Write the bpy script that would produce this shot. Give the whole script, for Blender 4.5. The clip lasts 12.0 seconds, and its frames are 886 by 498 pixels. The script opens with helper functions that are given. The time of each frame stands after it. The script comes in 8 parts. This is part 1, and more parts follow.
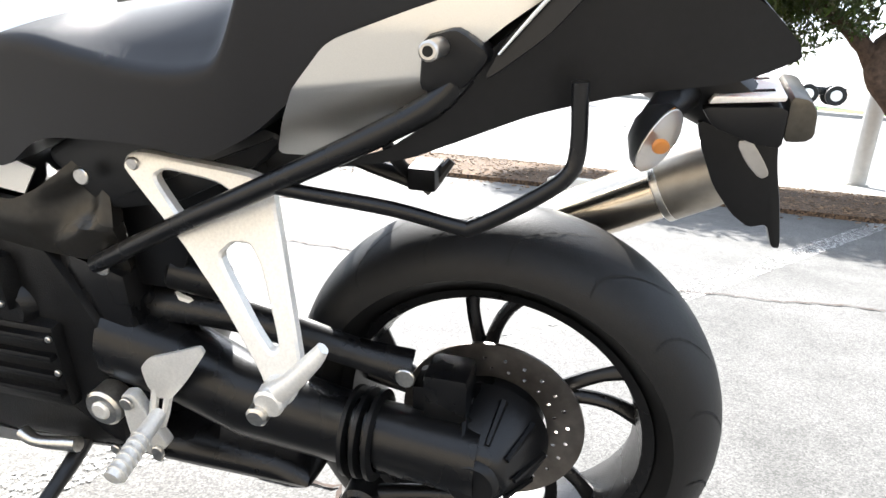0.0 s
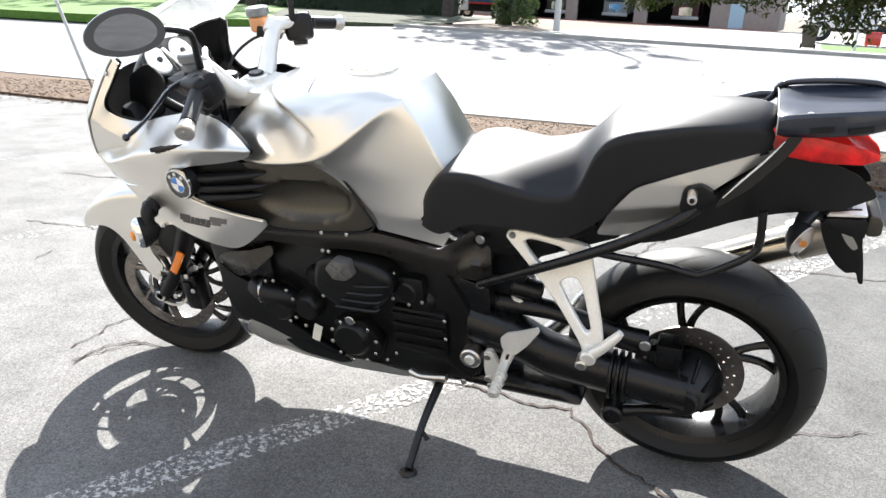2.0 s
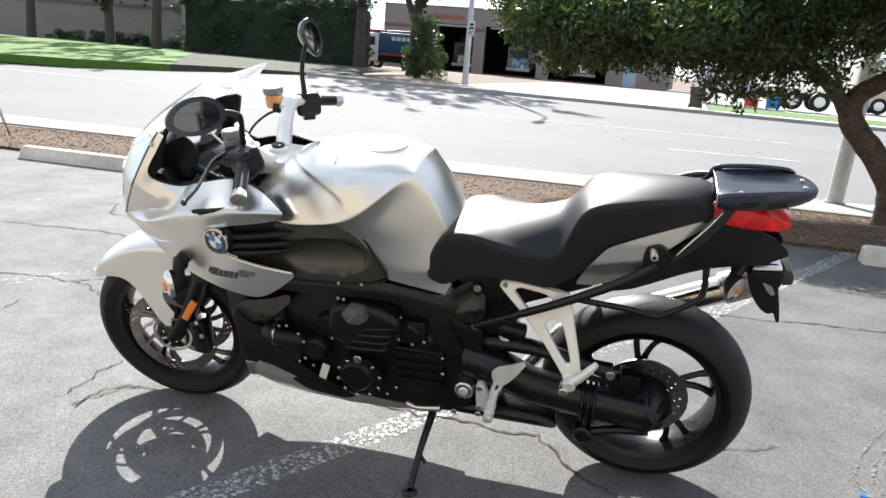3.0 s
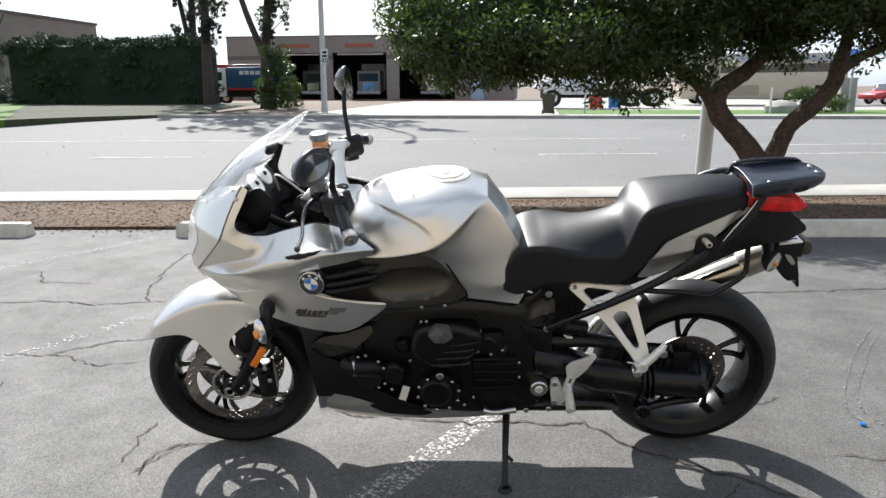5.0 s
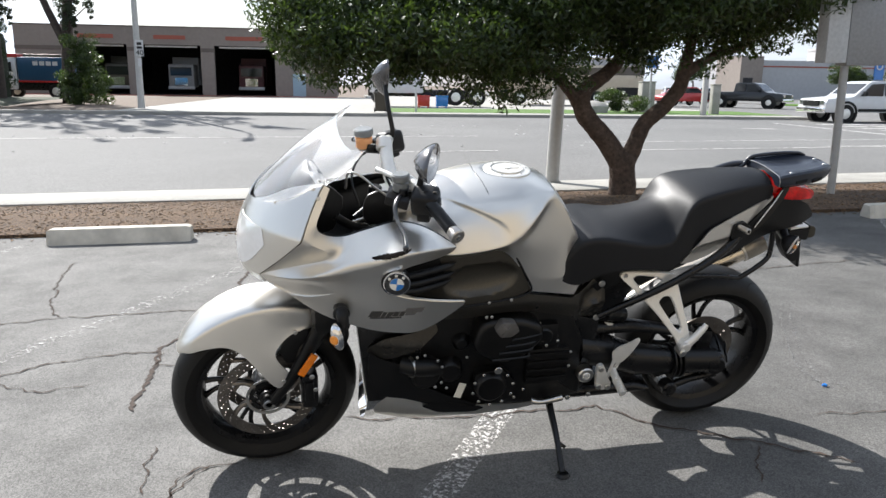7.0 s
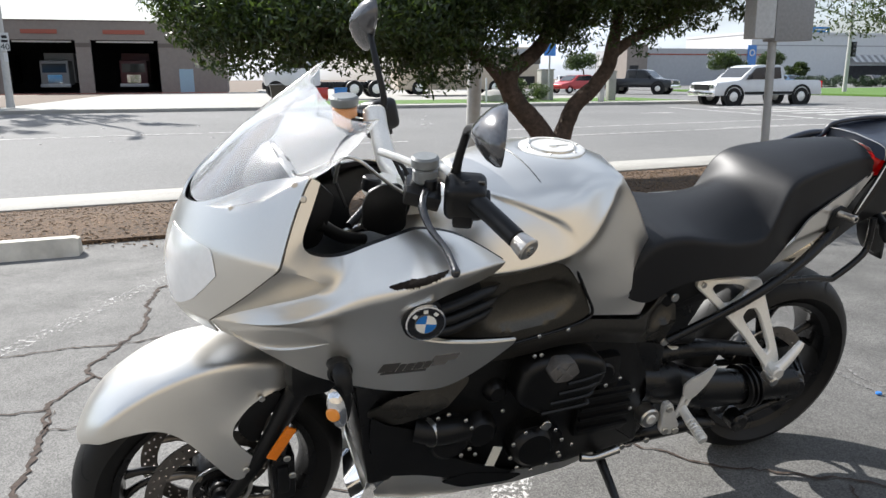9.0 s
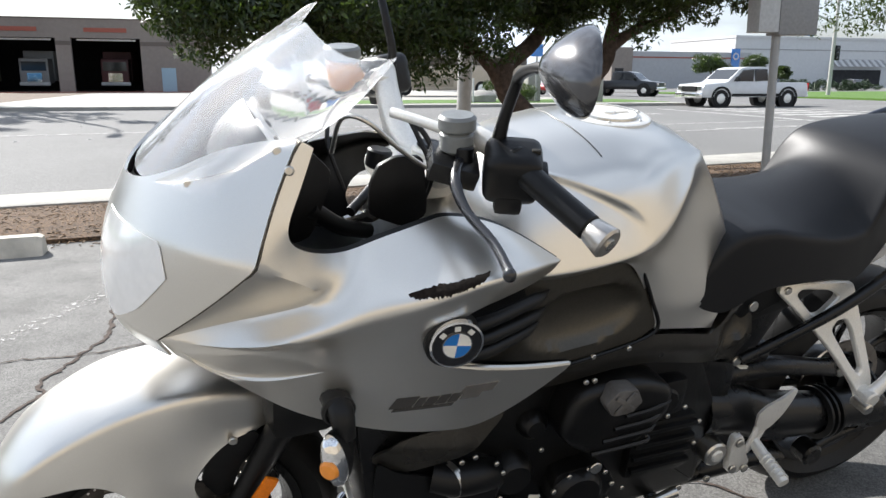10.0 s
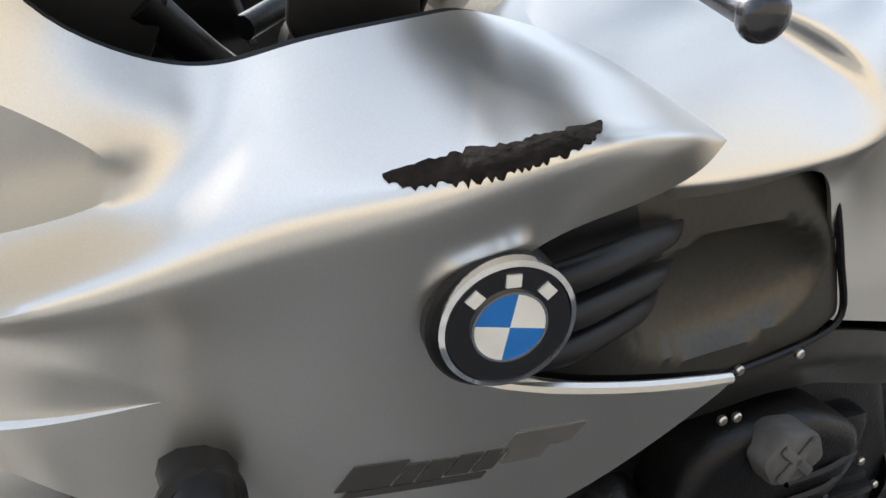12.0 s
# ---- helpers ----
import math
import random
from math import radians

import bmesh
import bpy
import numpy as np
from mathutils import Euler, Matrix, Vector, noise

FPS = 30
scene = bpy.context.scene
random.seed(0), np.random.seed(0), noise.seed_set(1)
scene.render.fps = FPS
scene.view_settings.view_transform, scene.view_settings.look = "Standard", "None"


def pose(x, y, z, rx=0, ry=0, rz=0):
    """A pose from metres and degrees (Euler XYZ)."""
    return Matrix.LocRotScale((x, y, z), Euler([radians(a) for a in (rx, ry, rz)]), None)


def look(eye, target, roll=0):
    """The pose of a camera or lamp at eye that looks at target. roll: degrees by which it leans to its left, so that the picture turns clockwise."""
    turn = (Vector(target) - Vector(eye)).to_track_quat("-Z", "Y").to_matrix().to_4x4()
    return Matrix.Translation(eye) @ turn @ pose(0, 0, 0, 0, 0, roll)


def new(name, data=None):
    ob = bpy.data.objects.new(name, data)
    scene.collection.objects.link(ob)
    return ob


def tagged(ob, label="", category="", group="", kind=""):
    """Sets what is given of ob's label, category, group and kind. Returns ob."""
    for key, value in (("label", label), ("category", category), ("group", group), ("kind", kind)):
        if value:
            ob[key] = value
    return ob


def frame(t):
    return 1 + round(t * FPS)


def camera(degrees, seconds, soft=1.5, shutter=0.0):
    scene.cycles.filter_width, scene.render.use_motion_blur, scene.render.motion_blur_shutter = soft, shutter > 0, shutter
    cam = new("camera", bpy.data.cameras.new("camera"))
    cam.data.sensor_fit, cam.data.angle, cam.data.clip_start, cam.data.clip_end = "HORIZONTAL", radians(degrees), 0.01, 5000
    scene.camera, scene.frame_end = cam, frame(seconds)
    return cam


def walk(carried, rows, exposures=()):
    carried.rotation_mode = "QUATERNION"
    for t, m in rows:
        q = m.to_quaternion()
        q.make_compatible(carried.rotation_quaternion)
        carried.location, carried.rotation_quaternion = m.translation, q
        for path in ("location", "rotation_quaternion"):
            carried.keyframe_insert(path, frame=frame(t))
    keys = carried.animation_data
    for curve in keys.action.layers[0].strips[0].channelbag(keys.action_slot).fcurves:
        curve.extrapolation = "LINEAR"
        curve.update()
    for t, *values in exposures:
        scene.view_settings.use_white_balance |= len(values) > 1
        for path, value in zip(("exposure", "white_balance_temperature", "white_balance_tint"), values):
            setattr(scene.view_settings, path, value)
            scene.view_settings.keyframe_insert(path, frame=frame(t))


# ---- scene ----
from mathutils.bvhtree import BVHTree

cam = camera(62.6, 12.0, soft=1.5)
PATH = [
    (0, (0.935, -0.943, 0.779), (0.44, 0.933, 0.292), 3.4),
    (0.5, (1.009, -1.172, 0.897), (0.443, 0.644, 0.278), 3.0),
    (1, (0.995, -1.47, 1.002), (0.421, 0.317, 0.311), 2.0),
    (1.2, (0.931, -1.665, 1.075), (0.439, 0.126, 0.332), 0.6),
    (1.5, (0.903, -1.703, 1.087), (0.284, 0.087, 0.445), 3.7),
    (2, (0.791, -1.745, 1.129), (0.103, 0.026, 0.503), 1.6),
    (2.5, (0.709, -1.902, 1.182), (0.135, -0.072, 0.616), 4.8),
    (3, (0.649, -2.116, 1.223), (0.188, -0.233, 0.73), 3.6),
    (3.5, (0.544, -2.213, 1.217), (0.134, -0.305, 0.778), 3.7),
    (3.7, (0.481, -2.237, 1.224), (0.079, -0.324, 0.8), 1.2),
    (5.3, (-0.02, -2.401, 1.258), (-0.041, -0.447, 0.828), -2.4),
    (5.5, (-0.096, -2.377, 1.265), (-0.066, -0.422, 0.841), -2.9),
    (6, (-0.289, -2.352, 1.278), (-0.174, -0.4, 0.858), -0.4),
    (6.5, (-0.506, -2.378, 1.283), (-0.253, -0.438, 0.867), -0.6),
    (6.7, (-0.568, -2.374, 1.27), (-0.258, -0.445, 0.845), -0.3),
    (8.3, (-0.853, -1.884, 1.235), (-0.217, -0.056, 0.732), -3.5),
    (8.5, (-0.849, -1.81, 1.214), (-0.139, -0.005, 0.728), -2.1),
    (9, (-0.779, -1.613, 1.16), (-0.143, 0.225, 0.694), -1.5),
    (9.5, (-0.761, -1.432, 1.118), (-0.209, 0.437, 0.67), -1.6),
    (10, (-0.733, -1.264, 1.068), (-0.057, 0.561, 0.606), -1.1),
    (10.5, (-0.655, -1.092, 1.009), (0.046, 0.715, 0.514), -1.0),
    (11, (-0.616, -0.943, 0.935), (0.053, 0.873, 0.431), -1.1),
    (11.5, (-0.603, -0.81, 0.864), (0.089, 0.998, 0.362), -1.8),
    (12, (-0.57, -0.731, 0.824), (0.193, 1.084, 0.472), -1.1),
]
EXPOSURES = [(0.0, 2.3), (0.5, 1.95), (1.0, 1.85), (1.5, 1.8), (2.0, 1.74), (2.5, 1.55), (3.0, 1.33), (3.5, 1.09), (5.5, 0.93), (8.5, 0.88), (9.5, 0.91), (10.0, 0.99), (10.5, 1.1), (11.0, 1.3), (12.0, 1.46)]
walk(cam, [(t, look(eye, target, roll)) for t, eye, target, roll in PATH], EXPOSURES)
# ---- daylight ----
SUN_AZ, SUN_EL = -24.0, 40.0  # degrees from +y towards +x, and above the ground
world = bpy.data.worlds.new("sky")
scene.world = world
world.use_nodes = True
wn, wl = world.node_tree.nodes, world.node_tree.links
wn.clear()
sky = wn.new("ShaderNodeTexSky")
sky.sky_type, sky.sun_disc = "NISHITA", False
sky.sun_elevation, sky.sun_rotation = radians(SUN_EL), radians(SUN_AZ)
sky.dust_density = 1.5
coord = wn.new("ShaderNodeTexCoord")
stretch = wn.new("ShaderNodeMapping")
stretch.inputs["Scale"].default_value = (1.2, 1.2, 4.0)
clouds = wn.new("ShaderNodeTexNoise")
clouds.inputs["Scale"].default_value, clouds.inputs["Detail"].default_value = 2.6, 6
ramp = wn.new("ShaderNodeValToRGB")
ramp.color_ramp.elements[0].position, ramp.color_ramp.elements[1].position = 0.42, 0.66
ramp.color_ramp.elements[0].color = (0.26, 0.26, 0.26, 1)
blend = wn.new("ShaderNodeMix")
blend.data_type = "RGBA"
grey, lit = wn.new("ShaderNodeRGBToBW"), wn.new("ShaderNodeMath")
lit.operation = "MULTIPLY_ADD"
lit.inputs[1].default_value, lit.inputs[2].default_value = 0.55, 11.0
wl.new(sky.outputs["Color"], grey.inputs["Color"])
wl.new(grey.outputs["Val"], lit.inputs[0])
tint = wn.new("ShaderNodeVectorMath")
tint.operation = "SCALE"
tint.inputs[0].default_value = (0.86, 0.975, 1.16)
wl.new(lit.outputs[0], tint.inputs["Scale"])
wl.new(tint.outputs[0], blend.inputs[7])
back = wn.new("ShaderNodeBackground")
back.inputs["Strength"].default_value = 0.055
wout = wn.new("ShaderNodeOutputWorld")
wl.new(coord.outputs["Generated"], stretch.inputs["Vector"])
wl.new(stretch.outputs["Vector"], clouds.inputs["Vector"])
wl.new(clouds.outputs["Fac"], ramp.inputs["Fac"])
wl.new(ramp.outputs["Color"], blend.inputs[0])
wl.new(sky.outputs["Color"], blend.inputs[6])
wl.new(blend.outputs[2], back.inputs["Color"])
wl.new(back.outputs["Background"], wout.inputs["Surface"])
lamp = bpy.data.lights.new("sun", "SUN")
lamp.energy, lamp.angle, lamp.color = 5.0, radians(0.55), (1.0, 0.975, 0.94)
sun = new("sun", lamp)
sun.matrix_world = look((0, 0, 0), (-math.sin(radians(SUN_AZ)) * math.cos(radians(SUN_EL)), -math.cos(radians(SUN_AZ)) * math.cos(radians(SUN_EL)), -math.sin(radians(SUN_EL))))


# ---- materials ----
def material(name, color, rough=0.5, metal=0.0, vary=0.12, scale=30.0, bump=0.0, bump_scale=200.0, coat=0.0, spec=0.5, stain=0.0, stain_scale=3.0, random_tone=0.0):
    """A surface with grain, larger stains and fine relief, sized in metres."""
    m = bpy.data.materials.new(name)
    m.use_nodes = True
    n, l = m.node_tree.nodes, m.node_tree.links
    b = n["Principled BSDF"]
    b.inputs["Roughness"].default_value, b.inputs["Metallic"].default_value = rough, metal
    b.inputs["Coat Weight"].default_value = coat
    b.inputs["Specular IOR Level"].default_value = spec
    tc = n.new("ShaderNodeTexCoord")
    grain = n.new("ShaderNodeTexNoise")
    grain.inputs["Scale"].default_value, grain.inputs["Detail"].default_value = scale, 6
    l.new(tc.outputs["Object"], grain.inputs["Vector"])
    big = n.new("ShaderNodeTexNoise")
    big.inputs["Scale"].default_value, big.inputs["Detail"].default_value = stain_scale, 4
    l.new(tc.outputs["Object"], big.inputs["Vector"])
    r1 = n.new("ShaderNodeMapRange")
    r1.inputs["To Min"].default_value, r1.inputs["To Max"].default_value = 1 - vary, 1 + vary
    r1.inputs["From Min"].default_value, r1.inputs["From Max"].default_value = 0.25, 0.75
    l.new(grain.outputs["Fac"], r1.inputs["Value"])
    r2 = n.new("ShaderNodeMapRange")
    r2.inputs["To Min"].default_value, r2.inputs["To Max"].default_value = 1 - stain, 1 + stain * 0.5
    r2.inputs["From Min"].default_value, r2.inputs["From Max"].default_value = 0.3, 0.7
    l.new(big.outputs["Fac"], r2.inputs["Value"])
    mul = n.new("ShaderNodeMath")
    mul.operation = "MULTIPLY"
    l.new(r1.outputs[0], mul.inputs[0])
    l.new(r2.outputs[0], mul.inputs[1])
    last = mul
    if random_tone:
        info = n.new("ShaderNodeObjectInfo")
        r3 = n.new("ShaderNodeMapRange")
        r3.inputs["To Min"].default_value, r3.inputs["To Max"].default_value = 1 - random_tone, 1 + random_tone
        l.new(info.outputs["Random"], r3.inputs["Value"])
        last = n.new("ShaderNodeMath")
        last.operation = "MULTIPLY"
        l.new(mul.outputs[0], last.inputs[0])
        l.new(r3.outputs[0], last.inputs[1])
    vec = n.new("ShaderNodeVectorMath")
    vec.operation = "SCALE"
    vec.inputs[0].default_value = color
    l.new(last.outputs[0], vec.inputs["Scale"])
    l.new(vec.outputs[0], b.inputs["Base Color"])
    rr = n.new("ShaderNodeMapRange")
    rr.inputs["To Min"].default_value, rr.inputs["To Max"].default_value = max(0.02, rough - 0.06), min(1, rough + 0.08)
    l.new(big.outputs["Fac"], rr.inputs["Value"])
    l.new(rr.outputs[0], b.inputs["Roughness"])
    if bump:
        tex = n.new("ShaderNodeTexNoise")
        tex.inputs["Scale"].default_value, tex.inputs["Detail"].default_value = bump_scale, 5
        l.new(tc.outputs["Object"], tex.inputs["Vector"])
        bp = n.new("ShaderNodeBump")
        bp.inputs["Strength"].default_value, bp.inputs["Distance"].default_value = bump, 0.6 / bump_scale
        l.new(tex.outputs["Fac"], bp.inputs["Height"])
        l.new(bp.outputs[0], b.inputs["Normal"])
    return m


def speckled(name, dark, light, scale, rough=0.9, bump=0.6, stain=0.25, stain_scale=0.8, edge=0.5):
    """Aggregate of many small stones: two tones in cells, larger stains, relief."""
    m = material(name, (1, 1, 1), rough, 0, 0.1, scale * 0.3, bump, scale, 0, 0.3, stain, stain_scale)
    n, l = m.node_tree.nodes, m.node_tree.links
    vec = next(x for x in n if x.type == "VECT_MATH")
    tc = next(x for x in n if x.type == "TEX_COORD")
    cells = n.new("ShaderNodeTexVoronoi")
    cells.inputs["Scale"].default_value = scale
    l.new(tc.outputs["Object"], cells.inputs["Vector"])
    cr = n.new("ShaderNodeValToRGB")
    cr.color_ramp.elements[0].color, cr.color_ramp.elements[1].color = (*dark, 1), (*light, 1)
    cr.color_ramp.elements[0].position, cr.color_ramp.elements[1].position = edge - 0.3, edge + 0.35
    l.new(cells.outputs["Color"], cr.inputs["Fac"])
    l.new(cr.outputs["Color"], vec.inputs[0])
    return m


def glassy(name, color, rough=0.03, clear=1.0, ior=1.45, tint=0.0):
    m = bpy.data.materials.new(name)
    m.use_nodes = True
    b = m.node_tree.nodes["Principled BSDF"]
    b.inputs["Base Color"].default_value = (*color, 1)
    b.inputs["Roughness"].default_value, b.inputs["IOR"].default_value = rough, ior
    b.inputs["Transmission Weight"].default_value = clear
    return m


def worn(name, color, cover=0.5, scale=40.0, rough=0.8):
    """Paint that has flaked off in patches."""
    m = material(name, color, rough, 0, 0.15, 60, 0.3, 150)
    n, l = m.node_tree.nodes, m.node_tree.links
    b, out = n["Principled BSDF"], n["Material Output"]
    tc = next(x for x in n if x.type == "TEX_COORD")
    t1 = n.new("ShaderNodeTexNoise")
    t1.inputs["Scale"].default_value, t1.inputs["Detail"].default_value, t1.inputs["Roughness"].default_value = scale, 9, 0.75
    l.new(tc.outputs["Object"], t1.inputs["Vector"])
    cr = n.new("ShaderNodeValToRGB")
    cr.color_ramp.elements[0].position, cr.color_ramp.elements[1].position = cover, cover + 0.05
    l.new(t1.outputs["Fac"], cr.inputs["Fac"])
    see = n.new("ShaderNodeBsdfTransparent")
    mix = n.new("ShaderNodeMixShader")
    l.new(cr.outputs["Color"], mix.inputs[0])
    l.new(see.outputs[0], mix.inputs[1])
    l.new(b.outputs[0], mix.inputs[2])
    l.new(mix.outputs[0], out.inputs["Surface"])
    return m


SILVER = material("silver_paint", (0.76, 0.735, 0.685), 0.29, 0.95, 0.04, 900, 0.03, 1800, 0.0)
BLACKP = material("black_plastic", (0.006, 0.006, 0.0064), 0.38, 0, 0.2, 120, 0.15, 900, spec=0.3, stain=0.2, stain_scale=8)
BLACKG = material("black_gloss", (0.012, 0.012, 0.014), 0.22, 0, 0.1, 60, coat=0.5)
GREYP = material("grey_plastic", (0.09, 0.082, 0.068), 0.36, 0.8, 0.12, 200, 0.1, 1200)
CUP = material("translucent_grey_cup", (0.17, 0.18, 0.18), 0.4, 0, 0.15, 60, coat=0.2)
BLACKM = material("black_metal", (0.006, 0.006, 0.0065), 0.27, 0.1, 0.2, 90, 0.2, 500, spec=0.4, stain=0.3, stain_scale=10)
ENGINE = material("engine_casting", (0.007, 0.0067, 0.0067), 0.30, 0.1, 0.3, 60, 0.4, 350, spec=0.34, stain=0.4, stain_scale=14)
RUBBER = material("tyre_rubber", (0.006, 0.0058, 0.0057), 0.5, 0, 0.2, 80, 0.2, 420, spec=0.32, stain=0.25, stain_scale=9)
GROOVE = material("tyre_groove", (0.008, 0.008, 0.008), 0.9)
VINYL = material("seat_vinyl", (0.006, 0.0063, 0.0078), 0.47, 0, 0.1, 200, 0.15, 1300, spec=0.33, stain=0.15, stain_scale=6)
ALLOY = material("brushed_alloy", (0.84, 0.82, 0.77), 0.36, 0.45, 0.08, 300, 0.1, 800, stain=0.1, stain_scale=12)
STEEL = material("bolt_steel", (0.62, 0.6, 0.56), 0.28, 1.0, 0.15, 200)
DISC = material("brake_disc", (0.20, 0.18, 0.16), 0.34, 0.9, 0.2, 60, 0.1, 300, stain=0.3, stain_scale=20)
CHROME = material("chrome", (0.82, 0.82, 0.82), 0.08, 1.0, 0.03, 40)
MUFFLER = material("muffler_steel", (0.62, 0.55, 0.45), 0.16, 1.0, 0.08, 40, stain=0.15, stain_scale=5)
SHELL = material("mirror_shell_grey", (0.10, 0.10, 0.105), 0.18, 0.6, 0.05, 60, coat=0.5)
MIRROR = material("mirror_glass", (0.35, 0.36, 0.38), 0.02, 1.0, 0.0, 10)
# clear acrylic with a mottled white veil painting in sun glare and sky reflection
SCREEN = glassy("glare_acrylic", (0.97, 0.98, 0.99), 0.03)
n, l = SCREEN.node_tree.nodes, SCREEN.node_tree.links
glare, haze, veil, film_mix = n.new("ShaderNodeBsdfDiffuse"), n.new("ShaderNodeBsdfTranslucent"), n.new("ShaderNodeMixShader"), n.new("ShaderNodeMixShader")
glare_mottle = n.new("ShaderNodeTexNoise")
glare_mottle.inputs["Scale"].default_value, glare_mottle.inputs["Detail"].default_value = 14, 8
spread = n.new("ShaderNodeMapRange")
spread.inputs["To Min"].default_value, spread.inputs["To Max"].default_value = 0.05, 0.2
glare.inputs["Color"].default_value = haze.inputs["Color"].default_value = (0.9, 0.92, 0.95, 1)
veil.inputs[0].default_value = 0.6
l.new(glare.outputs[0], veil.inputs[1])
l.new(haze.outputs[0], veil.inputs[2])
l.new(glare_mottle.outputs["Fac"], spread.inputs["Value"])
l.new(spread.outputs[0], film_mix.inputs[0])
l.new(n["Principled BSDF"].outputs[0], film_mix.inputs[1])
l.new(veil.outputs[0], film_mix.inputs[2])
l.new(film_mix.outputs[0], n["Material Output"].inputs["Surface"])
LENS = glassy("clear_lens", (0.95, 0.95, 0.95), 0.06)
REDLENS = material("red_lens", (0.85, 0.01, 0.012), 0.08, 0, 0.6, 60, 0.35, 60, coat=1.0, stain=0.8, stain_scale=28)
n, l = REDLENS.node_tree.nodes, REDLENS.node_tree.links
glow, glow_mix = n.new("ShaderNodeBsdfTranslucent"), n.new("ShaderNodeMixShader")
glow.inputs["Color"].default_value = (0.95, 0.02, 0.02, 1)
glow_mix.inputs[0].default_value = 0.55
l.new(n["Principled BSDF"].outputs[0], glow_mix.inputs[1])
l.new(glow.outputs[0], glow_mix.inputs[2])
l.new(glow_mix.outputs[0], n["Material Output"].inputs["Surface"])
ORANGE = material("orange_reflector", (0.85, 0.22, 0.01), 0.25, 0, 0.1, 300, coat=0.5)
AMBER = material("amber_bulb", (0.85, 0.30, 0.04), 0.3, 0, 0.1, 100)
FLUID = material("brake_fluid", (0.72, 0.33, 0.14), 0.25, 0, 0.1, 40, coat=0.5)
DIAL = material("dial_white", (0.75, 0.75, 0.73), 0.35)
BLUE = material("enamel_blue", (0.02, 0.17, 0.52), 0.2, coat=0.6)
WHITE = material("enamel_white", (0.8, 0.79, 0.74), 0.25, coat=0.6)
DECAL = material("decal_black", (0.05, 0.047, 0.044), 0.4)
DECAL2 = material("decal_grey", (0.16, 0.152, 0.145), 0.4, 0.3)
SCUFF = material("bared_plastic", (0.014, 0.011, 0.009), 0.85, 0, 0.6, 140, 0.3, 200, spec=0.12)
FRAMEP = material("dark_frame_paint", (0.042, 0.039, 0.034), 0.27, 0.6, 0.15, 120, 0.15, 700)
DULL = material("dull_steel", (0.60, 0.57, 0.53), 0.30, 0.9, 0.12, 60, stain=0.2, stain_scale=12)
CAPSTEEL = material("dull_cap_steel", (0.36, 0.33, 0.285), 0.34, 0.85, 0.12, 60, stain=0.2, stain_scale=12)
OILCAP = material("faded_grey_cap", (0.11, 0.105, 0.10), 0.5, 0, 0.15, 150, 0.2, 700, stain=0.3, stain_scale=25)
RACK = material("satin_black_rack", (0.011, 0.015, 0.026), 0.28, 0, 0.1, 120, 0.1, 900, spec=0.6)
STOP = material("cream_concrete", (0.60, 0.56, 0.48), 0.85, 0, 0.14, 14, 0.3, 120, stain=0.25, stain_scale=3)
LABEL = material("paper_label", (0.7, 0.68, 0.6), 0.6)

ASPHALT = speckled("old_asphalt", (0.105, 0.1025, 0.098), (0.215, 0.21, 0.20), 260, 0.88, 0.6, 0.42, 2.2, 0.5)
# the lot was sealed again on one side: darker there, with a wandering edge
n, l = ASPHALT.node_tree.nodes, ASPHALT.node_tree.links
for tex in [x for x in n if x.type == "TEX_NOISE" and x.inputs["Scale"].default_value < 5]:
    tex.inputs["Detail"].default_value, tex.inputs["Roughness"].default_value = 10, 0.68
lot, split, drift = n.new("ShaderNodeTexCoord"), n.new("ShaderNodeSeparateXYZ"), n.new("ShaderNodeTexNoise")
drift.inputs["Scale"].default_value, drift.inputs["Detail"].default_value = 1.1, 6
edge, seal, tone = n.new("ShaderNodeMath"), n.new("ShaderNodeMapRange"), n.new("ShaderNodeVectorMath")
edge.operation, tone.operation = "MULTIPLY_ADD", "SCALE"
edge.inputs[1].default_value = 2.2
seal.inputs["From Min"].default_value, seal.inputs["From Max"].default_value = 0.6, 2.1
seal.inputs["To Min"].default_value, seal.inputs["To Max"].default_value = 1.08, 0.74
l.new(lot.outputs["Object"], split.inputs[0])
l.new(lot.outputs["Object"], drift.inputs["Vector"])
l.new(drift.outputs["Fac"], edge.inputs[0])
l.new(split.outputs["X"], edge.inputs[2])
l.new(edge.outputs[0], seal.inputs["Value"])
old = n["Principled BSDF"].inputs["Base Color"].links[0].from_socket
l.new(old, tone.inputs[0])
l.new(seal.outputs[0], tone.inputs["Scale"])
l.new(tone.outputs[0], n["Principled BSDF"].inputs["Base Color"])
ROAD = speckled("road_asphalt", (0.125, 0.123, 0.119), (0.205, 0.202, 0.196), 60, 0.85, 0.3, 0.15, 0.25)
CONCRETE = material("concrete", (0.33, 0.317, 0.287), 0.85, 0, 0.12, 14, 0.3, 120, stain=0.2, stain_scale=1.5)
MULCH = speckled("wood_mulch", (0.030, 0.020, 0.013), (0.175, 0.108, 0.062), 85, 0.95, 0.9, 0.3, 1.2)
CHIP = material("mulch_chip", (0.165, 0.108, 0.064), 0.9, 0, 0.2, 40)
n, l = CHIP.node_tree.nodes, CHIP.node_tree.links
info, spread, tone = n.new("ShaderNodeNewGeometry"), n.new("ShaderNodeMapRange"), n.new("ShaderNodeMixRGB")
spread.inputs["To Min"].default_value, spread.inputs["To Max"].default_value = 0.25, 1.6
tone.blend_type = "MULTIPLY"
tone.inputs["Fac"].default_value = 1.0
l.new(info.outputs["Random Per Island"], spread.inputs["Value"])
l.new(next(x for x in n if x.type == "VECT_MATH").outputs[0], tone.inputs["Color1"])
l.new(spread.outputs[0], tone.inputs["Color2"])
l.new(tone.outputs[0], n["Principled BSDF"].inputs["Base Color"])
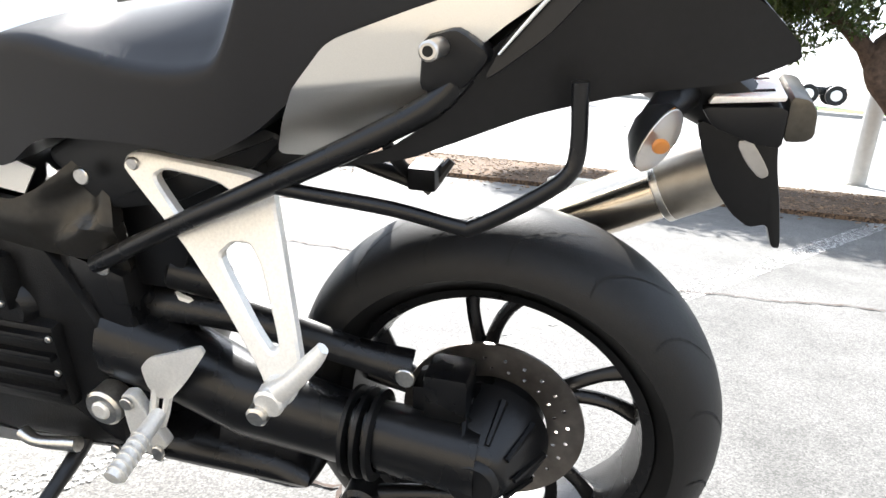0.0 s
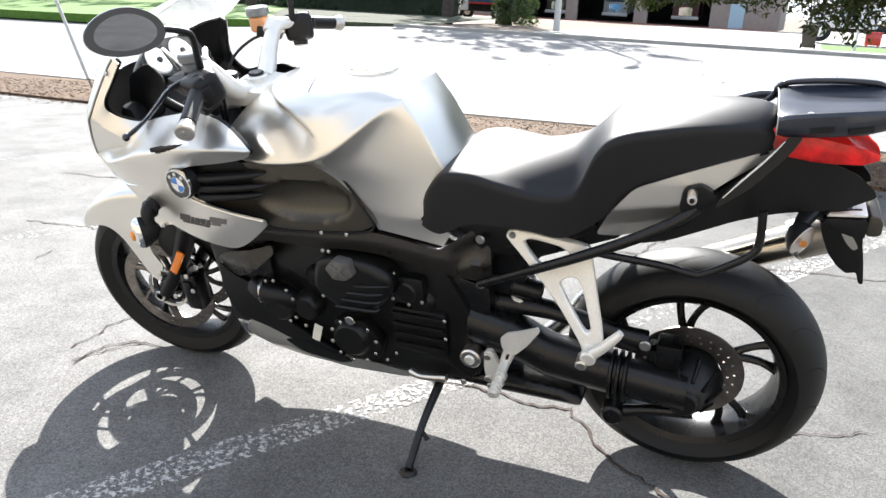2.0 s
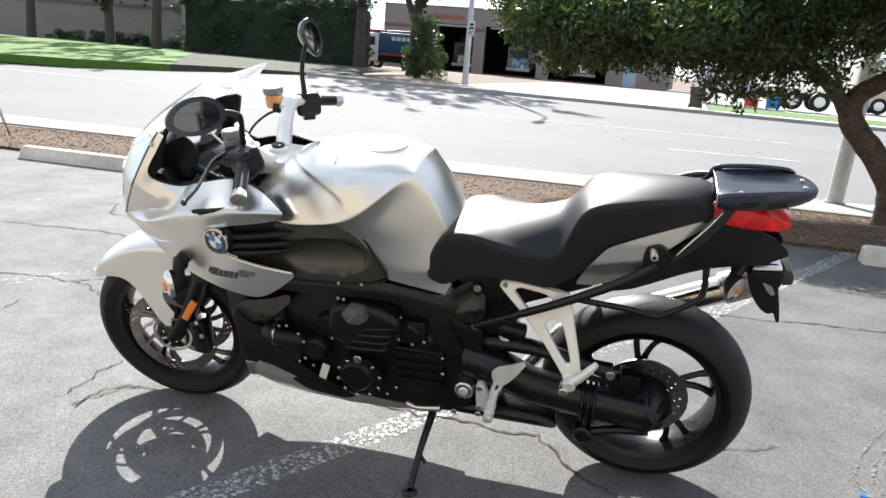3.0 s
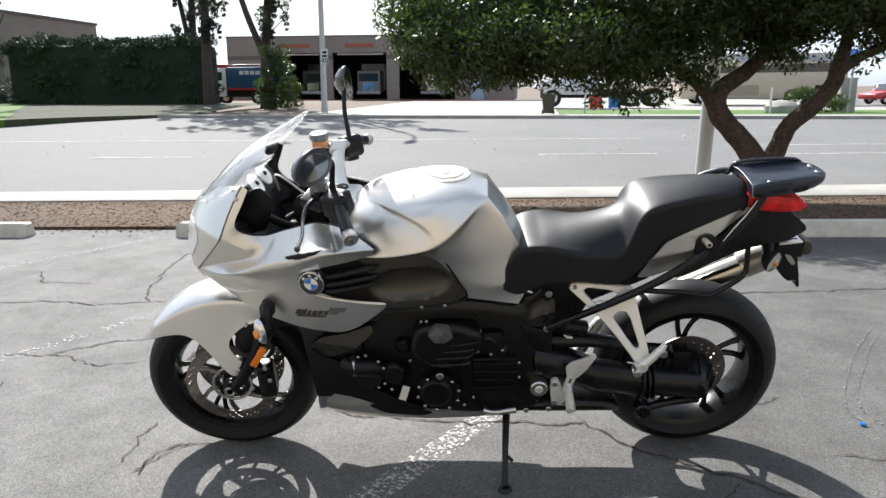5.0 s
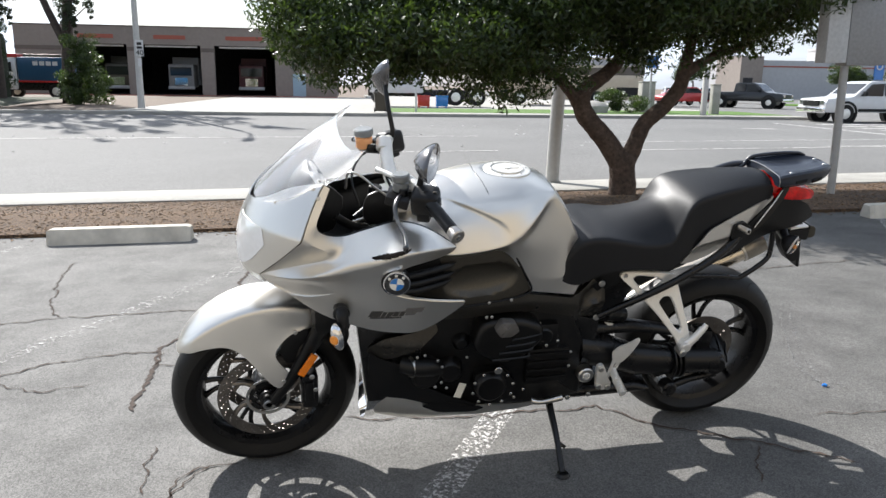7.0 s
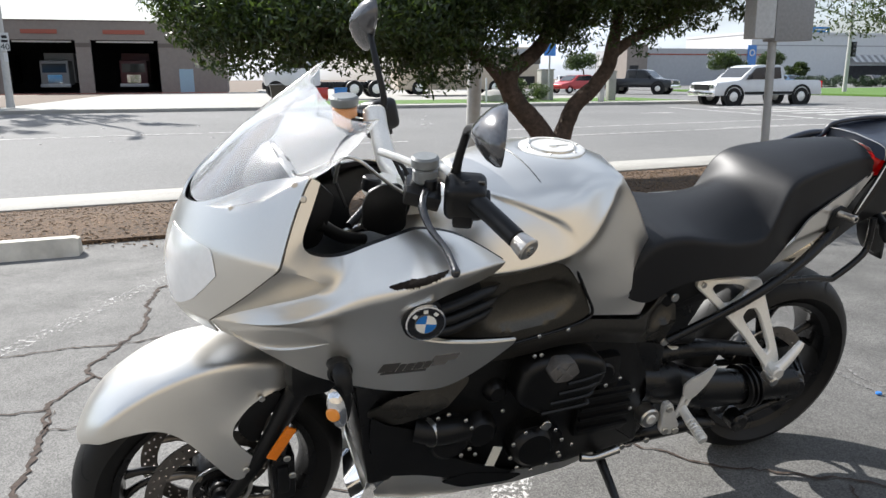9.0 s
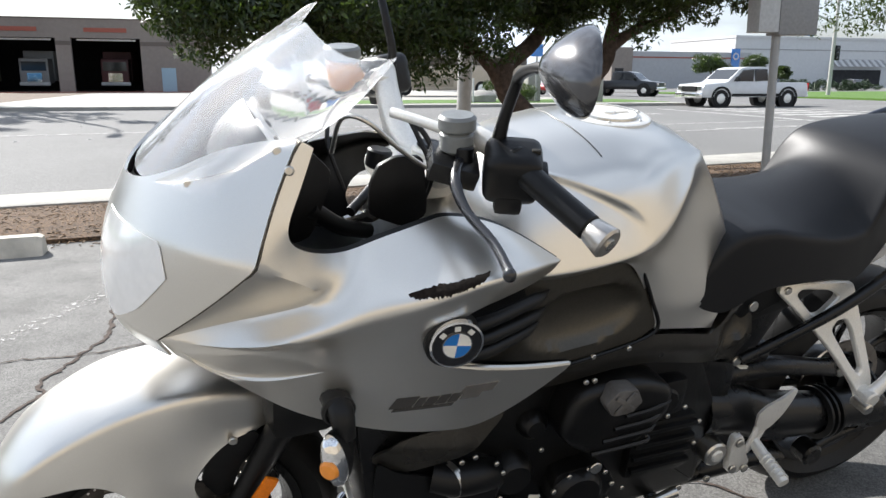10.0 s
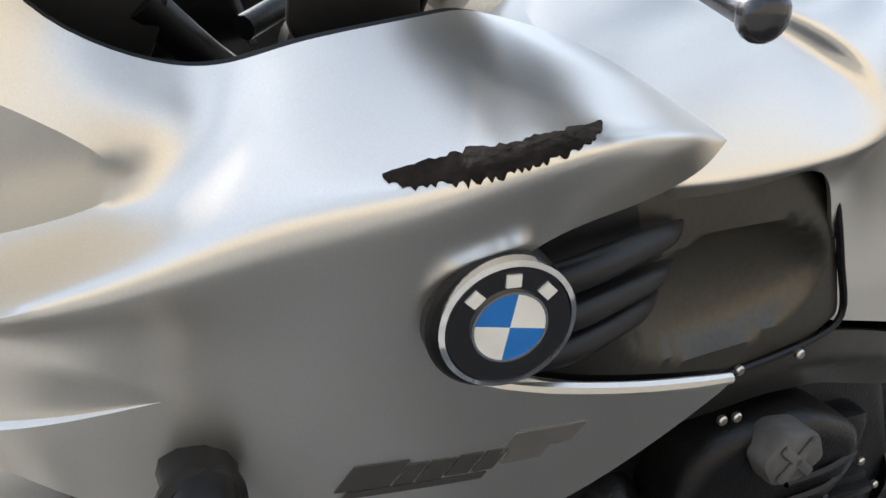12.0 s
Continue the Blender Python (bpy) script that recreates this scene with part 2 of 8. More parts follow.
CRACK = material("crack_fill", (0.05, 0.034, 0.026), 0.95, 0, 0.6, 60)
LINE = worn("worn_white_paint", (0.52, 0.51, 0.49), 0.505, 62)
LINE2 = worn("worn_white_paint_thin", (0.40, 0.392, 0.375), 0.535, 34)
LANE = worn("lane_paint", (0.46, 0.45, 0.43), 0.44, 7)
GRASS = material("grass", (0.065, 0.14, 0.012), 0.9, 0, 0.4, 12, 0.8, 60)
DIRT = material("bare_soil", (0.14, 0.105, 0.077), 0.95, 0, 0.3, 4, 0.4, 20)
BARK = material("bark", (0.095, 0.064, 0.046), 0.9, 0, 0.4, 24, 1.0, 45, stain=0.4, stain_scale=6)
LEAF = material("leaf", (0.016, 0.031, 0.008), 0.40, 0, 0.45, 3.0, stain=0.3, stain_scale=0.8)
GUMBARK = material("dark_gum_bark", (0.06, 0.045, 0.038), 0.9, 0, 0.4, 8, 0.8, 20)
LEAF2 = material("eucalyptus_leaf", (0.024, 0.035, 0.017), 0.6, 0, 0.4, 2.0)
# a random share of leaves is coloured lighter to paint in sunlit highlights
for leafy_mat, through_tone, sunlit_tone in ((LEAF, (0.09, 0.15, 0.018, 1), (0.06, 0.095, 0.016, 1)), (LEAF2, (0.03, 0.045, 0.013, 1), (0.05, 0.065, 0.025, 1))):
    n, l = leafy_mat.node_tree.nodes, leafy_mat.node_tree.links
    thin, thin_mix = n.new("ShaderNodeBsdfTranslucent"), n.new("ShaderNodeMixShader")
    thin.inputs["Color"].default_value = through_tone
    thin_mix.inputs[0].default_value = 0.25
    info, sunlit_share, tone = n.new("ShaderNodeNewGeometry"), n.new("ShaderNodeMapRange"), n.new("ShaderNodeMixRGB")
    sunlit_share.inputs["From Min"].default_value, sunlit_share.inputs["From Max"].default_value = 0.55, 1.0
    tone.inputs["Color2"].default_value = sunlit_tone
    l.new(info.outputs["Random Per Island"], sunlit_share.inputs["Value"])
    l.new(sunlit_share.outputs[0], tone.inputs["Fac"])
    l.new(next(x for x in n if x.type == "VECT_MATH").outputs[0], tone.inputs["Color1"])
    l.new(tone.outputs[0], n["Principled BSDF"].inputs["Base Color"])
    l.new(n["Principled BSDF"].outputs[0], thin_mix.inputs[1])
    l.new(thin.outputs[0], thin_mix.inputs[2])
    l.new(thin_mix.outputs[0], n["Material Output"].inputs["Surface"])
HEDGE = material("hedge_leaf", (0.022, 0.048, 0.012), 0.6, 0, 0.5, 2.0)
WALLTAN = material("tan_block_wall", (0.25, 0.215, 0.19), 0.9, 0, 0.08, 3, 0.2, 30, stain=0.1, stain_scale=0.2)
# added walls out of view; tone set for the warm reflections on the bike
BACKWALL = material("unseen_tan_wall", (0.31, 0.27, 0.215), 0.85, 0, 0.1, 3, stain=0.2, stain_scale=0.4)
WALLBROWN = material("brown_wall_band", (0.14, 0.115, 0.10), 0.9, 0, 0.08, 3)
WALLWHITE = material("white_stucco", (0.60, 0.60, 0.60), 0.9, 0, 0.05, 2)
# near-black, so the shade inside openings is put into the colour
SHADEIN = material("shaded_interior", (0.03, 0.03, 0.032), 0.9, 0, 0.3, 2)
POLE = material("galvanised_pole", (0.43, 0.42, 0.40), 0.6, 0.2, 0.1, 10)
SIGNW = material("sign_white", (0.55, 0.55, 0.54), 0.5)
SIGNG = material("sign_grey", (0.30, 0.30, 0.30), 0.5, 0.3)
CARGLASS = material("car_glass", (0.02, 0.022, 0.025), 0.08, 0, 0.0, 5, coat=0.5)
TARP = material("rust_red_paint", (0.32, 0.09, 0.06), 0.7)


# ---- mesh helpers ----
def part(name, bm, mat, parent=None, label="", smooth=40.0):
    """Links a bmesh as one mesh object under a thing or under a part."""
    me = bpy.data.meshes.new(name)
    bmesh.ops.recalc_face_normals(bm, faces=bm.faces)
    bm.to_mesh(me)
    bm.free()
    me.materials.append(mat)
    if smooth:
        me.polygons.foreach_set("use_smooth", [True] * len(me.polygons))
        me.set_sharp_from_angle(angle=radians(smooth))
    ob = new(name, me)
    if parent is not None:
        ob.parent = parent
    if label:
        ob["label"] = label
    return ob


def empty(name, m, label, category, group="", kind=""):
    ob = new(name)
    ob.matrix_world = m
    ob.empty_display_size = 0.05
    return tagged(ob, label, category, group, kind)


def moved(bm, m):
    bmesh.ops.transform(bm, matrix=m, verts=bm.verts)
    return bm


def merged(*bms):
    out = bms[0]
    for b in bms[1:]:
        me = bpy.data.meshes.new("tmp")
        b.to_mesh(me)
        b.free()
        out.from_mesh(me)
        bpy.data.meshes.remove(me)
    return out


def box(x0, y0, z0, x1, y1, z1, bevel=0.0, seg=2):
    bm = bmesh.new()
    bmesh.ops.create_cube(bm, size=1)
    for v in bm.verts:
        v.co = Vector((x0 + (v.co.x + 0.5) * (x1 - x0), y0 + (v.co.y + 0.5) * (y1 - y0), z0 + (v.co.z + 0.5) * (z1 - z0)))
    if bevel:
        bmesh.ops.bevel(bm, geom=bm.edges[:], offset=bevel, segments=seg, affect="EDGES", profile=0.6)
    return bm


def loft(rings, cap=True, closed=True):
    """A skin through rings of as many points each."""
    bm = bmesh.new()
    vs = [[bm.verts.new(p) for p in ring] for ring in rings]
    n = len(vs[0])
    for a, b in zip(vs, vs[1:]):
        for i in range(n if closed else n - 1):
            j = (i + 1) % n
            bm.faces.new((a[i], a[j], b[j], b[i]))
    if cap and closed:
        bm.faces.new(vs[0][::-1])
        bm.faces.new(vs[-1])
    bmesh.ops.remove_doubles(bm, verts=bm.verts, dist=1e-5)
    return bm


def smooth_line(pts, steps=6):
    """Points along a Catmull-Rom curve."""
    p = [Vector(q) for q in pts]
    p = [2 * p[0] - p[1]] + p + [2 * p[-1] - p[-2]]
    out = []
    for i in range(1, len(p) - 2):
        for s in range(steps):
            t = s / steps
            a, b, c, d = p[i - 1 : i + 3]
            out.append(0.5 * ((2 * b) + (c - a) * t + (2 * a - 5 * b + 4 * c - d) * t * t + (3 * b - a - 3 * c + d) * t**3))
    return out + [p[-2]]


def tube(pts, radius, sides=10, steps=5, flat=1.0):
    """A round bar along a curve; radius: one number, or one for each given point."""
    line = smooth_line(pts, steps) if steps > 1 else [Vector(q) for q in pts]
    n = len(line)
    if isinstance(radius, (int, float)):
        radius = [radius] * len(pts)
    rs = np.interp(np.linspace(0, 1, n), np.linspace(0, 1, len(radius)), radius)
    rings, up = [], None
    for i, q in enumerate(line):
        d = (line[min(i + 1, n - 1)] - line[max(i - 1, 0)]).normalized()
        if up is None:
            up = d.orthogonal().normalized()
        up = (up - d * up.dot(d)).normalized()
        side = d.cross(up)
        rings.append([q + float(rs[i]) * (math.cos(a) * up + flat * math.sin(a) * side) for a in np.linspace(0, 2 * math.pi, sides, endpoint=False)])
    return loft(rings)


def lathe(profile, steps=48, axis="y", centre=(0, 0, 0), close=False):
    """A profile of (radius, height) turned about an axis."""
    bm = bmesh.new()
    rows = []
    for a in np.linspace(0, 2 * math.pi, steps, endpoint=False):
        row = []
        for r, h in profile:
            c, s = r * math.cos(a), r * math.sin(a)
            q = {"y": (c, h, s), "z": (c, s, h), "x": (h, c, s)}[axis]
            row.append(bm.verts.new(Vector(q) + Vector(centre)))
        rows.append(row)
    k = len(profile)
    for i in range(steps):
        a, b = rows[i], rows[(i + 1) % steps]
        for j in range(k if close else k - 1):
            jj = (j + 1) % k
            bm.faces.new((a[j], b[j], b[jj], a[jj]))
    bmesh.ops.remove_doubles(bm, verts=bm.verts, dist=1e-6)
    bmesh.ops.dissolve_degenerate(bm, edges=bm.edges, dist=1e-6)
    return bm


def drum(p, q, r, r2=None, sides=24, bevel=0.0):
    """A disc or cone from p to q, with a small chamfer."""
    p, q = Vector(p), Vector(q)
    h = (q - p).length
    r2 = r if r2 is None else r2
    b = min(bevel, r * 0.45, h * 0.4)
    prof = [(0, 0), (r - b, 0), (r, b), (r2, h - b), (r2 - b, h), (0, h)] if b else [(0, 0), (r, 0), (r2, h), (0, h)]
    bm = lathe(prof, sides, "z")
    return moved(bm, Matrix.Translation(p) @ (q - p).to_track_quat("Z", "Y").to_matrix().to_4x4())


def prism(outline, y0, y1, bevel=0.0, holes=(), seg=2):
    """An outline of (x, z) pushed from y0 to y1."""
    bm = bmesh.new()
    vs = [bm.verts.new((x, y0, z)) for x, z in outline]
    edges = [bm.edges.new((vs[i], vs[(i + 1) % len(vs)])) for i in range(len(vs))]
    if holes:
        for h in holes:
            hv = [bm.verts.new((x, y0, z)) for x, z in h]
            edges += [bm.edges.new((hv[i], hv[(i + 1) % len(hv)])) for i in range(len(hv))]
        bmesh.ops.triangle_fill(bm, edges=edges, use_beauty=True)
    else:
        bm.faces.new(vs)
    res = bmesh.ops.extrude_face_region(bm, geom=bm.faces[:])
    for v in res["geom"]:
        if isinstance(v, bmesh.types.BMVert):
            v.co.y = y1
    bmesh.ops.recalc_face_normals(bm, faces=bm.faces)
    if bevel:
        sharp = [e for e in bm.edges if len(e.link_faces) == 2 and e.calc_face_angle(0) > 0.6]
        bmesh.ops.bevel(bm, geom=sharp, offset=bevel, segments=seg, affect="EDGES", profile=0.6)
    return bm


def shell(bm, thick):
    """Gives a skin a thickness towards its inner side."""
    bm.normal_update()
    verts, faces = bm.verts[:], bm.faces[:]
    rim = [e for e in bm.edges if len(e.link_faces) == 1]
    twin = {v: bm.verts.new(v.co - v.normal * thick) for v in verts}
    for f in faces:
        bm.faces.new([twin[v] for v in reversed(f.verts)])
    for e in rim:
        a, b = e.verts
        f = e.link_faces[0]
        loop = next(q for q in f.loops if q.edge == e)
        a, b = loop.vert, loop.link_loop_next.vert
        bm.faces.new((b, a, twin[a], twin[b]))
    return bm


def panel(outline, width, cell=0.012, thick=0.004, rounded=3, folds=()):
    """A skin y = -width(x, z) over an outline of (x, z), with thickness."""
    if rounded:
        outline = soft_outline(outline, rounded)
    bm = bmesh.new()
    bm.faces.new([bm.verts.new((x, 0, z)) for x, z in outline])
    xs, zs = [p[0] for p in outline], [p[1] for p in outline]
    for axis, lo, hi in ((0, min(xs), max(xs)), (2, min(zs), max(zs))):
        k = math.floor(lo / cell) + 1
        while k * cell < hi - 1e-4:
            co, no = [0, 0, 0], [0, 0, 0]
            co[axis], no[axis] = k * cell, 1
            bmesh.ops.bisect_plane(bm, geom=bm.verts[:] + bm.edges[:] + bm.faces[:], plane_co=co, plane_no=no, dist=1e-5)
            k += 1
    # edges along the fold lines, column by column
    for fold in folds:
        k0, k1 = math.ceil(fold[0][0] / cell), math.floor(fold[-1][0] / cell)
        for k in range(k0, k1, 3):
            x0, x1 = k * cell, min(k + 3, k1) * cell
            z0, z1 = curve(x0, fold), curve(x1, fold)
            a, d = Vector((x0, 0, z0)), Vector((x1 - x0, 0, z1 - z0))
            near = []
            for f in bm.faces:
                c = f.calc_center_median()
                if x0 < c.x < x1 and abs(c.z - z0 - (z1 - z0) * (c.x - x0) / (x1 - x0)) < cell * 2:
                    near.append(f)
            geom = list({e for f in near for e in f.edges}) + list({v for f in near for v in f.verts}) + near
            if near:
                bmesh.ops.bisect_plane(bm, geom=geom, plane_co=a, plane_no=Vector((-d.z, 0, d.x)).normalized(), dist=1e-5)
    for v in bm.verts:
        v.co.y = -width(v.co.x, v.co.z)
    bmesh.ops.remove_doubles(bm, verts=bm.verts, dist=2e-4)
    bmesh.ops.recalc_face_normals(bm, faces=bm.faces)
    f = max(bm.faces, key=lambda q: q.calc_area())
    if f.normal.y > 0:
        bmesh.ops.reverse_faces(bm, faces=bm.faces)
    return shell(bm, thick)


def soft_outline(pts, n=3, cut=0.22, most=0.02):
    """Rounds the corners of an outline."""
    out, k = [], len(pts)
    for i in range(k):
        a, b, c = (Vector(pts[(i + d) % k]) for d in (-1, 0, 1))
        u, v = a - b, c - b
        ra, rc = min(u.length * cut, most), min(v.length * cut, most)
        p, q = b + u.normalized() * ra, b + v.normalized() * rc
        for s in range(n + 1):
            t = s / n
            w = (1 - t) ** 2 * p + 2 * t * (1 - t) * b + t * t * q
            out.append((w.x, w.y))
    return out


def mirrored(bm):
    for v in bm.verts:
        v.co.y = -v.co.y
    bmesh.ops.reverse_faces(bm, faces=bm.faces)
    return bm


def curve(x, knots):
    """A smooth value through knots of (x, value)."""
    xs = [k[0] for k in knots]
    if x <= xs[0]:
        return knots[0][1]
    if x >= xs[-1]:
        return knots[-1][1]
    i = max(j for j in range(len(xs) - 1) if xs[j] <= x)
    x0, v0 = knots[i]
    x1, v1 = knots[i + 1]
    slope = lambda j: (knots[min(j + 1, len(xs) - 1)][1] - knots[max(j - 1, 0)][1]) / (xs[min(j + 1, len(xs) - 1)] - xs[max(j - 1, 0)])
    t, h = (x - x0) / (x1 - x0), x1 - x0
    a, b = slope(i) * h, slope(i + 1) * h
    return (2 * t**3 - 3 * t * t + 1) * v0 + (t**3 - 2 * t * t + t) * a + (3 * t * t - 2 * t**3) * v1 + (t**3 - t * t) * b


def skin(points, faces, folds, corners, levels=3, twin=False):
    """A smooth skin over a coarse net of named points (x, half width, z). It passes through them all;
    folds give named lines of the net an edge of some sharpness, corners keep theirs."""
    names = list(points)
    if twin:
        names += ["~" + k for k in points if points[k][1] > 1e-6]
    spot = lambda k: (points[k[1:]][0], points[k[1:]][1], points[k[1:]][2]) if k[0] == "~" else (points[k][0], -points[k][1], points[k][2])
    other = lambda k: "~" + k if points[k][1] > 1e-6 else k
    index = {k: i for i, k in enumerate(names)}
    polys = [f.split() for f in faces]
    if twin:
        polys += [[other(k) for k in reversed(p)] for p in polys]
    sharp = {}
    for line, weight in folds:
        line = line.split()
        for a, b in zip(line, line[1:]):
            sharp[frozenset((index[a], index[b]))] = weight
            if twin:
                sharp[frozenset((index[other(a)], index[other(b)]))] = weight
    goal = np.array([spot(k) for k in names])
    net = goal.copy()
    for turn in range(6):
        me = bpy.data.meshes.new("net")
        me.from_pydata(net.tolist(), [], [[index[k] for k in p] for p in polys])
        edge = me.attributes.new("crease_edge", "FLOAT", "EDGE")
        for e in me.edges:
            edge.data[e.index].value = sharp.get(frozenset(e.vertices), 0.0)
        tip = me.attributes.new("crease_vert", "FLOAT", "POINT")
        for k in corners.split():
            tip.data[index[k]].value = 1.0
            if twin:
                tip.data[index[other(k)]].value = 1.0
        ob = bpy.data.objects.new("net", me)
        scene.collection.objects.link(ob)
        mod = ob.modifiers.new("smooth", "SUBSURF")
        mod.levels = mod.render_levels = levels
        dg = bpy.context.evaluated_depsgraph_get()
        dg.update()
        done = bpy.data.meshes.new_from_object(ob.evaluated_get(dg))
        bpy.data.objects.remove(ob)
        bpy.data.meshes.remove(me)
        got = np.array([done.vertices[i].co[:] for i in range(len(names))])
        if turn < 5:
            net += 0.8 * (goal - got)
            bpy.data.meshes.remove(done)
    bm = bmesh.new()
    bm.from_mesh(done)
    bpy.data.meshes.remove(done)
    bmesh.ops.recalc_face_normals(bm, faces=bm.faces)
    if sum(f.normal.y * f.calc_area() for f in bm.faces if f.calc_center_median().y < 0) > 0:
        bmesh.ops.reverse_faces(bm, faces=bm.faces)
    return bm


def step(a, b, x):
    t = min(1, max(0, (x - a) / (b - a)))
    return t * t * (3 - 2 * t)


# ---- the ground, the planter and the street ----
SITE = pose(0, 0, 0, 0, 0, -4.0)  # along the street: u; across it: v


def site(u, v, z=0.0, turn=0.0):
    return SITE @ pose(u, v, z, 0, 0, turn)


def slab(name, u0, v0, u1, v1, top, depth, mat, label, category, bevel=0.0, kind="structure"):
    ob = part(name, box(u0, v0, top - depth, u1, v1, top, bevel), mat, smooth=0)
    ob.matrix_world = SITE
    return tagged(ob, label, category, kind=kind)


# beyond the street the land falls gently towards the right
FAR = SITE @ pose(0, 0, 0, 0, 1.25, 0)


def far(u, v, z=0.0, turn=0.0):
    return FAR @ pose(u, v, z, 0, 0, turn)


def warp(u, v):
    return -0.0218 * u * step(7.0, 29.5, v)


def sheet(name, us, vs, level, mat, label, category):
    """A sheet of ground that follows the lie of the land."""
    bm = bmesh.new()
    grid = [[bm.verts.new((u, v, level + warp(u, v))) for u in us] for v in vs]
    for a, b in zip(grid, grid[1:]):
        for i in range(len(us) - 1):
            bm.faces.new((a[i], a[i + 1], b[i + 1], b[i]))
    ob = part(name, bm, mat)
    ob.matrix_world = SITE
    return tagged(ob, label, category, kind="structure")


def far_slab(name, u0, v0, u1, v1, top, depth, mat, label, category):
    ob = part(name, box(u0, v0, top - depth, u1, v1, top), mat, smooth=0)
    ob.matrix_world = FAR
    return tagged(ob, label, category, kind="structure")


sheet("ground", [-2500, -600, -150, -60, -30, 0, 30, 60, 150, 600, 2500], [-2500, -300, -41, 5, 7, 10, 14, 18, 22, 26, 29.5, 60, 200, 700, 2500], -0.95, DIRT, "pale bare ground reaching the horizon", "ground")
pavement = slab("pavement", -40, -12, 40, 4.12, 0.0, 0.2, ASPHALT, "old cracked grey asphalt of a parking lot", "pavement")
# the planter falls away to the street, which lies half a metre lower
BANK = [(4.12, 0.03), (4.7, 0.025), (5.4, -0.02), (6.4, -0.12), (7.6, -0.28), (8.9, -0.45)]
bank_z = lambda v: float(np.interp(v, [p[0] for p in BANK], [p[1] for p in BANK]))


def street_z(u, v):
    t = min(1.0, max(0.0, (v - 10.3) / 19.2))
    return -0.56 * (1 - t) + (-0.08 - 0.0218 * u) * t


def strip(name, profile, mat, label, category, us=(-60, 60)):
    """A long bar of ground along the street with the given section of (v, z)."""
    ob = part(name, loft([[(u, v, z) for v, z in profile] for u in us]), mat, smooth=30)
    ob.matrix_world = SITE
    return tagged(ob, label, category, kind="structure")


strip("planter_bed", BANK + [(8.9, -0.9), (4.12, -0.9)], MULCH, "planter strip covered with brown wood mulch", "planter")
strip("kerb", [(8.9, -0.9), (8.9, -0.425), (8.94, -0.41), (10.24, -0.45), (10.28, -0.465), (10.3, -0.9)], CONCRETE, "pale concrete kerb beside the street", "kerb")
bm = bmesh.new()
us, vs = [-200, -100, -60, -45, -30, -22, -15, -7, 0, 7, 15, 22, 30, 45, 60, 100, 200], [10.2, 11.5, 13, 15, 17, 19, 21, 23, 25, 27, 29.6]
grid = [[bm.verts.new((u, v, street_z(u, v))) for u in us] for v in vs]
for a, b in zip(grid, grid[1:]):
    for i in range(len(us) - 1):
        bm.faces.new((a[i], a[i + 1], b[i + 1], b[i]))
road = part("road", bm, ROAD)
road.matrix_world = SITE
tagged(road, "wide sunlit asphalt street with worn lane marks", "road", kind="structure")
far_slab("side_street", 22, 29.4, 38, 200, -0.075, 0.15, ROAD, "side street of worn grey asphalt", "road")
far_slab("far_kerb", -200, 29.5, 21, 30.0, 0.05, 0.3, CONCRETE, "far concrete kerb of the street", "kerb")
far_slab("driveway", -10.5, 30.0, 1.5, 69.5, 0.02, 0.3, CONCRETE, "pale concrete driveway apron before the garage", "driveway")
far_slab("verge_west", -16, 30.0, -10.5, 69, 0.03, 0.3, DIRT, "dry soil verge under the trees", "verge")
LAWN_EDGE = [(-200, 21.0), (-60, 21.0), (-40, 21.2), (-26, 22.0), (-22, 24.0), (-19.5, 27.2), (-17, 29.3), (-15.5, 30.2)]
# soil and ground cover, darkened by colour for the shade of hedge and trees
SHADEDBED = material("shaded_ground_cover", (0.05, 0.056, 0.03), 0.95, 0, 0.5, 6, 0.8, 30, stain=0.5, stain_scale=0.5)


def bank_west(us, mat, name, label, category):
    bm = bmesh.new()
    grid = []
    for u0, u1 in us:
        near = float(np.interp(u0, *zip(*LAWN_EDGE)))
        line = [bm.verts.new((u0, near, warp(u0, near) - 0.3))]
        for t in np.linspace(0, 1, 9):
            u, v = u0 + (u1 - u0) * float(t), near + (44 - near) * float(t)
            line.append(bm.verts.new((u, v, warp(u, v) + 0.05 + 0.22 * step(0, 0.6, float(t)))))
        grid.append(line)
    for a, b in zip(grid, grid[1:]):
        for i in range(9):
            bm.faces.new((a[i], b[i], b[i + 1], a[i + 1]))
    ob = part(name, bm, mat, smooth=40)
    ob.matrix_world = SITE
    tagged(ob, label, category, kind="structure")


bank_west(((-200, -200), (-120, -120), (-80, -80), (-60, -60), (-50, -50), (-40, -43), (-34, -39), (-28, -36), (-24, -34.5), (-21, -33.2)), GRASS, "lawn_west", "sunlit green lawn bank beside the hedge", "lawn")
bank_west(((-21, -33.2), (-20, -28), (-19.2, -24), (-18.2, -20.5), (-17, -18), (-16.2, -16.6), (-15.5, -15.5)), SHADEDBED, "hedge_bed", "ground cover and soil before the hedge, with shade in the colour", "planting bed")
far_slab("lawn_east", 1.5, 31.2, 21, 37, 0.06, 0.3, GRASS, "bright green lawn strip by the street", "lawn")
far_slab("sidewalk_east", 1.5, 30.0, 21, 31.2, 0.05, 0.3, CONCRETE, "pale concrete sidewalk by the street", "sidewalk")
far_slab("yard", 1.5, 37, 21, 90, 0.0, 0.3, CONCRETE, "pale yard where vehicles stand", "yard")
far_slab("lawn_corner", 38, 31, 140, 62, 0.05, 0.3, GRASS, "green lawn on the far corner", "lawn")
far_slab("kerb_corner", 38, 30.4, 140, 31, 0.06, 0.3, CONCRETE, "pale kerb round the far corner", "kerb")
far_slab("car_park", 38, 62, 160, 112, 0.0, 0.3, ROAD, "car park before the far shops", "car park")
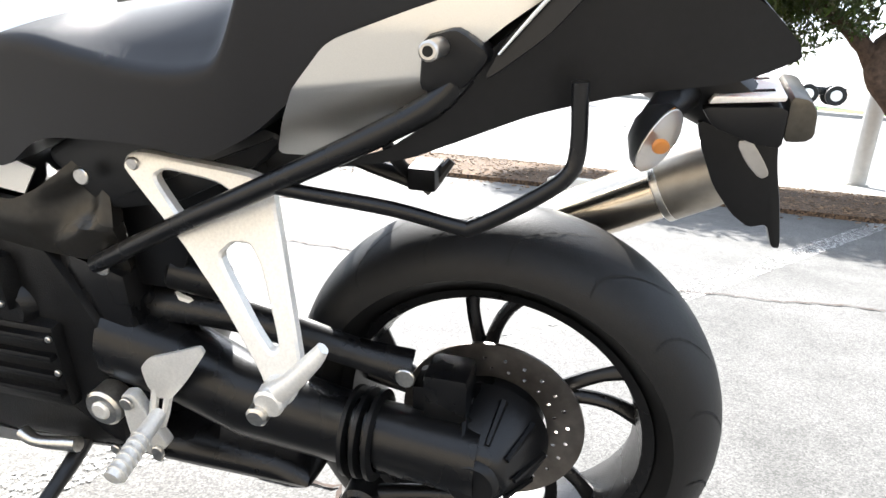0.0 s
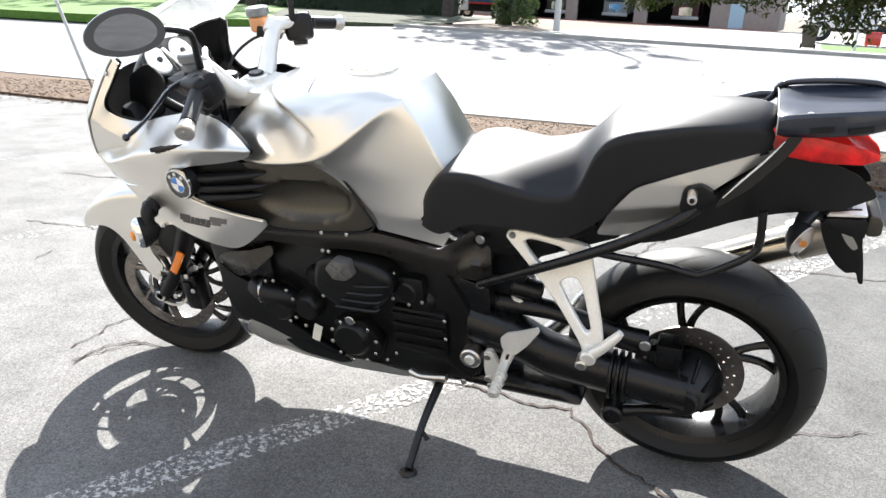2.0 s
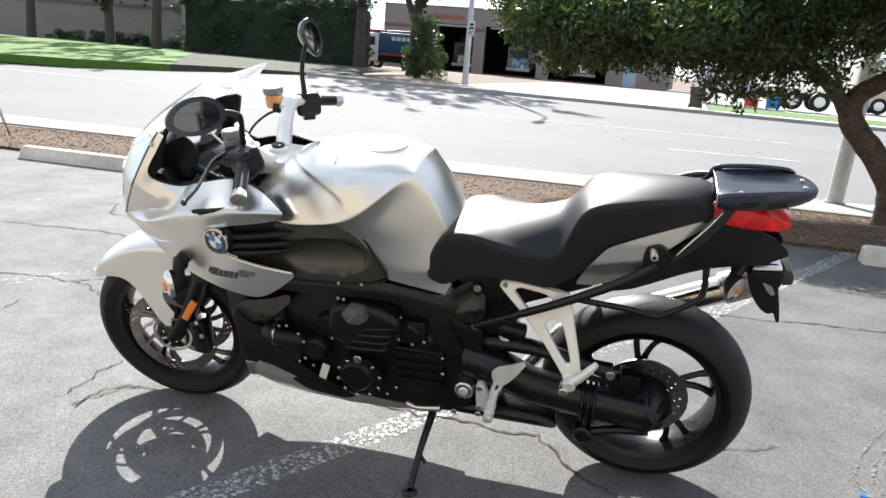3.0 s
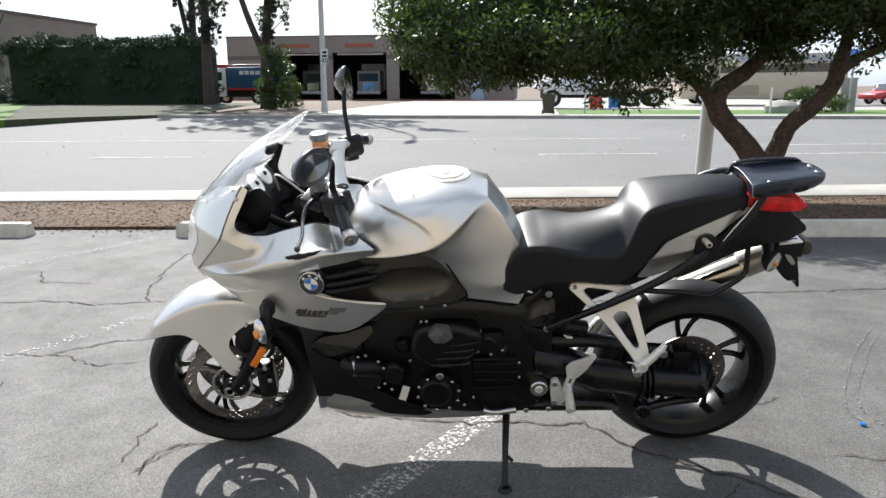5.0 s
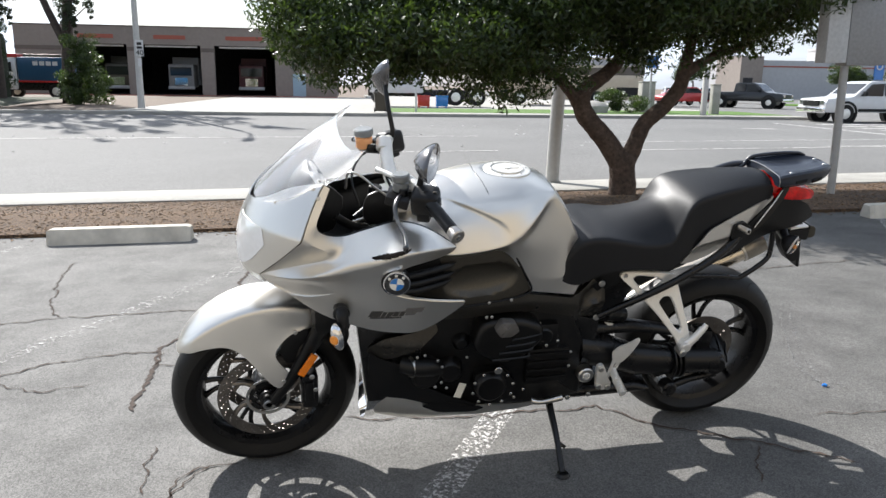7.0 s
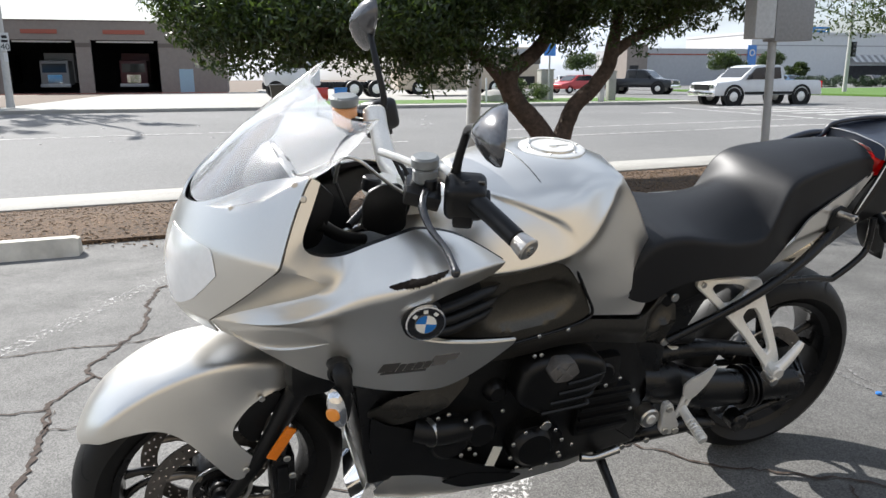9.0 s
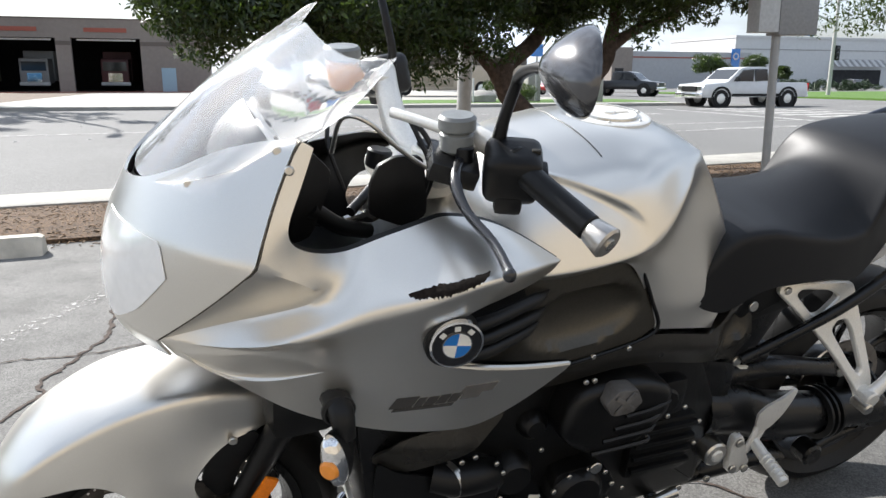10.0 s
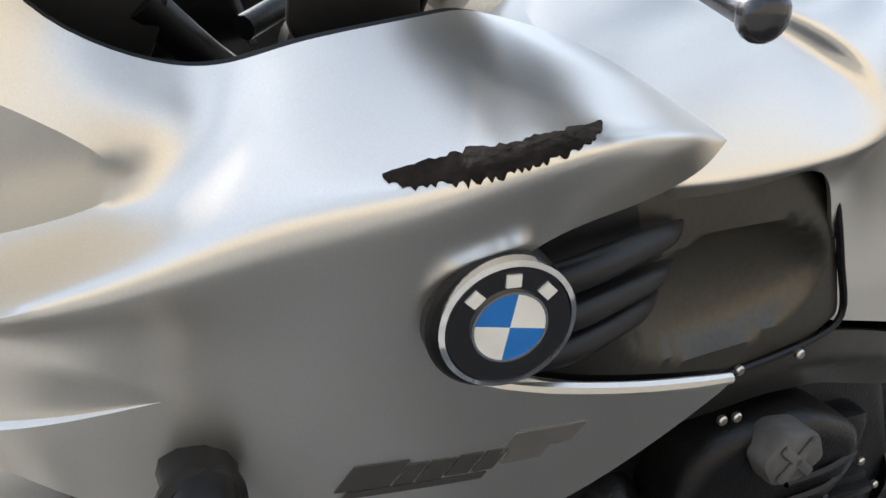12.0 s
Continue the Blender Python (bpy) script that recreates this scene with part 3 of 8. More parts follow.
# both walls are added, unseen; the one behind throws warm light and reflections
tagged(part("wall_side", box(12, -6.2, -0.3, 12.4, 1.2, 3.6), BACKWALL, smooth=0), "plain unseen tan wall added to close the side of the lot", "wall", kind="structure").matrix_world = SITE
tagged(part("wall_behind", box(-40, -6.2, -0.3, 40, -5.8, 3.4), BACKWALL, smooth=0), "plain unseen tan wall added to close the lot and reflect in the bike", "wall", kind="structure").matrix_world = SITE


def ribbon(points, width, z, jitter=0.0, seed=0, step_len=0.03):
    """A thin uneven strip on the ground along a line of (x, y)."""
    rng = random.Random(seed)
    line = []
    for (x0, y0), (x1, y1) in zip(points, points[1:]):
        n = max(1, int(math.hypot(x1 - x0, y1 - y0) / step_len))
        line += [(x0 + (x1 - x0) * i / n, y0 + (y1 - y0) * i / n) for i in range(n)]
    line.append(points[-1])
    bm = bmesh.new()
    last, off = None, 0.0
    for i, (x, y) in enumerate(line):
        a, b = line[max(i - 1, 0)], line[min(i + 1, len(line) - 1)]
        d = Vector((b[0] - a[0], b[1] - a[1])).normalized()
        n = Vector((-d.y, d.x))
        off = 0.8 * off + rng.uniform(-jitter, jitter)
        w = width * (0.5 + rng.uniform(-0.25, 0.35) if jitter else 0.5)
        if jitter and i in (0, len(line) - 1):
            w *= 0.2
        c = Vector((x, y)) + n * off
        row = [bm.verts.new((*(c + n * w), z)), bm.verts.new((*(c - n * w), z))]
        if last:
            bm.faces.new((last[0], last[1], row[1], row[0]))
        last = row
    return bm


def dark_crack(points, width=0.012, seed=0, jitter=0.013):
    ob = part("crack", ribbon(points, width, 0.004, jitter, seed, 0.02), CRACK, smooth=0)
    ob.parent, ob.matrix_parent_inverse = pavement, SITE.inverted()
    return ob


def white_line(a, b, width, mat, z=0.003):
    ob = part("painted_line", ribbon([a, b], width, z), mat, smooth=0)
    ob.parent, ob.matrix_parent_inverse = pavement, SITE.inverted()
    return ob


white_line((-0.62, -0.85), (0.16, 0.34), 0.11, LINE)
white_line((0.16, 0.34), (2.3, 3.8), 0.10, LINE2)
white_line((-2.7, 0.25), (-0.4, 3.9), 0.11, LINE2)
white_line((-4.2, 1.85), (-2.85, 3.95), 0.11, LINE2)
white_line((1.05, 1.66), (2.6, 4.3), 0.11, LINE)
white_line((2.75, 0.5), (4.9, 3.78), 0.10, LINE)


def wheel_stop(u0, u1, v):
    rings = []
    for u in (u0, u0 + 0.03, u1 - 0.03, u1):
        k = 0.012 if u in (u0, u1) else 0.0
        rings.append([(u, v - 0.085 + k, 0), (u, v - 0.075 + k, 0.05), (u, v - 0.05 + k, 0.125 - k), (u, v + 0.05 - k, 0.125 - k), (u, v + 0.075 - k, 0.05), (u, v + 0.085 - k, 0)])
    ob = part("wheel_stop", loft(rings), STOP, smooth=20)
    ob.matrix_world = SITE
    return tagged(ob, "weathered cream concrete wheel stop on the asphalt", "wheel stop", "wheel stops of the bays")


for u0, u1 in ((-5.77, -4.42), (-2.95, -1.82), (0.1, 0.75), (2.12, 3.2), (4.3, 5.4)):
    wheel_stop(u0, u1, 3.82)


# ---- street tree ----
def leaf_crown(centres, count, size, seed, droop=0.3):
    """Many small pointed leaves in clumps: each a folded pair of triangles."""
    rng = np.random.default_rng(seed)
    chunks = []
    total = sum(c[4] for c in centres)
    for cx, cy, cz, r, wgt in centres:
        k = int(count * wgt / total)
        d = rng.normal(size=(k, 3))
        d /= np.linalg.norm(d, axis=1)[:, None]
        rad = r * rng.uniform(0.25, 1.0, k) ** 0.5
        pos = d * rad[:, None] * np.array([1.0, 1.0, 0.72]) + (cx, cy, cz)
        ax = rng.normal(size=(k, 3))
        ax[:, 2] -= droop * 2
        ax /= np.linalg.norm(ax, axis=1)[:, None]
        sd = np.cross(ax, rng.normal(size=(k, 3)))
        sd /= np.linalg.norm(sd, axis=1)[:, None]
        s = (size * rng.uniform(0.6, 1.3, k))[:, None]
        chunks.append(np.stack([pos - ax * s, pos + sd * s * 0.32, pos + ax * s, pos - sd * s * 0.32], axis=1).reshape(-1, 3))
    verts = np.concatenate(chunks)
    me = bpy.data.meshes.new("crown")
    me.from_pydata(verts.tolist(), [], np.arange(len(verts)).reshape(-1, 4).tolist())
    return me


def crown_of(me, mat, parent, label=""):
    me.materials.append(mat)
    ob = new("crown", me)
    ob.parent = parent
    if label:
        ob["label"] = label
    return ob


tree = empty("street_tree", pose(3.3, 6.1, bank_z(6.3)), "broad leafy tree with a forked brown trunk in mulch", "tree")
trunk = merged(
    tube([(0, 0, -0.25), (0, 0, 0.02), (0.0, 0, 0.2), (-0.02, 0, 0.44), (-0.03, 0.01, 0.52)], [0.22, 0.175, 0.155, 0.165, 0.10], 16),
    tube([(-0.02, 0, 0.34), (-0.20, 0.02, 0.64), (-0.42, 0.04, 0.88), (-0.54, 0.06, 1.08), (-0.46, 0.1, 1.30), (-0.16, 0.15, 1.50), (0.05, 0.2, 1.9), (0.1, 0.4, 2.9)], [0.14, 0.125, 0.115, 0.115, 0.10, 0.085, 0.065, 0.03], 14),
    tube([(0.02, 0, 0.34), (0.16, 0, 0.66), (0.27, -0.01, 0.88), (0.50, -0.03, 1.08), (0.66, -0.05, 1.28), (0.72, -0.06, 1.5), (0.85, 0, 2.0), (1.1, 0.2, 2.8)], [0.12, 0.105, 0.10, 0.092, 0.088, 0.08, 0.06, 0.02], 14),
    tube([(-0.54, 0.07, 1.04), (-0.72, 0.08, 1.30), (-1.1, 0.08, 1.58), (-1.8, 0.05, 1.85), (-2.5, 0, 2.1)], [0.085, 0.07, 0.055, 0.04, 0.02], 10),
    tube([(0.70, -0.06, 1.42), (1.0, -0.05, 1.62), (1.5, 0, 1.8), (2.3, 0.1, 2.2)], [0.07, 0.06, 0.05, 0.02], 10),
)
for v in trunk.verts:
    v.co += 0.018 * Vector(noise.noise_vector(v.co * 7)) + 0.006 * Vector(noise.noise_vector(v.co * 25))
part("trunk", trunk, BARK, tree, smooth=60)
rng = random.Random(4)
UNDER = [(-4.0, 2.2), (-3.7, 1.85), (-3.5, 1.45), (-3.2, 1.24), (-2.6, 1.18), (-2.1, 1.13), (-1.5, 1.07), (-1.15, 1.06), (-0.75, 1.3), (-0.3, 1.5), (0.1, 1.36), (0.85, 1.42), (1.8, 1.62), (2.3, 1.85), (2.8, 2.2)]
clumps = []
for i in range(1150):
    x, y = rng.uniform(-3.7, 2.5), rng.gauss(0.2, 0.75)
    r = rng.uniform(0.26, 0.46)
    reach = 1.25 + 1.85 * (1 - ((x + 0.6) / 3.4) ** 2)
    z = curve(x, UNDER) + 0.62 * r + 0.28 * abs(y) + max(0.3, reach) * rng.random() ** 1.5
    if z + r < curve(x, [(-3.7, 2.5), (-2.4, 2.75), (-1.6, 3.1), (-0.6, 3.9), (2.5, 4.0)]) + 0.9 * y:
        clumps.append((x, y, z, r, r * r))
for i in range(60):
    x = rng.uniform(-3.6, 2.3)
    clumps.append((x, rng.gauss(-0.1, 0.4), curve(x, UNDER) + rng.uniform(-0.04, 0.1), rng.uniform(0.09, 0.17), 0.022))
clumps = [(1.12 * x, 1.12 * y, 1.12 * z - 0.02, 1.12 * r, w) for x, y, z, r, w in clumps]
crown_of(leaf_crown(clumps, 300000, 0.037, 3), LEAF, tree)

tree2 = empty("street_tree", site(10.4, 7.6, bank_z(7.6)), "leafy street tree with a leaning brown trunk in mulch", "tree")
part("trunk", tube([(0, 0, -0.1), (0.03, 0, 0.5), (0.15, 0, 1.1), (0.35, 0.1, 1.8), (0.6, 0.2, 2.8)], [0.2, 0.15, 0.13, 0.11, 0.05], 14), BARK, tree2, smooth=60)
clumps = []
for i in range(70):
    a, r = rng.uniform(0, 2 * math.pi), 2.5 * math.sqrt(rng.random())
    clumps.append((0.3 + r * math.cos(a), r * math.sin(a), 2.1 + rng.random() * 1.9, rng.uniform(0.35, 0.6), 1.0))
crown_of(leaf_crown(clumps, 26000, 0.04, 8), LEAF, tree2)

# posts in the planter
thick = empty("sign_pole", site(3.01, 10.0, -0.46) @ pose(0, 0, 0, 0, 3, 0), "thick pale grey metal pole beside the street tree", "pole")
part("post", lathe([(0, 0), (0.115, 0), (0.115, 4.6), (0, 4.6)], 20, "z"), POLE, thick)
part("post_base", lathe([(0, 0.05), (0.15, 0.05), (0.17, 0.0), (0, 0)], 20, "z"), CONCRETE, thick)
signpost = empty("street_sign", pose(5.35, 4.96, bank_z(5.3) - 0.01, 0, 0, -4), "boxy grey and white sign on a slim metal post", "sign")
part("post", lathe([(0, 0), (0.044, 0), (0.044, 1.47), (0, 1.47)], 16, "z"), POLE, signpost)
part("sign_box", box(-0.05, -0.10, 1.44, 0.43, 0.10, 2.35, 0.01), SIGNG, signpost, "grey sign box")
part("sign_face", box(-0.30, -0.095, 1.47, -0.054, 0.095, 2.35, 0.005), SIGNW, signpost, "white sign face")
guy = empty("guy_wire", site(-7.3, 5.0, bank_z(5.0)), "slanting guy wire anchored in the mulch", "wire")
part("cable", tube([(0, 0, 0), (-0.25, 0.05, 0.45), (-2.6, 0.5, 4.6)], 0.008, 6, 1), BLACKM, guy)
part("guard", tube([(-0.08, 0.015, 0.14), (-0.9, 0.16, 1.6)], 0.022, 8, 1), POLE, guy)
cap = tagged(part("bottle_cap", moved(lathe([(0, 0.007), (0.009, 0.007), (0.011, 0.004), (0.011, 0), (0, 0)], 20, "z"), pose(1.477, 0.162, 0.004)), BLUE), "small blue plastic bottle cap on the asphalt", "bottle cap")

# loose mulch chips
bm = bmesh.new()
rr = random.Random(7)
verts, faces = [], []
for i in range(14000):
    u, v = rr.uniform(-10, 11), 4.14 + 4.7 * rr.random() ** 1.3
    if rr.random() < 0.06:
        v = 4.12 - abs(rr.gauss(0, 0.12))
    l, w, h = rr.uniform(0.012, 0.038), rr.uniform(0.006, 0.014), rr.uniform(0.002, 0.006)
    m = Matrix.Translation((u, v, (bank_z(v) + 0.002 if v > 4.12 else 0.004) + 0.006 * rr.random())) @ Euler((rr.uniform(-0.3, 0.3), rr.uniform(-0.3, 0.3), rr.uniform(0, 6.3))).to_matrix().to_4x4()
    k = len(verts)
    verts += [m @ Vector((sx * l / 2, sy * w / 2, h * sz)) for sz in (0, 1) for sx, sy in ((-1, -1), (1, -1), (1, 1), (-1, 1))]
    faces += [(k + 4, k + 5, k + 6, k + 7), (k, k + 1, k + 5, k + 4), (k + 1, k + 2, k + 6, k + 5), (k + 2, k + 3, k + 7, k + 6), (k + 3, k, k + 4, k + 7)]
bm.free()
me = bpy.data.meshes.new("mulch_chips")
me.from_pydata([tuple(v) for v in verts], [], faces)
me.materials.append(CHIP)
chips = tagged(new("mulch_chips", me), "scattered brown wood chips of the planter mulch", "mulch", kind="stuff")
chips.matrix_world = SITE

# cracks in the asphalt
CRACKS = (
    (0.022, [(-0.84, 2.9), (-1.03, 2.76), (-1.07, 2.19), (-1.12, 1.93), (-1.24, 1.6), (-1.23, 1.47), (-1.35, 1.27), (-1.34, 1.03), (-1.35, 0.67), (-1.34, 0.52)]),
    (0.012, [(-1.23, 1.48), (-1.14, 1.36)]),
    (0.013, [(-3.4, 1.83), (-2.72, 1.89), (-2.33, 1.85), (-1.67, 1.88), (-1.12, 1.86), (-0.71, 1.86), (0.3, 1.80), (1.0, 1.8), (1.22, 1.87), (1.54, 1.91), (1.8, 1.95), (3.2, 2.05)]),
    (0.009, [(-1.34, 1.03), (-1.16, 0.99)]),
    (0.012, [(-2.64, 0.92), (-2.09, 0.94), (-1.99, 1.04), (-1.85, 1.14), (-1.58, 1.22), (-1.34, 1.22)]),
    (0.008, [(-2.09, 0.94), (-2.0, 0.93), (-1.76, 0.8), (-1.58, 0.86)]),
    (0.011, [(-2.28, 3.26), (-2.27, 2.87), (-2.1, 2.06), (-1.99, 1.9)]),
    (0.010, [(-0.53, 0.3), (-0.36, 0.26), (0.04, 0.18), (0.19, 0.19), (0.47, 0.2)]),
    (0.011, [(0.47, 0.2), (0.52, 0.12), (0.61, 0.02), (0.69, -0.05), (0.79, -0.14), (0.96, -0.24), (1.16, -0.41)]),
    (0.008, [(-1.12, -0.19), (-1.1, -0.06), (-1.03, 0.02), (-0.9, 0.03)]),
    (0.007, [(-2.1, 0.62), (-2.07, 0.47)]),
    (0.007, [(-1.2, 0.2), (-1.2, 0.03), (-1.17, -0.12)]),
    (0.008, [(-1.33, 1.18), (-1.32, 0.99)]),
    (0.008, [(-0.99, 0.02), (-1.06, -0.08), (-1.1, -0.2)]),
    (0.007, [(0.9, -0.25), (0.8, -0.38), (0.77, -0.47)]),
    (0.007, [(1.25, -0.08), (1.41, -0.11), (1.8, -0.1)]),
    (0.006, [(0.91, 0.37), (1.06, 0.32), (1.3, 0.42)]),
    (0.009, [(-3.2, 2.7), (-3.0, 2.4), (-2.6, 2.35)]),
    (0.009, [(0.45, 1.82), (0.62, 2.4), (0.7, 3.1), (0.8, 3.8)]),
)
for i, (w, pts) in enumerate(CRACKS):
    dark_crack(pts, w * 0.72, i)


# faint curved tyre marks
SCUFFMARK = worn("tyre_mark_rubber", (0.15, 0.145, 0.14), 0.50, 60)
for off in (0.0, 0.055):
    pts = smooth_line([(2.06 + off, 1.25, 0), (1.86 + off, 0.98, 0), (1.70 + off, 0.72, 0), (1.55 + off, 0.46, 0), (1.49 + off, 0.30, 0), (1.50 + off, 0.1, 0)], 5)
    ob = part("tyre_mark", ribbon([(p.x, p.y) for p in pts], 0.012, 0.0035, 0.001, 5), SCUFFMARK, smooth=0)
    ob.parent, ob.matrix_parent_inverse = pavement, SITE.inverted()


# lane marks, dots and the crossing
def mark(u0, v0, u1, v1, name="lane_mark"):
    n = max(1, int(abs(u1 - u0) / 2))
    bm = bmesh.new()
    rows = [[bm.verts.new((u0 + (u1 - u0) * i / n, v, 0.006 + street_z(u0 + (u1 - u0) * i / n, v))) for v in (v0, v1)] for i in range(n + 1)]
    for a, b in zip(rows, rows[1:]):
        bm.faces.new((a[0], a[1], b[1], b[0]))
    ob = part(name, bm, LANE, smooth=0)
    ob.parent, ob.matrix_parent_inverse = road, Matrix()
    return ob


for u in range(-48, 24, 12):
    mark(u + 0.4, 16.05, u + 3.3, 16.17)
mark(5.9, 15.8, 17.0, 15.92)
mark(6.2, 18.0, 17.0, 18.12)
mark(-34, 20.2, 3.5, 20.32)
for i in range(8):
    mark(18.5, 16.4 + 1.28 * i, 22.0, 17.0 + 1.28 * i, "crossing_bar")
mark(17.05, 14.2, 17.3, 26.5, "stop_bar")
mark(22.9, 14.6, 23.15, 26.5, "stop_bar")
mark(13.8, 22.95, 15.0, 23.15, "lane_arrow")
mark(14.5, 22.7, 15.0, 22.95, "lane_arrow")
for i in range(46):
    u, v = rr.uniform(-16, 12), rr.choice((17.2, 18.8, 20.8, 22.7, 24.4)) + rr.uniform(-0.1, 0.1)
    ob = part("road_dot", moved(lathe([(0, 0.02), (0.04, 0.015), (0.055, 0)], 8, "z"), pose(u, v, 0.002 + street_z(u, v))), LANE)
    ob.parent, ob.matrix_parent_inverse = road, Matrix()


# ---- truck garage across the street ----
garage = empty("garage_building", far(0, 69.5), "long tan truck garage with open dark bays", "building")
for a, b, z0, z1 in ((-30, -26.0, 0, 6.1), (-20.4, -19.3, 0, 6.1), (-13.9, -12.7, 0, 6.1), (-7.2, -1.5, 0, 6.1), (-26.0, -20.4, 4.55, 6.1), (-19.3, -13.9, 4.55, 6.1), (-12.7, -7.2, 4.55, 6.1)):
    part("wall", box(a, 0, z0, b, 0.4, z1), WALLTAN, garage, smooth=0)
part("side_wall", box(-30, 0.4, 0, -29.6, 16, 6.1), WALLTAN, garage, smooth=0)
part("side_wall", box(-1.9, 0.4, 0, -1.5, 16, 6.1), WALLTAN, garage, smooth=0)
# back, roof and floor carry the bays' shade in their dark colour
part("back_wall", box(-30, 16, 0, -1.5, 16.4, 6.1), SHADEIN, garage, smooth=0)
part("roof", box(-30, 0.4, 5.9, -1.5, 16, 6.05), SHADEIN, garage, smooth=0)
part("coping", box(-30.1, -0.05, 6.1, -1.4, 0.5, 6.2), WALLBROWN, garage, smooth=0)
for a, b in ((-20.4, -19.3), (-13.9, -12.7), (-7.2, -1.5), (-30, -26)):
    part("band", box(a, -0.04, 3.95, b, -0.003, 4.3), WALLBROWN, garage, "brown band", smooth=0)
for a, b in ((-24.6, -21.5), (-18.0, -15.2), (-11.6, -8.2)):
    part("red_panel", box(a, -0.05, 5.05, b, -0.004, 5.4), TARP, garage, "faded red sign strip", smooth=0)
LIGHTTUBE = material("white_tube", (0.8, 0.8, 0.78), 0.5)
for a, b in ((-25.6, -20.8), (-18.9, -14.3), (-12.3, -7.6)):
    part("door_rail", box(a, 0.5, 4.35, b, 0.6, 4.5), LIGHTTUBE, garage, "white rolled door edge", smooth=0)
part("blue_door", box(-5.6, -0.05, 0, -4.4, -0.004, 2.1), material("pale_blue_paint", (0.30, 0.42, 0.50), 0.6), garage, "pale blue door", smooth=0)
part("apron", box(-30, -2.2, 0.0, -1.5, -0.01, 0.06), TARP, garage, "reddish kerb along the wall", smooth=0)
part("floor", box(-29.6, 0.4, 0.0, -1.9, 16, 0.05), SHADEIN, garage, smooth=0)


# ---- vehicles ----
def paint(name, c):
    return material(name, c, 0.3, 0.1, 0.05, 5, coat=0.6)


def tyre(parent, x, y, r, w=0.24):
    t = part("wheel", moved(lathe([(r * 0.55, -w / 2), (r * 0.95, -w / 2), (r, -w / 3), (r, w / 3), (r * 0.95, w / 2), (r * 0.55, w / 2)], 28, "y", close=True), pose(x, y, r)), RUBBER, parent)
    part("rim", moved(lathe([(0, -w / 2 - 0.005), (r * 0.3, -w / 2 - 0.01), (r * 0.56, -w / 2 + 0.02), (r * 0.56, w / 2 - 0.02), (r * 0.3, w / 2 + 0.01), (0, w / 2 + 0.005)], 20, "y"), pose(x, y, r)), ALLOY, t)


def body(profile, half, tuck=0.86, belt=0.9):
    """A vehicle body from its side outline: fuller at the belt, narrower at the roof."""
    bm = prism(soft_outline(profile, 2, 0.2, 0.12), -half, half, 0.03)
    top = max(p[1] for p in profile)
    for v in bm.verts:
        if v.co.z > belt:
            v.co.y *= 1 - (1 - tuck) * (v.co.z - belt) / (top - belt)
    return bm


def pickup(m, mat, label):
    e = empty("pickup_truck", m, label, "pickup truck")
    part("body", body([(-2.85, 0.45), (-2.85, 0.85), (-2.75, 1.02), (-1.55, 1.12), (-0.85, 1.72), (-0.5, 1.8), (0.55, 1.8), (0.72, 1.72), (0.78, 1.12), (2.8, 1.12), (2.85, 0.6), (2.8, 0.48)], 0.97), mat, e)
    part("bed_recess", box(0.95, -0.78, 1.10, 2.65, 0.78, 1.125), BLACKP, e, smooth=0)
    for y in (-1, 1):
        part("side_window", prism([(-1.25, 1.16), (-0.72, 1.66), (-0.2, 1.7), (-0.2, 1.16)], y * 0.85, y * 0.955, 0.0), CARGLASS, e, smooth=0)
        part("side_window", prism([(-0.1, 1.16), (-0.1, 1.7), (0.5, 1.7), (0.62, 1.2)], y * 0.85, y * 0.955, 0.0), CARGLASS, e, smooth=0)
        part("sill", box(-1.3, y * 0.965 - 0.02, 0.5, 1.3, y * 0.965 + 0.02, 0.62), BLACKP, e, smooth=0)
        part("headlight", box(-2.87, y * 0.72 - 0.15, 0.78, -2.80, y * 0.72 + 0.15, 0.95), CHROME, e)
        part("tail_light", box(2.80, y * 0.88 - 0.07, 0.75, 2.87, y * 0.88 + 0.07, 1.08), REDLENS, e)
        part("side_mirror", box(-1.2, y * 1.08 - 0.09, 1.15, -1.08, y * 1.08 + 0.09, 1.36, 0.02), BLACKP, e)
    part("windscreen", moved(box(-0.02, -0.78, -0.38, 0.02, 0.78, 0.38), pose(-1.18, 0, 1.42, 0, 48, 0)), CARGLASS, e, smooth=0)
    part("bumper", box(-2.95, -0.95, 0.42, -2.80, 0.95, 0.66, 0.03), CHROME, e)
    part("rear_bumper", box(2.80, -0.9, 0.45, 2.95, 0.9, 0.6, 0.03), CHROME, e)
    part("grille", box(-2.89, -0.55, 0.70, -2.83, 0.55, 0.95), BLACKP, e)
    for x in (-1.85, 1.75):
        for y in (-0.86, 0.86):
            tyre(e, x, y, 0.40)
            part("wheel_arch", moved(lathe([(0.42, -0.13), (0.52, -0.13), (0.52, 0.13), (0.42, 0.13)], 24, "y", close=True), pose(x, y * 1.005, 0.42)), BLACKP, e)
    return e


WHITECAR, BLACKCAR, REDCAR, TANCAR, BLUECAR, SILVERCAR = paint("white_car_paint", (0.60, 0.60, 0.60)), paint("black_car_paint", (0.012, 0.013, 0.016)), paint("red_car_paint", (0.45, 0.02, 0.02)), paint("tan_coach_paint", (0.50, 0.42, 0.32)), paint("blue_truck_paint", (0.01, 0.06, 0.13)), paint("silver_car_paint", (0.5, 0.5, 0.5))
pickup(far(22.6, 28.0, -0.1), WHITECAR, "white extended-cab pickup truck on the street")
pickup(far(29.3, 50.0, -0.02, 128), BLACKCAR, "black pickup truck waiting at the corner")


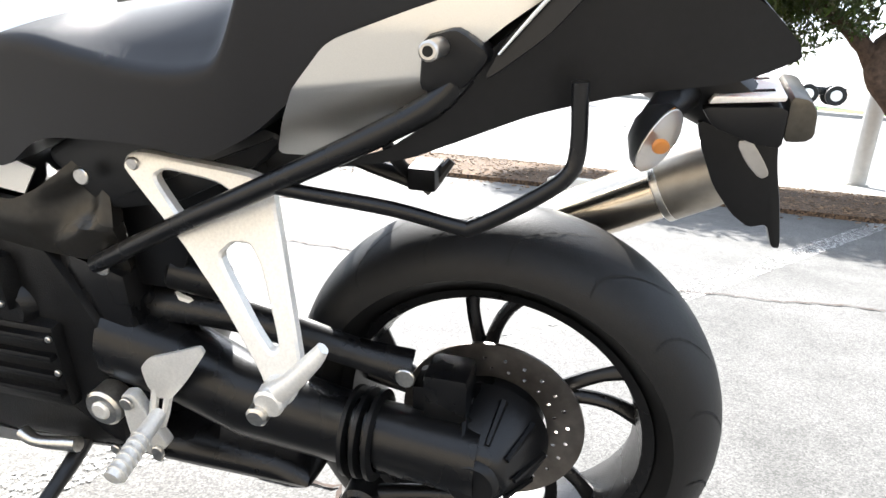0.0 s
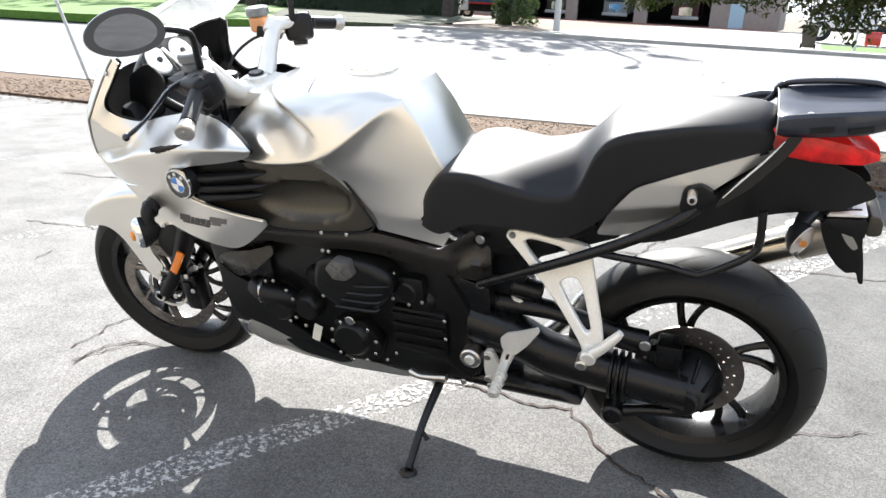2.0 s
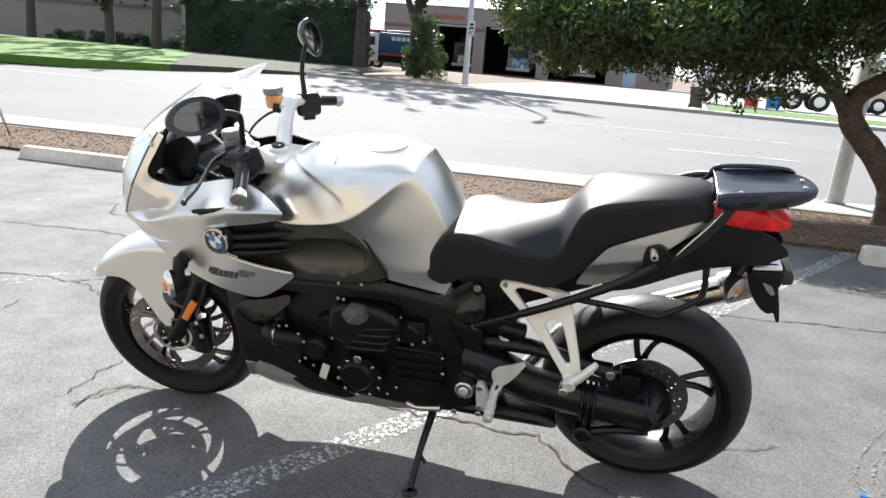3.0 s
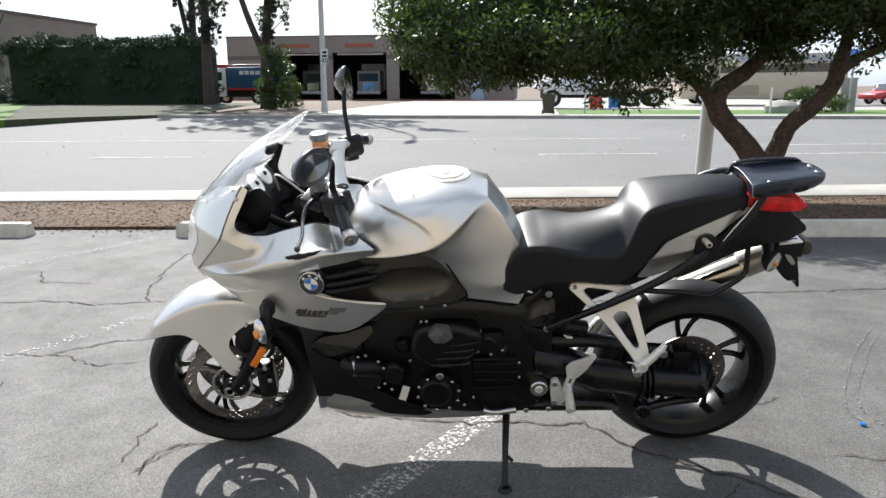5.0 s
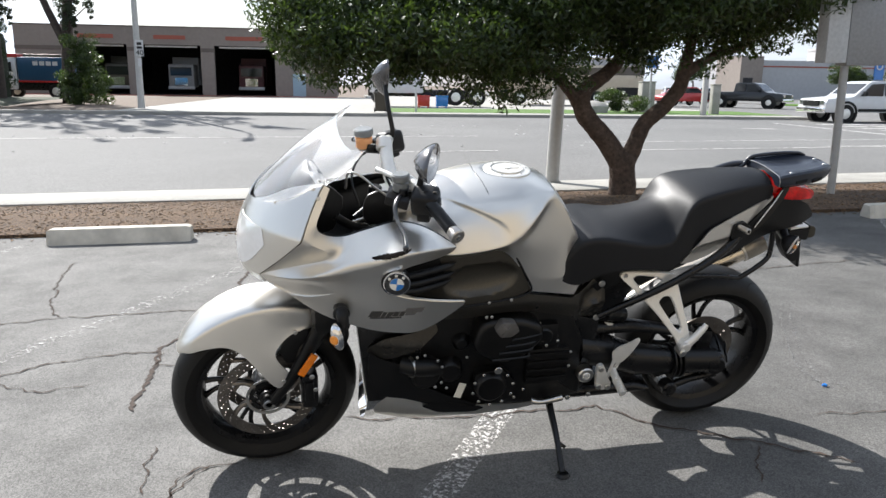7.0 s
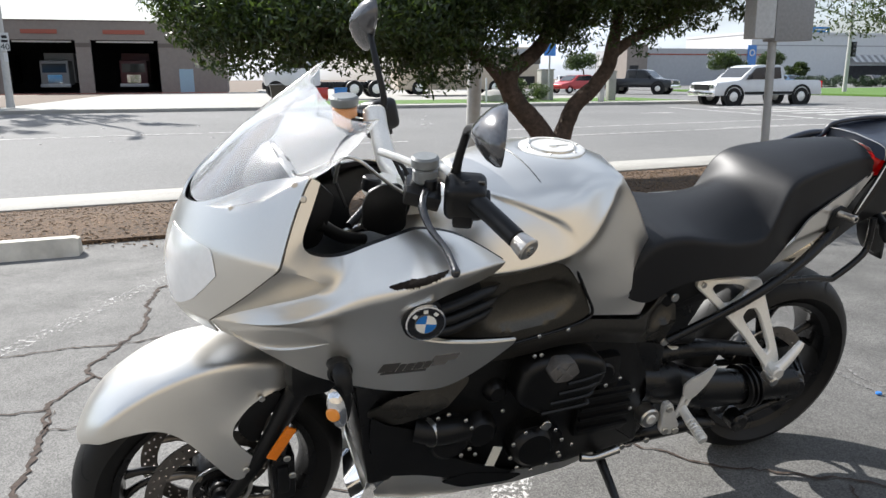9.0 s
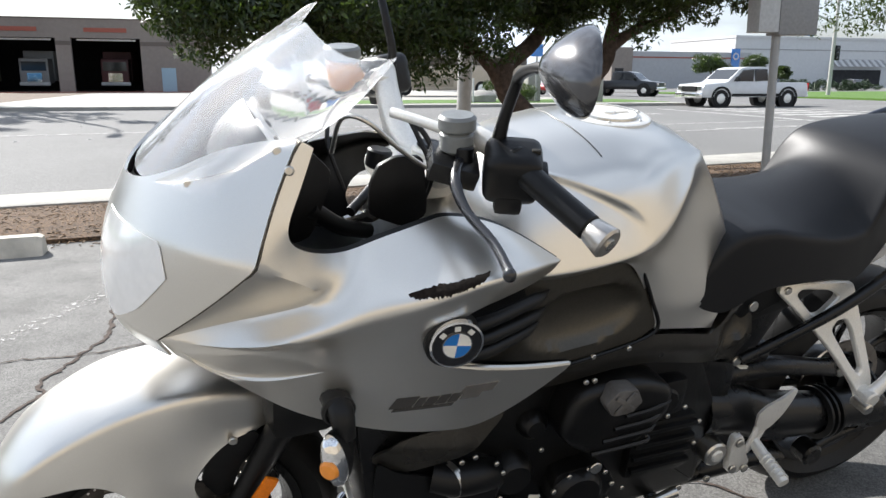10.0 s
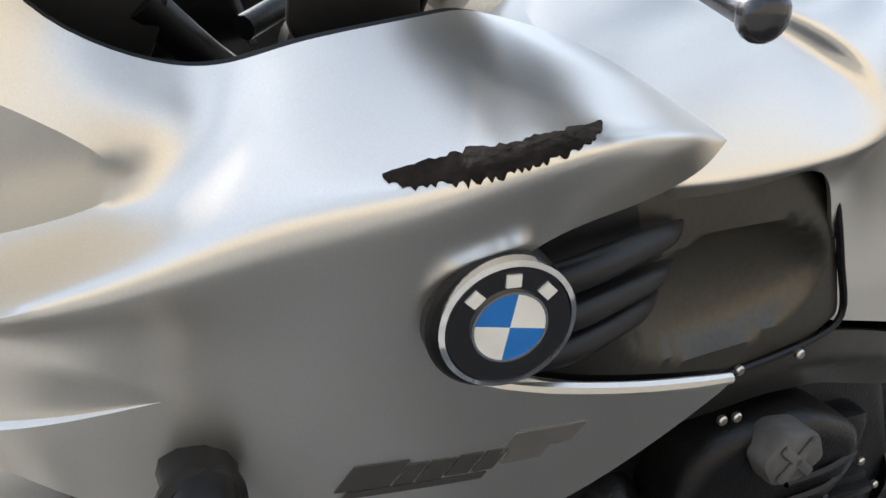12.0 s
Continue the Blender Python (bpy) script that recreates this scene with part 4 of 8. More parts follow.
def sedan(m, mat, label):
    e = empty("car", m, label, "car", "parked cars across the street")
    part("body", body([(-2.2, 0.35), (-2.25, 0.7), (-1.2, 0.9), (-0.5, 1.38), (0.7, 1.42), (1.5, 1.0), (2.2, 0.95), (2.25, 0.45), (2.1, 0.32)], 0.88, 0.82, 0.9), mat, e)
    for y in (-1, 1):
        part("side_window", prism([(-0.95, 0.95), (-0.42, 1.3), (0.65, 1.34), (1.2, 0.98)], y * 0.74, y * 0.862, 0.0), CARGLASS, e, smooth=0)
    part("windscreen", moved(box(-0.02, -0.66, -0.36, 0.02, 0.66, 0.36), pose(-0.86, 0, 1.15, 0, 56, 0)), CARGLASS, e, smooth=0)
    for x in (-1.4, 1.4):
        for y in (-0.78, 0.78):
            tyre(e, x, y, 0.32, 0.2)
    return e


sedan(far(25.0, 52, 0, 15), REDCAR, "red parked car beyond the lawn")
sedan(far(30.5, 66, 0, 70), WHITECAR, "white parked car far down the side street")
sedan(far(36.0, 70, 0, 70), SILVERCAR, "silver parked car far down the side street")
for u, c, lab in ((86, BLACKCAR, "dark parked car before the white shop"), (97, WHITECAR, "white parked car before the white shop"), (72, BLUECAR, "blue parked car before the far shops")):
    sedan(far(u, 84, 0, 80), c, lab)

coach = empty("coach", far(16.5, 50, 0.05), "long tan motor coach with a dark brown stripe", "coach")
part("body", box(-6.5, -1.25, 0.35, 4.0, 1.25, 3.3, 0.15), TANCAR, coach)
part("stripe", prism([(-6.4, 2.0), (4.02, 2.1), (4.02, 2.7), (-6.4, 2.35)], -1.27, -1.254), material("brown_stripe", (0.06, 0.045, 0.035), 0.3, coat=0.5), coach, "dark swooping stripe", smooth=0)
part("roof_band", box(-6.4, -1.265, 2.75, 4.0, -1.254, 3.15), material("grey_stripe", (0.35, 0.35, 0.36), 0.4), coach, smooth=0)
part("locker", box(2.0, -1.27, 0.6, 3.6, -1.254, 1.25), BLACKP, coach, smooth=0)
part("locker", box(-4.5, -1.27, 0.6, -1.5, -1.254, 1.25), material("tan_locker", (0.34, 0.28, 0.2), 0.5), coach, smooth=0)
for x in (-5.0, 0.6):
    for y in (-1.12, 1.12):
        tyre(coach, x, y, 0.5, 0.3)

dump = empty("garbage_truck", far(-20.6, 52.5, 0.0), "dark blue refuse truck with a red and white cab", "truck")
part("body", box(-1.9, -1.2, 1.1, 1.2, 1.2, 2.75, 0.08), BLUECAR, dump, "dark blue body")
part("chassis", box(-3.4, -1.0, 0.55, 1.2, 1.0, 1.08, 0.03), BLACKM, dump)
part("cab", body([(-3.6, 0.6), (-3.6, 1.8), (-3.3, 2.6), (-2.0, 2.7), (-2.0, 0.6)], 1.15, 0.92, 1.7), WHITECAR, dump, "white cab")
part("cab_roof", box(-3.3, -1.1, 2.72, -1.9, 1.1, 2.95, 0.05), REDCAR, dump, "red roof box")
part("hopper", box(-1.6, -0.9, 2.76, 0.8, 0.9, 2.95, 0.05), GREYP, dump)
part("side_window", box(-3.2, -1.17, 1.8, -2.3, -1.12, 2.4), CARGLASS, dump, smooth=0)
for i in range(4):
    part("letter_bar", box(-0.9 + 0.42 * i, -1.215, 2.2, -0.58 + 0.42 * i, -1.203, 2.47), WHITECAR, dump, smooth=0)
part("red_stripe", box(-1.9, -1.213, 1.08, 1.2, -1.204, 1.2), REDCAR, dump, smooth=0)
for x in (-2.9, 0.4):
    for y in (-0.95, 0.95):
        tyre(dump, x, y, 0.5, 0.3)

semi = empty("semi_truck", far(2.4, 42, 0.1), "white semi tractor parked in the yard", "truck")
part("cab", body([(-1.6, 0.7), (-1.65, 1.4), (-0.4, 1.6), (-0.1, 2.5), (1.4, 2.7), (1.5, 0.7)], 1.1, 0.92, 1.6), WHITECAR, semi)
part("side_window", prism([(-0.2, 1.65), (0.05, 2.3), (0.7, 2.35), (0.7, 1.65)], -1.09, -1.0), CARGLASS, semi, smooth=0)
part("chassis", box(-1.7, -0.5, 0.5, 5.2, 0.5, 0.9, 0.03), BLACKM, semi)
for x in (-1.0, 3.4, 4.7):
    for y in (-0.95, 0.95):
        tyre(semi, x, y, 0.5, 0.32)
for u, c, lab in ((3.6, REDCAR, "red toolbox standing in the yard"), (4.6, BLUE, "blue toolbox standing in the yard")):
    ob = tagged(part("toolbox", merged(box(-0.32, -0.2, 0.08, 0.32, 0.2, 0.58, 0.02), box(-0.34, -0.22, 0.58, 0.34, 0.22, 0.66, 0.015), box(-0.28, -0.17, 0, -0.2, 0.17, 0.08), box(0.2, -0.17, 0, 0.28, 0.17, 0.08)), c), lab, "toolbox", "toolboxes in the yard")
    ob.matrix_world = far(u, 38, 0.06)

# garage interiors: truck fronts in the bays
for u, lab in ((-16.6, "white truck front inside the garage bay"), (-9.9, "dark red truck front inside the garage bay"), (-22.5, "grey truck front inside the garage bay")):
    e = empty("parked_truck", far(u, 73.5, 0.05), lab, "truck", "trucks in the garage bays")
    m = {-16.6: SIGNG, -9.9: material("dark_red_paint", (0.10, 0.03, 0.03), 0.5), -22.5: GREYP}[u]
    part("cab", box(-1.2, 0, 0.7, 1.2, 2.2, 2.9, 0.15), m, e)
    part("windscreen", box(-1.0, -0.03, 1.8, 1.0, -0.004, 2.6), CARGLASS, e, smooth=0)
    part("bumper", box(-1.25, -0.15, 0.5, 1.25, 0.1, 0.8, 0.04), SILVERCAR, e)
    part("grille", box(-0.6, -0.05, 0.85, 0.6, -0.004, 1.6), CHROME, e, smooth=0)
    part("box_body", box(-1.25, 2.3, 0.9, 1.25, 8.0, 3.6, 0.05), m, e)

# ---- lamp post, bin, fixtures across the street ----
lamp_post = empty("street_lamp", far(-9.85, 33, 0.05), "tall grey street lamp post with a speed sign", "street lamp")
part("post", lathe([(0, 0), (0.17, 0), (0.15, 0.3), (0.09, 9.5), (0, 9.5)], 16, "z"), POLE, lamp_post)
part("arm", tube([(0, 0, 9.3), (0.3, -0.8, 9.8), (0.4, -2.2, 9.9)], 0.05, 8), POLE, lamp_post)
part("head", box(0.25, -2.9, 9.8, 0.55, -2.1, 9.95, 0.04), POLE, lamp_post)
plate = part("speed_sign", box(-0.02, -0.20, 2.3, 0.32, -0.19, 3.0), SIGNW, lamp_post, "white speed limit plate", smooth=0)
for z0, z1, a, b in ((2.78, 2.9, 0.05, 0.25), (2.62, 2.72, 0.03, 0.27)):
    part("letter_bar", box(a - 0.0, -0.207, z0, b, -0.2035, z1), BLACKP, plate, smooth=0)
txt = bpy.data.curves.new("figures", "FONT")
txt.body, txt.size, txt.align_x, txt.extrude = "40", 0.34, "CENTER", 0.002
fig = new("figures", txt)
dg = bpy.context.evaluated_depsgraph_get()
dg.update()
me = bpy.data.meshes.new_from_object(fig.evaluated_get(dg))
bpy.data.objects.remove(fig)
me.materials.append(BLACKP)
ob = new("figures", me)
ob.parent, ob.matrix_local = plate, pose(0.15, -0.206, 2.34, 90)
part("small_plate", box(0.05, -0.20, 1.85, 0.2, -0.19, 2.2), SIGNW, lamp_post, smooth=0)

wheelie = empty("wheelie_bin", far(0.95, 30.9, 0.05), "grey-green plastic wheelie bin on the sidewalk", "bin")
part("body", loft([[(sx * w, sy * w * 1.1, z) for sx, sy in ((-1, -1), (1, -1), (1, 1), (-1, 1))] for z, w in ((0.05, 0.22), (0.8, 0.29))]), GREYP, wheelie, smooth=20)
part("lid", box(-0.31, -0.34, 0.8, 0.31, 0.34, 0.9, 0.03), GREYP, wheelie)
part("axle", moved(lathe([(0, -0.28), (0.1, -0.28), (0.1, -0.22), (0.03, -0.22), (0.03, 0.22), (0.1, 0.22), (0.1, 0.28), (0, 0.28)], 14, "x"), pose(0, 0.28, 0.1)), BLACKP, wheelie)
for u, v, h, w, m, lab in ((16.1, 30.7, 1.95, 0.12, POLE, "grey utility pillar by the sidewalk"), (17.4, 32.2, 1.4, 0.2, CONCRETE, "cream utility box by the sidewalk"), (14.7, 34.2, 1.5, 0.35, CONCRETE, "cream utility box on the lawn")):
    ob = tagged(part("utility_pillar", merged(box(-w, -w * 0.8, 0, w, w * 0.8, h, 0.03), box(-w - 0.03, -w * 0.8 - 0.03, h, w + 0.03, w * 0.8 + 0.03, h + 0.06, 0.02)), m), lab, "utility pillar")
    ob.matrix_world = far(u, v, 0.05)
for u, v in ((2.6, 31.6), (10.6, 31.6)):
    e = empty("marker_post", far(u, v, 0.06), "slim white marker post on the lawn", "post", "marker posts")
    part("post", lathe([(0, 0), (0.05, 0), (0.045, 1.1), (0, 1.12)], 10, "z"), SIGNW, e)

# ---- greenery across the street ----
def leafy(name, m, clumps, count, size, mat, label, category, seed, trunk=None, kind="", bark=None):
    e = empty(name, m, label, category, kind=kind)
    if trunk is not None:
        part("trunk", trunk, bark or BARK, e, smooth=60)
    crown_of(leaf_crown(clumps, count, size, seed), mat, e)
    return e


def blob(n, half, seed, r=(0.5, 0.9)):
    q = random.Random(seed)
    return [(q.uniform(-half[0], half[0]), q.uniform(-half[1], half[1]), half[2] * (1 + q.uniform(-0.9, 0.95)), q.uniform(*r), 1.0) for _ in range(n)]


hedge = empty("hedge", far(-26.3, 42.5), "tall dense dark green hedge", "hedge")
# solid core, coloured near-black to stand in for shade between the leaves
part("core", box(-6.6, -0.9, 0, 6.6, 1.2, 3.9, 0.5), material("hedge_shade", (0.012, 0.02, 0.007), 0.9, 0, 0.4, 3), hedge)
tops = [(x, y * 0.6, 4.0 + 0.45 * noise.noise(Vector((x * 0.9, 3.1, 0))) + 0.25 * y, 0.42, 0.7) for x in np.linspace(-6.6, 6.6, 34) for y in (-0.9, 0.4)]
crown_of(leaf_crown(blob(260, (6.9, 1.3, 2.15), 21, (0.45, 0.75)) + tops, 62000, 0.10, 22), HEDGE, hedge)
leafy("bush", far(-13.9, 38.2), [(0.9 * x * (1.25 - z / 4.2), y, z * 1.25, r, w) for x, y, z, r, w in blob(44, (0.95, 0.8, 1.4), 31, (0.35, 0.55))], 11000, 0.08, LEAF, "loose green bush under the eucalyptus", "bush", 32)


def gum(u, v, h, lean, seed, fork=False, turn=0.0):
    q = random.Random(seed)
    pts = [(0, 0, -0.2), (lean * 0.2, 0, h * 0.25), (lean * 0.6, 0.1, h * 0.55), (lean, 0.2, h * 0.85)]
    bm = tube(pts, [0.36, 0.28, 0.2, 0.08], 12)
    if fork:
        bm = merged(bm, tube([(lean * 0.15, 0, h * 0.2), (-lean * 0.8 - 0.4, 0.1, h * 0.45), (-lean - 1.2, 0, h * 0.8)], [0.22, 0.16, 0.06], 10))
    clumps, twigs = [], []
    for i in range(95):
        z = h * (0.27 + 0.8 * q.random() ** 0.75)
        s = 0.5 + max(0, z / h - 0.25) * 3.6
        clumps.append((lean * z / h + q.uniform(-s, s), q.uniform(-s, s), z, q.uniform(0.2, 0.5), 1.0))
        for k in range(2):
            x, y, low, r, _ = clumps[-1]
            clumps.append((x + q.uniform(-0.12, 0.12), y, low - 0.32, r * 0.6, 0.4))
        if q.random() < 0.3:
            twigs.append(tube([(lean * z / h * 0.8, 0, z * 0.8), (clumps[-3][0], clumps[-3][1], z)], [0.05, 0.015], 6, 1))
    e = leafy("eucalyptus", far(u, v, 0.05, turn), clumps, 17000, 0.11, LEAF2, "tall dark eucalyptus with thin hanging foliage", "tree", seed + 1, bm, bark=GUMBARK)
    for twig in twigs:
        part("branch", twig, GUMBARK, e)
    return e


gum(-18.9, 40.0, 15, 0.3, 41)
gum(-15.4, 40.0, 14, 1.0, 43, True)
gum(-21.8, 44.5, 13, 0.2, 45, True)
gum(-33.4, 39.5, 13, 0.6, 47)
gum(-37.6, 40.0, 11, -0.5, 49)
gum(-44.6, 40.0, 13, 0.7, 51)
west = empty("tan_building", far(-47, 47), "long tan building with a dark wall band", "building")
part("wall", box(-18, 0, 0, 9.8, 12, 6.5), WALLTAN, west, smooth=0)
part("band", box(-18, -0.05, 3.0, 9.8, -0.004, 3.3), WALLBROWN, west, smooth=0)
part("roof", box(-18.1, -0.1, 6.5, 9.9, 12.1, 6.7), WALLBROWN, west, smooth=0)
leafy("low_hedge", far(-42, 45.6), blob(60, (6.5, 0.5, 0.5), 61, (0.3, 0.5)), 9000, 0.09, HEDGE, "low clipped hedge along the tan wall", "hedge", 62)
leafy("bush", far(13.0, 33.4), blob(16, (1.0, 0.7, 0.5), 63, (0.3, 0.45)), 5000, 0.07, LEAF, "low green shrub on the lawn", "bush", 64)
boulder = part("boulder", merged(lathe([(0, 0), (0.7, 0.02), (0.75, 0.3), (0.5, 0.5), (0, 0.55)], 14, "z")), CONCRETE)
for v in boulder.data.vertices:
    v.co += 0.12 * Vector(noise.noise_vector(v.co * 2.2))
tagged(boulder, "grey landscape boulder on the lawn", "boulder").matrix_world = far(11.5, 33.0, 0.04)

# ---- the far corner ----
shop = empty("white_building", far(104, 112), "large white flat-roofed shop building", "building")
part("wall", box(-17, 0, 0, 30, 20, 8.6), WALLWHITE, shop, smooth=0)
part("parapet", box(-17.1, -0.15, 8.6, 30, 20, 9.0), WALLWHITE, shop, smooth=0)
part("trim", box(-17, -0.06, 6.6, 30, -0.004, 6.75), SIGNG, shop, smooth=0)
# dark plate: the shade below the awning is painted into it
part("shade", box(4, -0.2, 0.3, 16, -0.004, 3.2), SHADEIN, shop, "shaded shop window under the awning", smooth=0)
for i in range(16):
    part("awning_strip", moved(box(-0.3, -0.02, -1.0, 0.3, 0.02, 1.0), pose(4.5 + 0.75 * i, -1.0, 4.4, -50)), SIGNG if i % 2 else WALLWHITE, shop, smooth=0)
tan = empty("grey_building", far(70, 102), "grey and tan flat-roofed shop with a brown band", "building")
part("wall", box(-11, 0, 0, 12.5, 14, 5.6), material("grey_stucco", (0.42, 0.42, 0.43), 0.9, 0, 0.06, 2), tan, smooth=0)
part("band", box(-11, -0.05, 4.6, 12.5, -0.004, 4.8), TARP, tan, smooth=0)
part("corner", box(-13.5, -1.2, 0, -10, 6, 6.1), WALLTAN, tan, smooth=0)
part("entrance", box(-13.0, -1.25, 0, -11.5, -1.204, 3.0), SHADEIN, tan, smooth=0)
part("blue_sign", box(8.6, -0.15, 3.0, 10.2, -0.06, 6.2), BLUE, tan, "blue banner sign with white crescent", smooth=0)
part("crescent", moved(lathe([(0.35, -0.02), (0.55, -0.02), (0.55, 0.02), (0.35, 0.02)], 24, "y", close=True), pose(9.4, -0.18, 5.0)), WALLWHITE, tan)
for u, v, s, sd in ((74, 90, 2.6, 71), (57.5, 78, 2.2, 73), (80, 92, 1.4, 75), (47, 96, 2.4, 77), (40, 110, 3.0, 79)):
    bm = tube([(0, 0, 0), (0.1, 0, s * 0.5), (0, 0, s)], [0.2, 0.15, 0.1], 8)
    leafy("round_tree", far(u, v), [(a * s * 0.8, b, c + s * 1.1, d * s * 0.45, 1) for a, b, c, d, _ in blob(26, (1.0, 1.0, 0.8), sd, (0.7, 1.0))], 5000, 0.16, LEAF, "round green tree on the far lawn", "tree", sd + 1, bm)
leafy("clipped_hedge", far(66, 70), blob(70, (9, 0.6, 0.55), 81, (0.4, 0.6)), 8000, 0.12, HEDGE, "dark clipped hedge on the far corner", "hedge", 82)
for i in range(7):
    leafy("clipped_shrub", far(89 + 2.6 * i, 108), blob(8, (0.5, 0.4, 0.6), 90 + i, (0.4, 0.6)), 900, 0.12, HEDGE, "small clipped shrub before the white wall", "bush", 100 + i)

signal = empty("traffic_signal", far(44.4, 45.5, 0.05), "traffic signal mast with a street name plate", "traffic signal")
part("mast", lathe([(0, 0), (0.16, 0), (0.11, 7.5), (0, 7.5)], 14, "z"), POLE, signal)
part("arm", tube([(0, 0, 5.2), (-2.0, 0, 5.9), (-5.5, 0, 6.4)], [0.09, 0.07, 0.05], 8), POLE, signal)
head = part("signal_head", box(0.12, -0.2, 2.6, 0.5, 0.15, 3.7, 0.03), BLACKP, signal, "black signal head")
for z in (2.78, 3.15, 3.52):
    part("signal_lens", moved(lathe([(0, -0.01), (0.12, 0), (0.13, 0.03)], 16, "y"), pose(0.31, -0.21, z)), BLACKG, head)
name_plate = part("name_plate", box(-3.5, -0.04, 4.35, -2.0, 0.0, 4.75), BLUE, signal, "blue street name plate", smooth=0)
part("letter_bar", box(-3.3, -0.05, 4.5, -2.2, -0.043, 4.6), SIGNW, name_plate, smooth=0)
lot_sign = empty("lot_sign", far(14.6, 33.5, 0.05), "blue sign on a pole at the corner", "sign")
part("post", lathe([(0, 0), (0.05, 0), (0.05, 2.6), (0, 2.6)], 10, "z"), POLE, lot_sign)
part("panel", box(-0.3, -0.05, 2.2, 0.3, 0.03, 2.8), BLUE, lot_sign, smooth=0)
palm = empty("palm", far(99, 74, 0.05), "tall thin palm before the white shop", "palm")
part("trunk", tube([(0, 0, -0.1), (0.1, 0, 3), (0, 0, 6.4)], [0.2, 0.16, 0.14], 10), BARK, palm)
for i in range(16):
    a = i * 0.39
    part("frond", tube([(0, 0, 6.4), (0.9 * math.cos(a), 0.9 * math.sin(a), 7.0 - 0.02 * i), (2.0 * math.cos(a), 2.0 * math.sin(a), 6.0)], [0.05, 0.16, 0.02], 6, 4, flat=0.2), HEDGE, palm)


# ---- the motorcycle: x to its tail, y to its right, z up in its leaning plane ----
LEAN_DEG = 13.0
bike = empty("motorcycle", pose(0, 0.061, 0, LEAN_DEG), "silver half-faired sport motorcycle leaning on its side stand", "motorcycle")
AXIS0, AXISD = Vector((-0.89, 0, 0)), Vector((0.49, 0, 0.872)).normalized()
STEER = Matrix.Translation(AXIS0) @ Matrix.Rotation(radians(5.0), 4, AXISD) @ Matrix.Translation(-AXIS0)
UNSTEER = STEER.inverted()


def steered(bm):
    return moved(bm, STEER)


def bolt(p, out, r=0.008, parent=bike, mat=STEEL, h=0.006):
    """A socket bolt head at p that points along out."""
    p, out = Vector(p), Vector(out).normalized()
    bm = merged(drum(p, p + out * h, r, sides=12, bevel=0.0015))
    bm2 = drum(p + out * h * 0.9, p + out * h * 1.02, r * 0.45, sides=6)
    return part("bolt", merged(bm, bm2), mat, parent)


# wheels
def tyre_profile(R, width, rim):
    h = width / 2
    outer = []
    for a in np.linspace(-82, 82, 19):
        outer.append((R - h * 0.80 + h * 0.80 * math.cos(radians(a)), h * math.sin(radians(a))))
    return [(rim - 0.004, -h * 0.62), (rim + 0.012, -h * 0.78)] + outer + [(rim + 0.012, h * 0.78), (rim - 0.004, h * 0.62), (rim + 0.006, 0)]


def spoke_ring(rim, hub, count, w, turn, bend, y0, parent, fork=0.0, steer=False):
    for i in range(count):
        a0 = 2 * math.pi * i / count + turn
        for s in ((-1, 1) if fork else (0,)):
            pts = []
            for k in range(5):
                t = k / 4
                r = hub + (rim - hub) * t
                a = a0 + bend * t * t + s * fork * t
                pts.append((r * math.cos(a), y0 * (1 - 0.3 * t), r * math.sin(a)))
            bm = tube(pts, [w * 1.15, w, w * 0.85, w * 0.85, w * 1.1], 8, 3, flat=0.8)
            part("spoke", steered_at(bm, parent, steer), BLACKM, parent)


def steered_at(bm, parent, steer):
    m = Matrix.Translation(parent["centre"])
    moved(bm, m)
    return moved(bm, STEER) if steer else bm


def drilled_disc(inner, outer, y, holes, rows, seed=0):
    """A brake disc whose drilled holes go through it."""
    bm = bmesh.new()
    na, nr = holes * 6, 10
    keep = []
    for i in range(na):
        for j in range(nr):
            row = {2: 0, 5: 1, 7: 2}.get(j)
            hole = row is not None and (i % 6 == (row * 2) % 6) and (row < rows)
            if not hole:
                keep.append((i, j))
    vs = {}

    def vert(i, j):
        key = (i % na, j)
        if key not in vs:
            a, r = 2 * math.pi * i / na, inner + (outer - inner) * j / nr
            vs[key] = bm.verts.new((r * math.cos(a), y, r * math.sin(a)))
        return vs[key]

    for i, j in keep:
        bm.faces.new((vert(i, j), vert(i + 1, j), vert(i + 1, j + 1), vert(i, j + 1)))
    shell(bm, 0.005)
    return bm


def wheel(name, centre, R, width, rim, steer, hub_r, spokes):
    w = part(name, steered_mesh(lathe([(rim - 0.001, -width * 0.36), (rim + 0.004, -width * 0.38), (rim - 0.012, -width * 0.33), (rim - 0.02, -width * 0.2), (rim - 0.026, 0), (rim - 0.02, width * 0.2), (rim - 0.012, width * 0.33), (rim + 0.004, width * 0.38), (rim - 0.001, width * 0.36)], 72), centre, steer), BLACKM, bike, "black cast alloy wheel rim")
    w["centre"] = centre
    part("tyre", steered_mesh(lathe(tyre_profile(R, width, rim), 96, close=True), centre, steer), RUBBER, w, "black road tyre")
    part("hub", steered_mesh(lathe([(0, -0.06), (hub_r * 0.7, -0.06), (hub_r, -0.03), (hub_r, 0.03), (hub_r * 0.7, 0.06), (0, 0.06)], 32), centre, steer), BLACKM, w)
    return w


def steered_mesh(bm, centre, steer):
    moved(bm, Matrix.Translation(centre))
    return moved(bm, STEER) if steer else bm


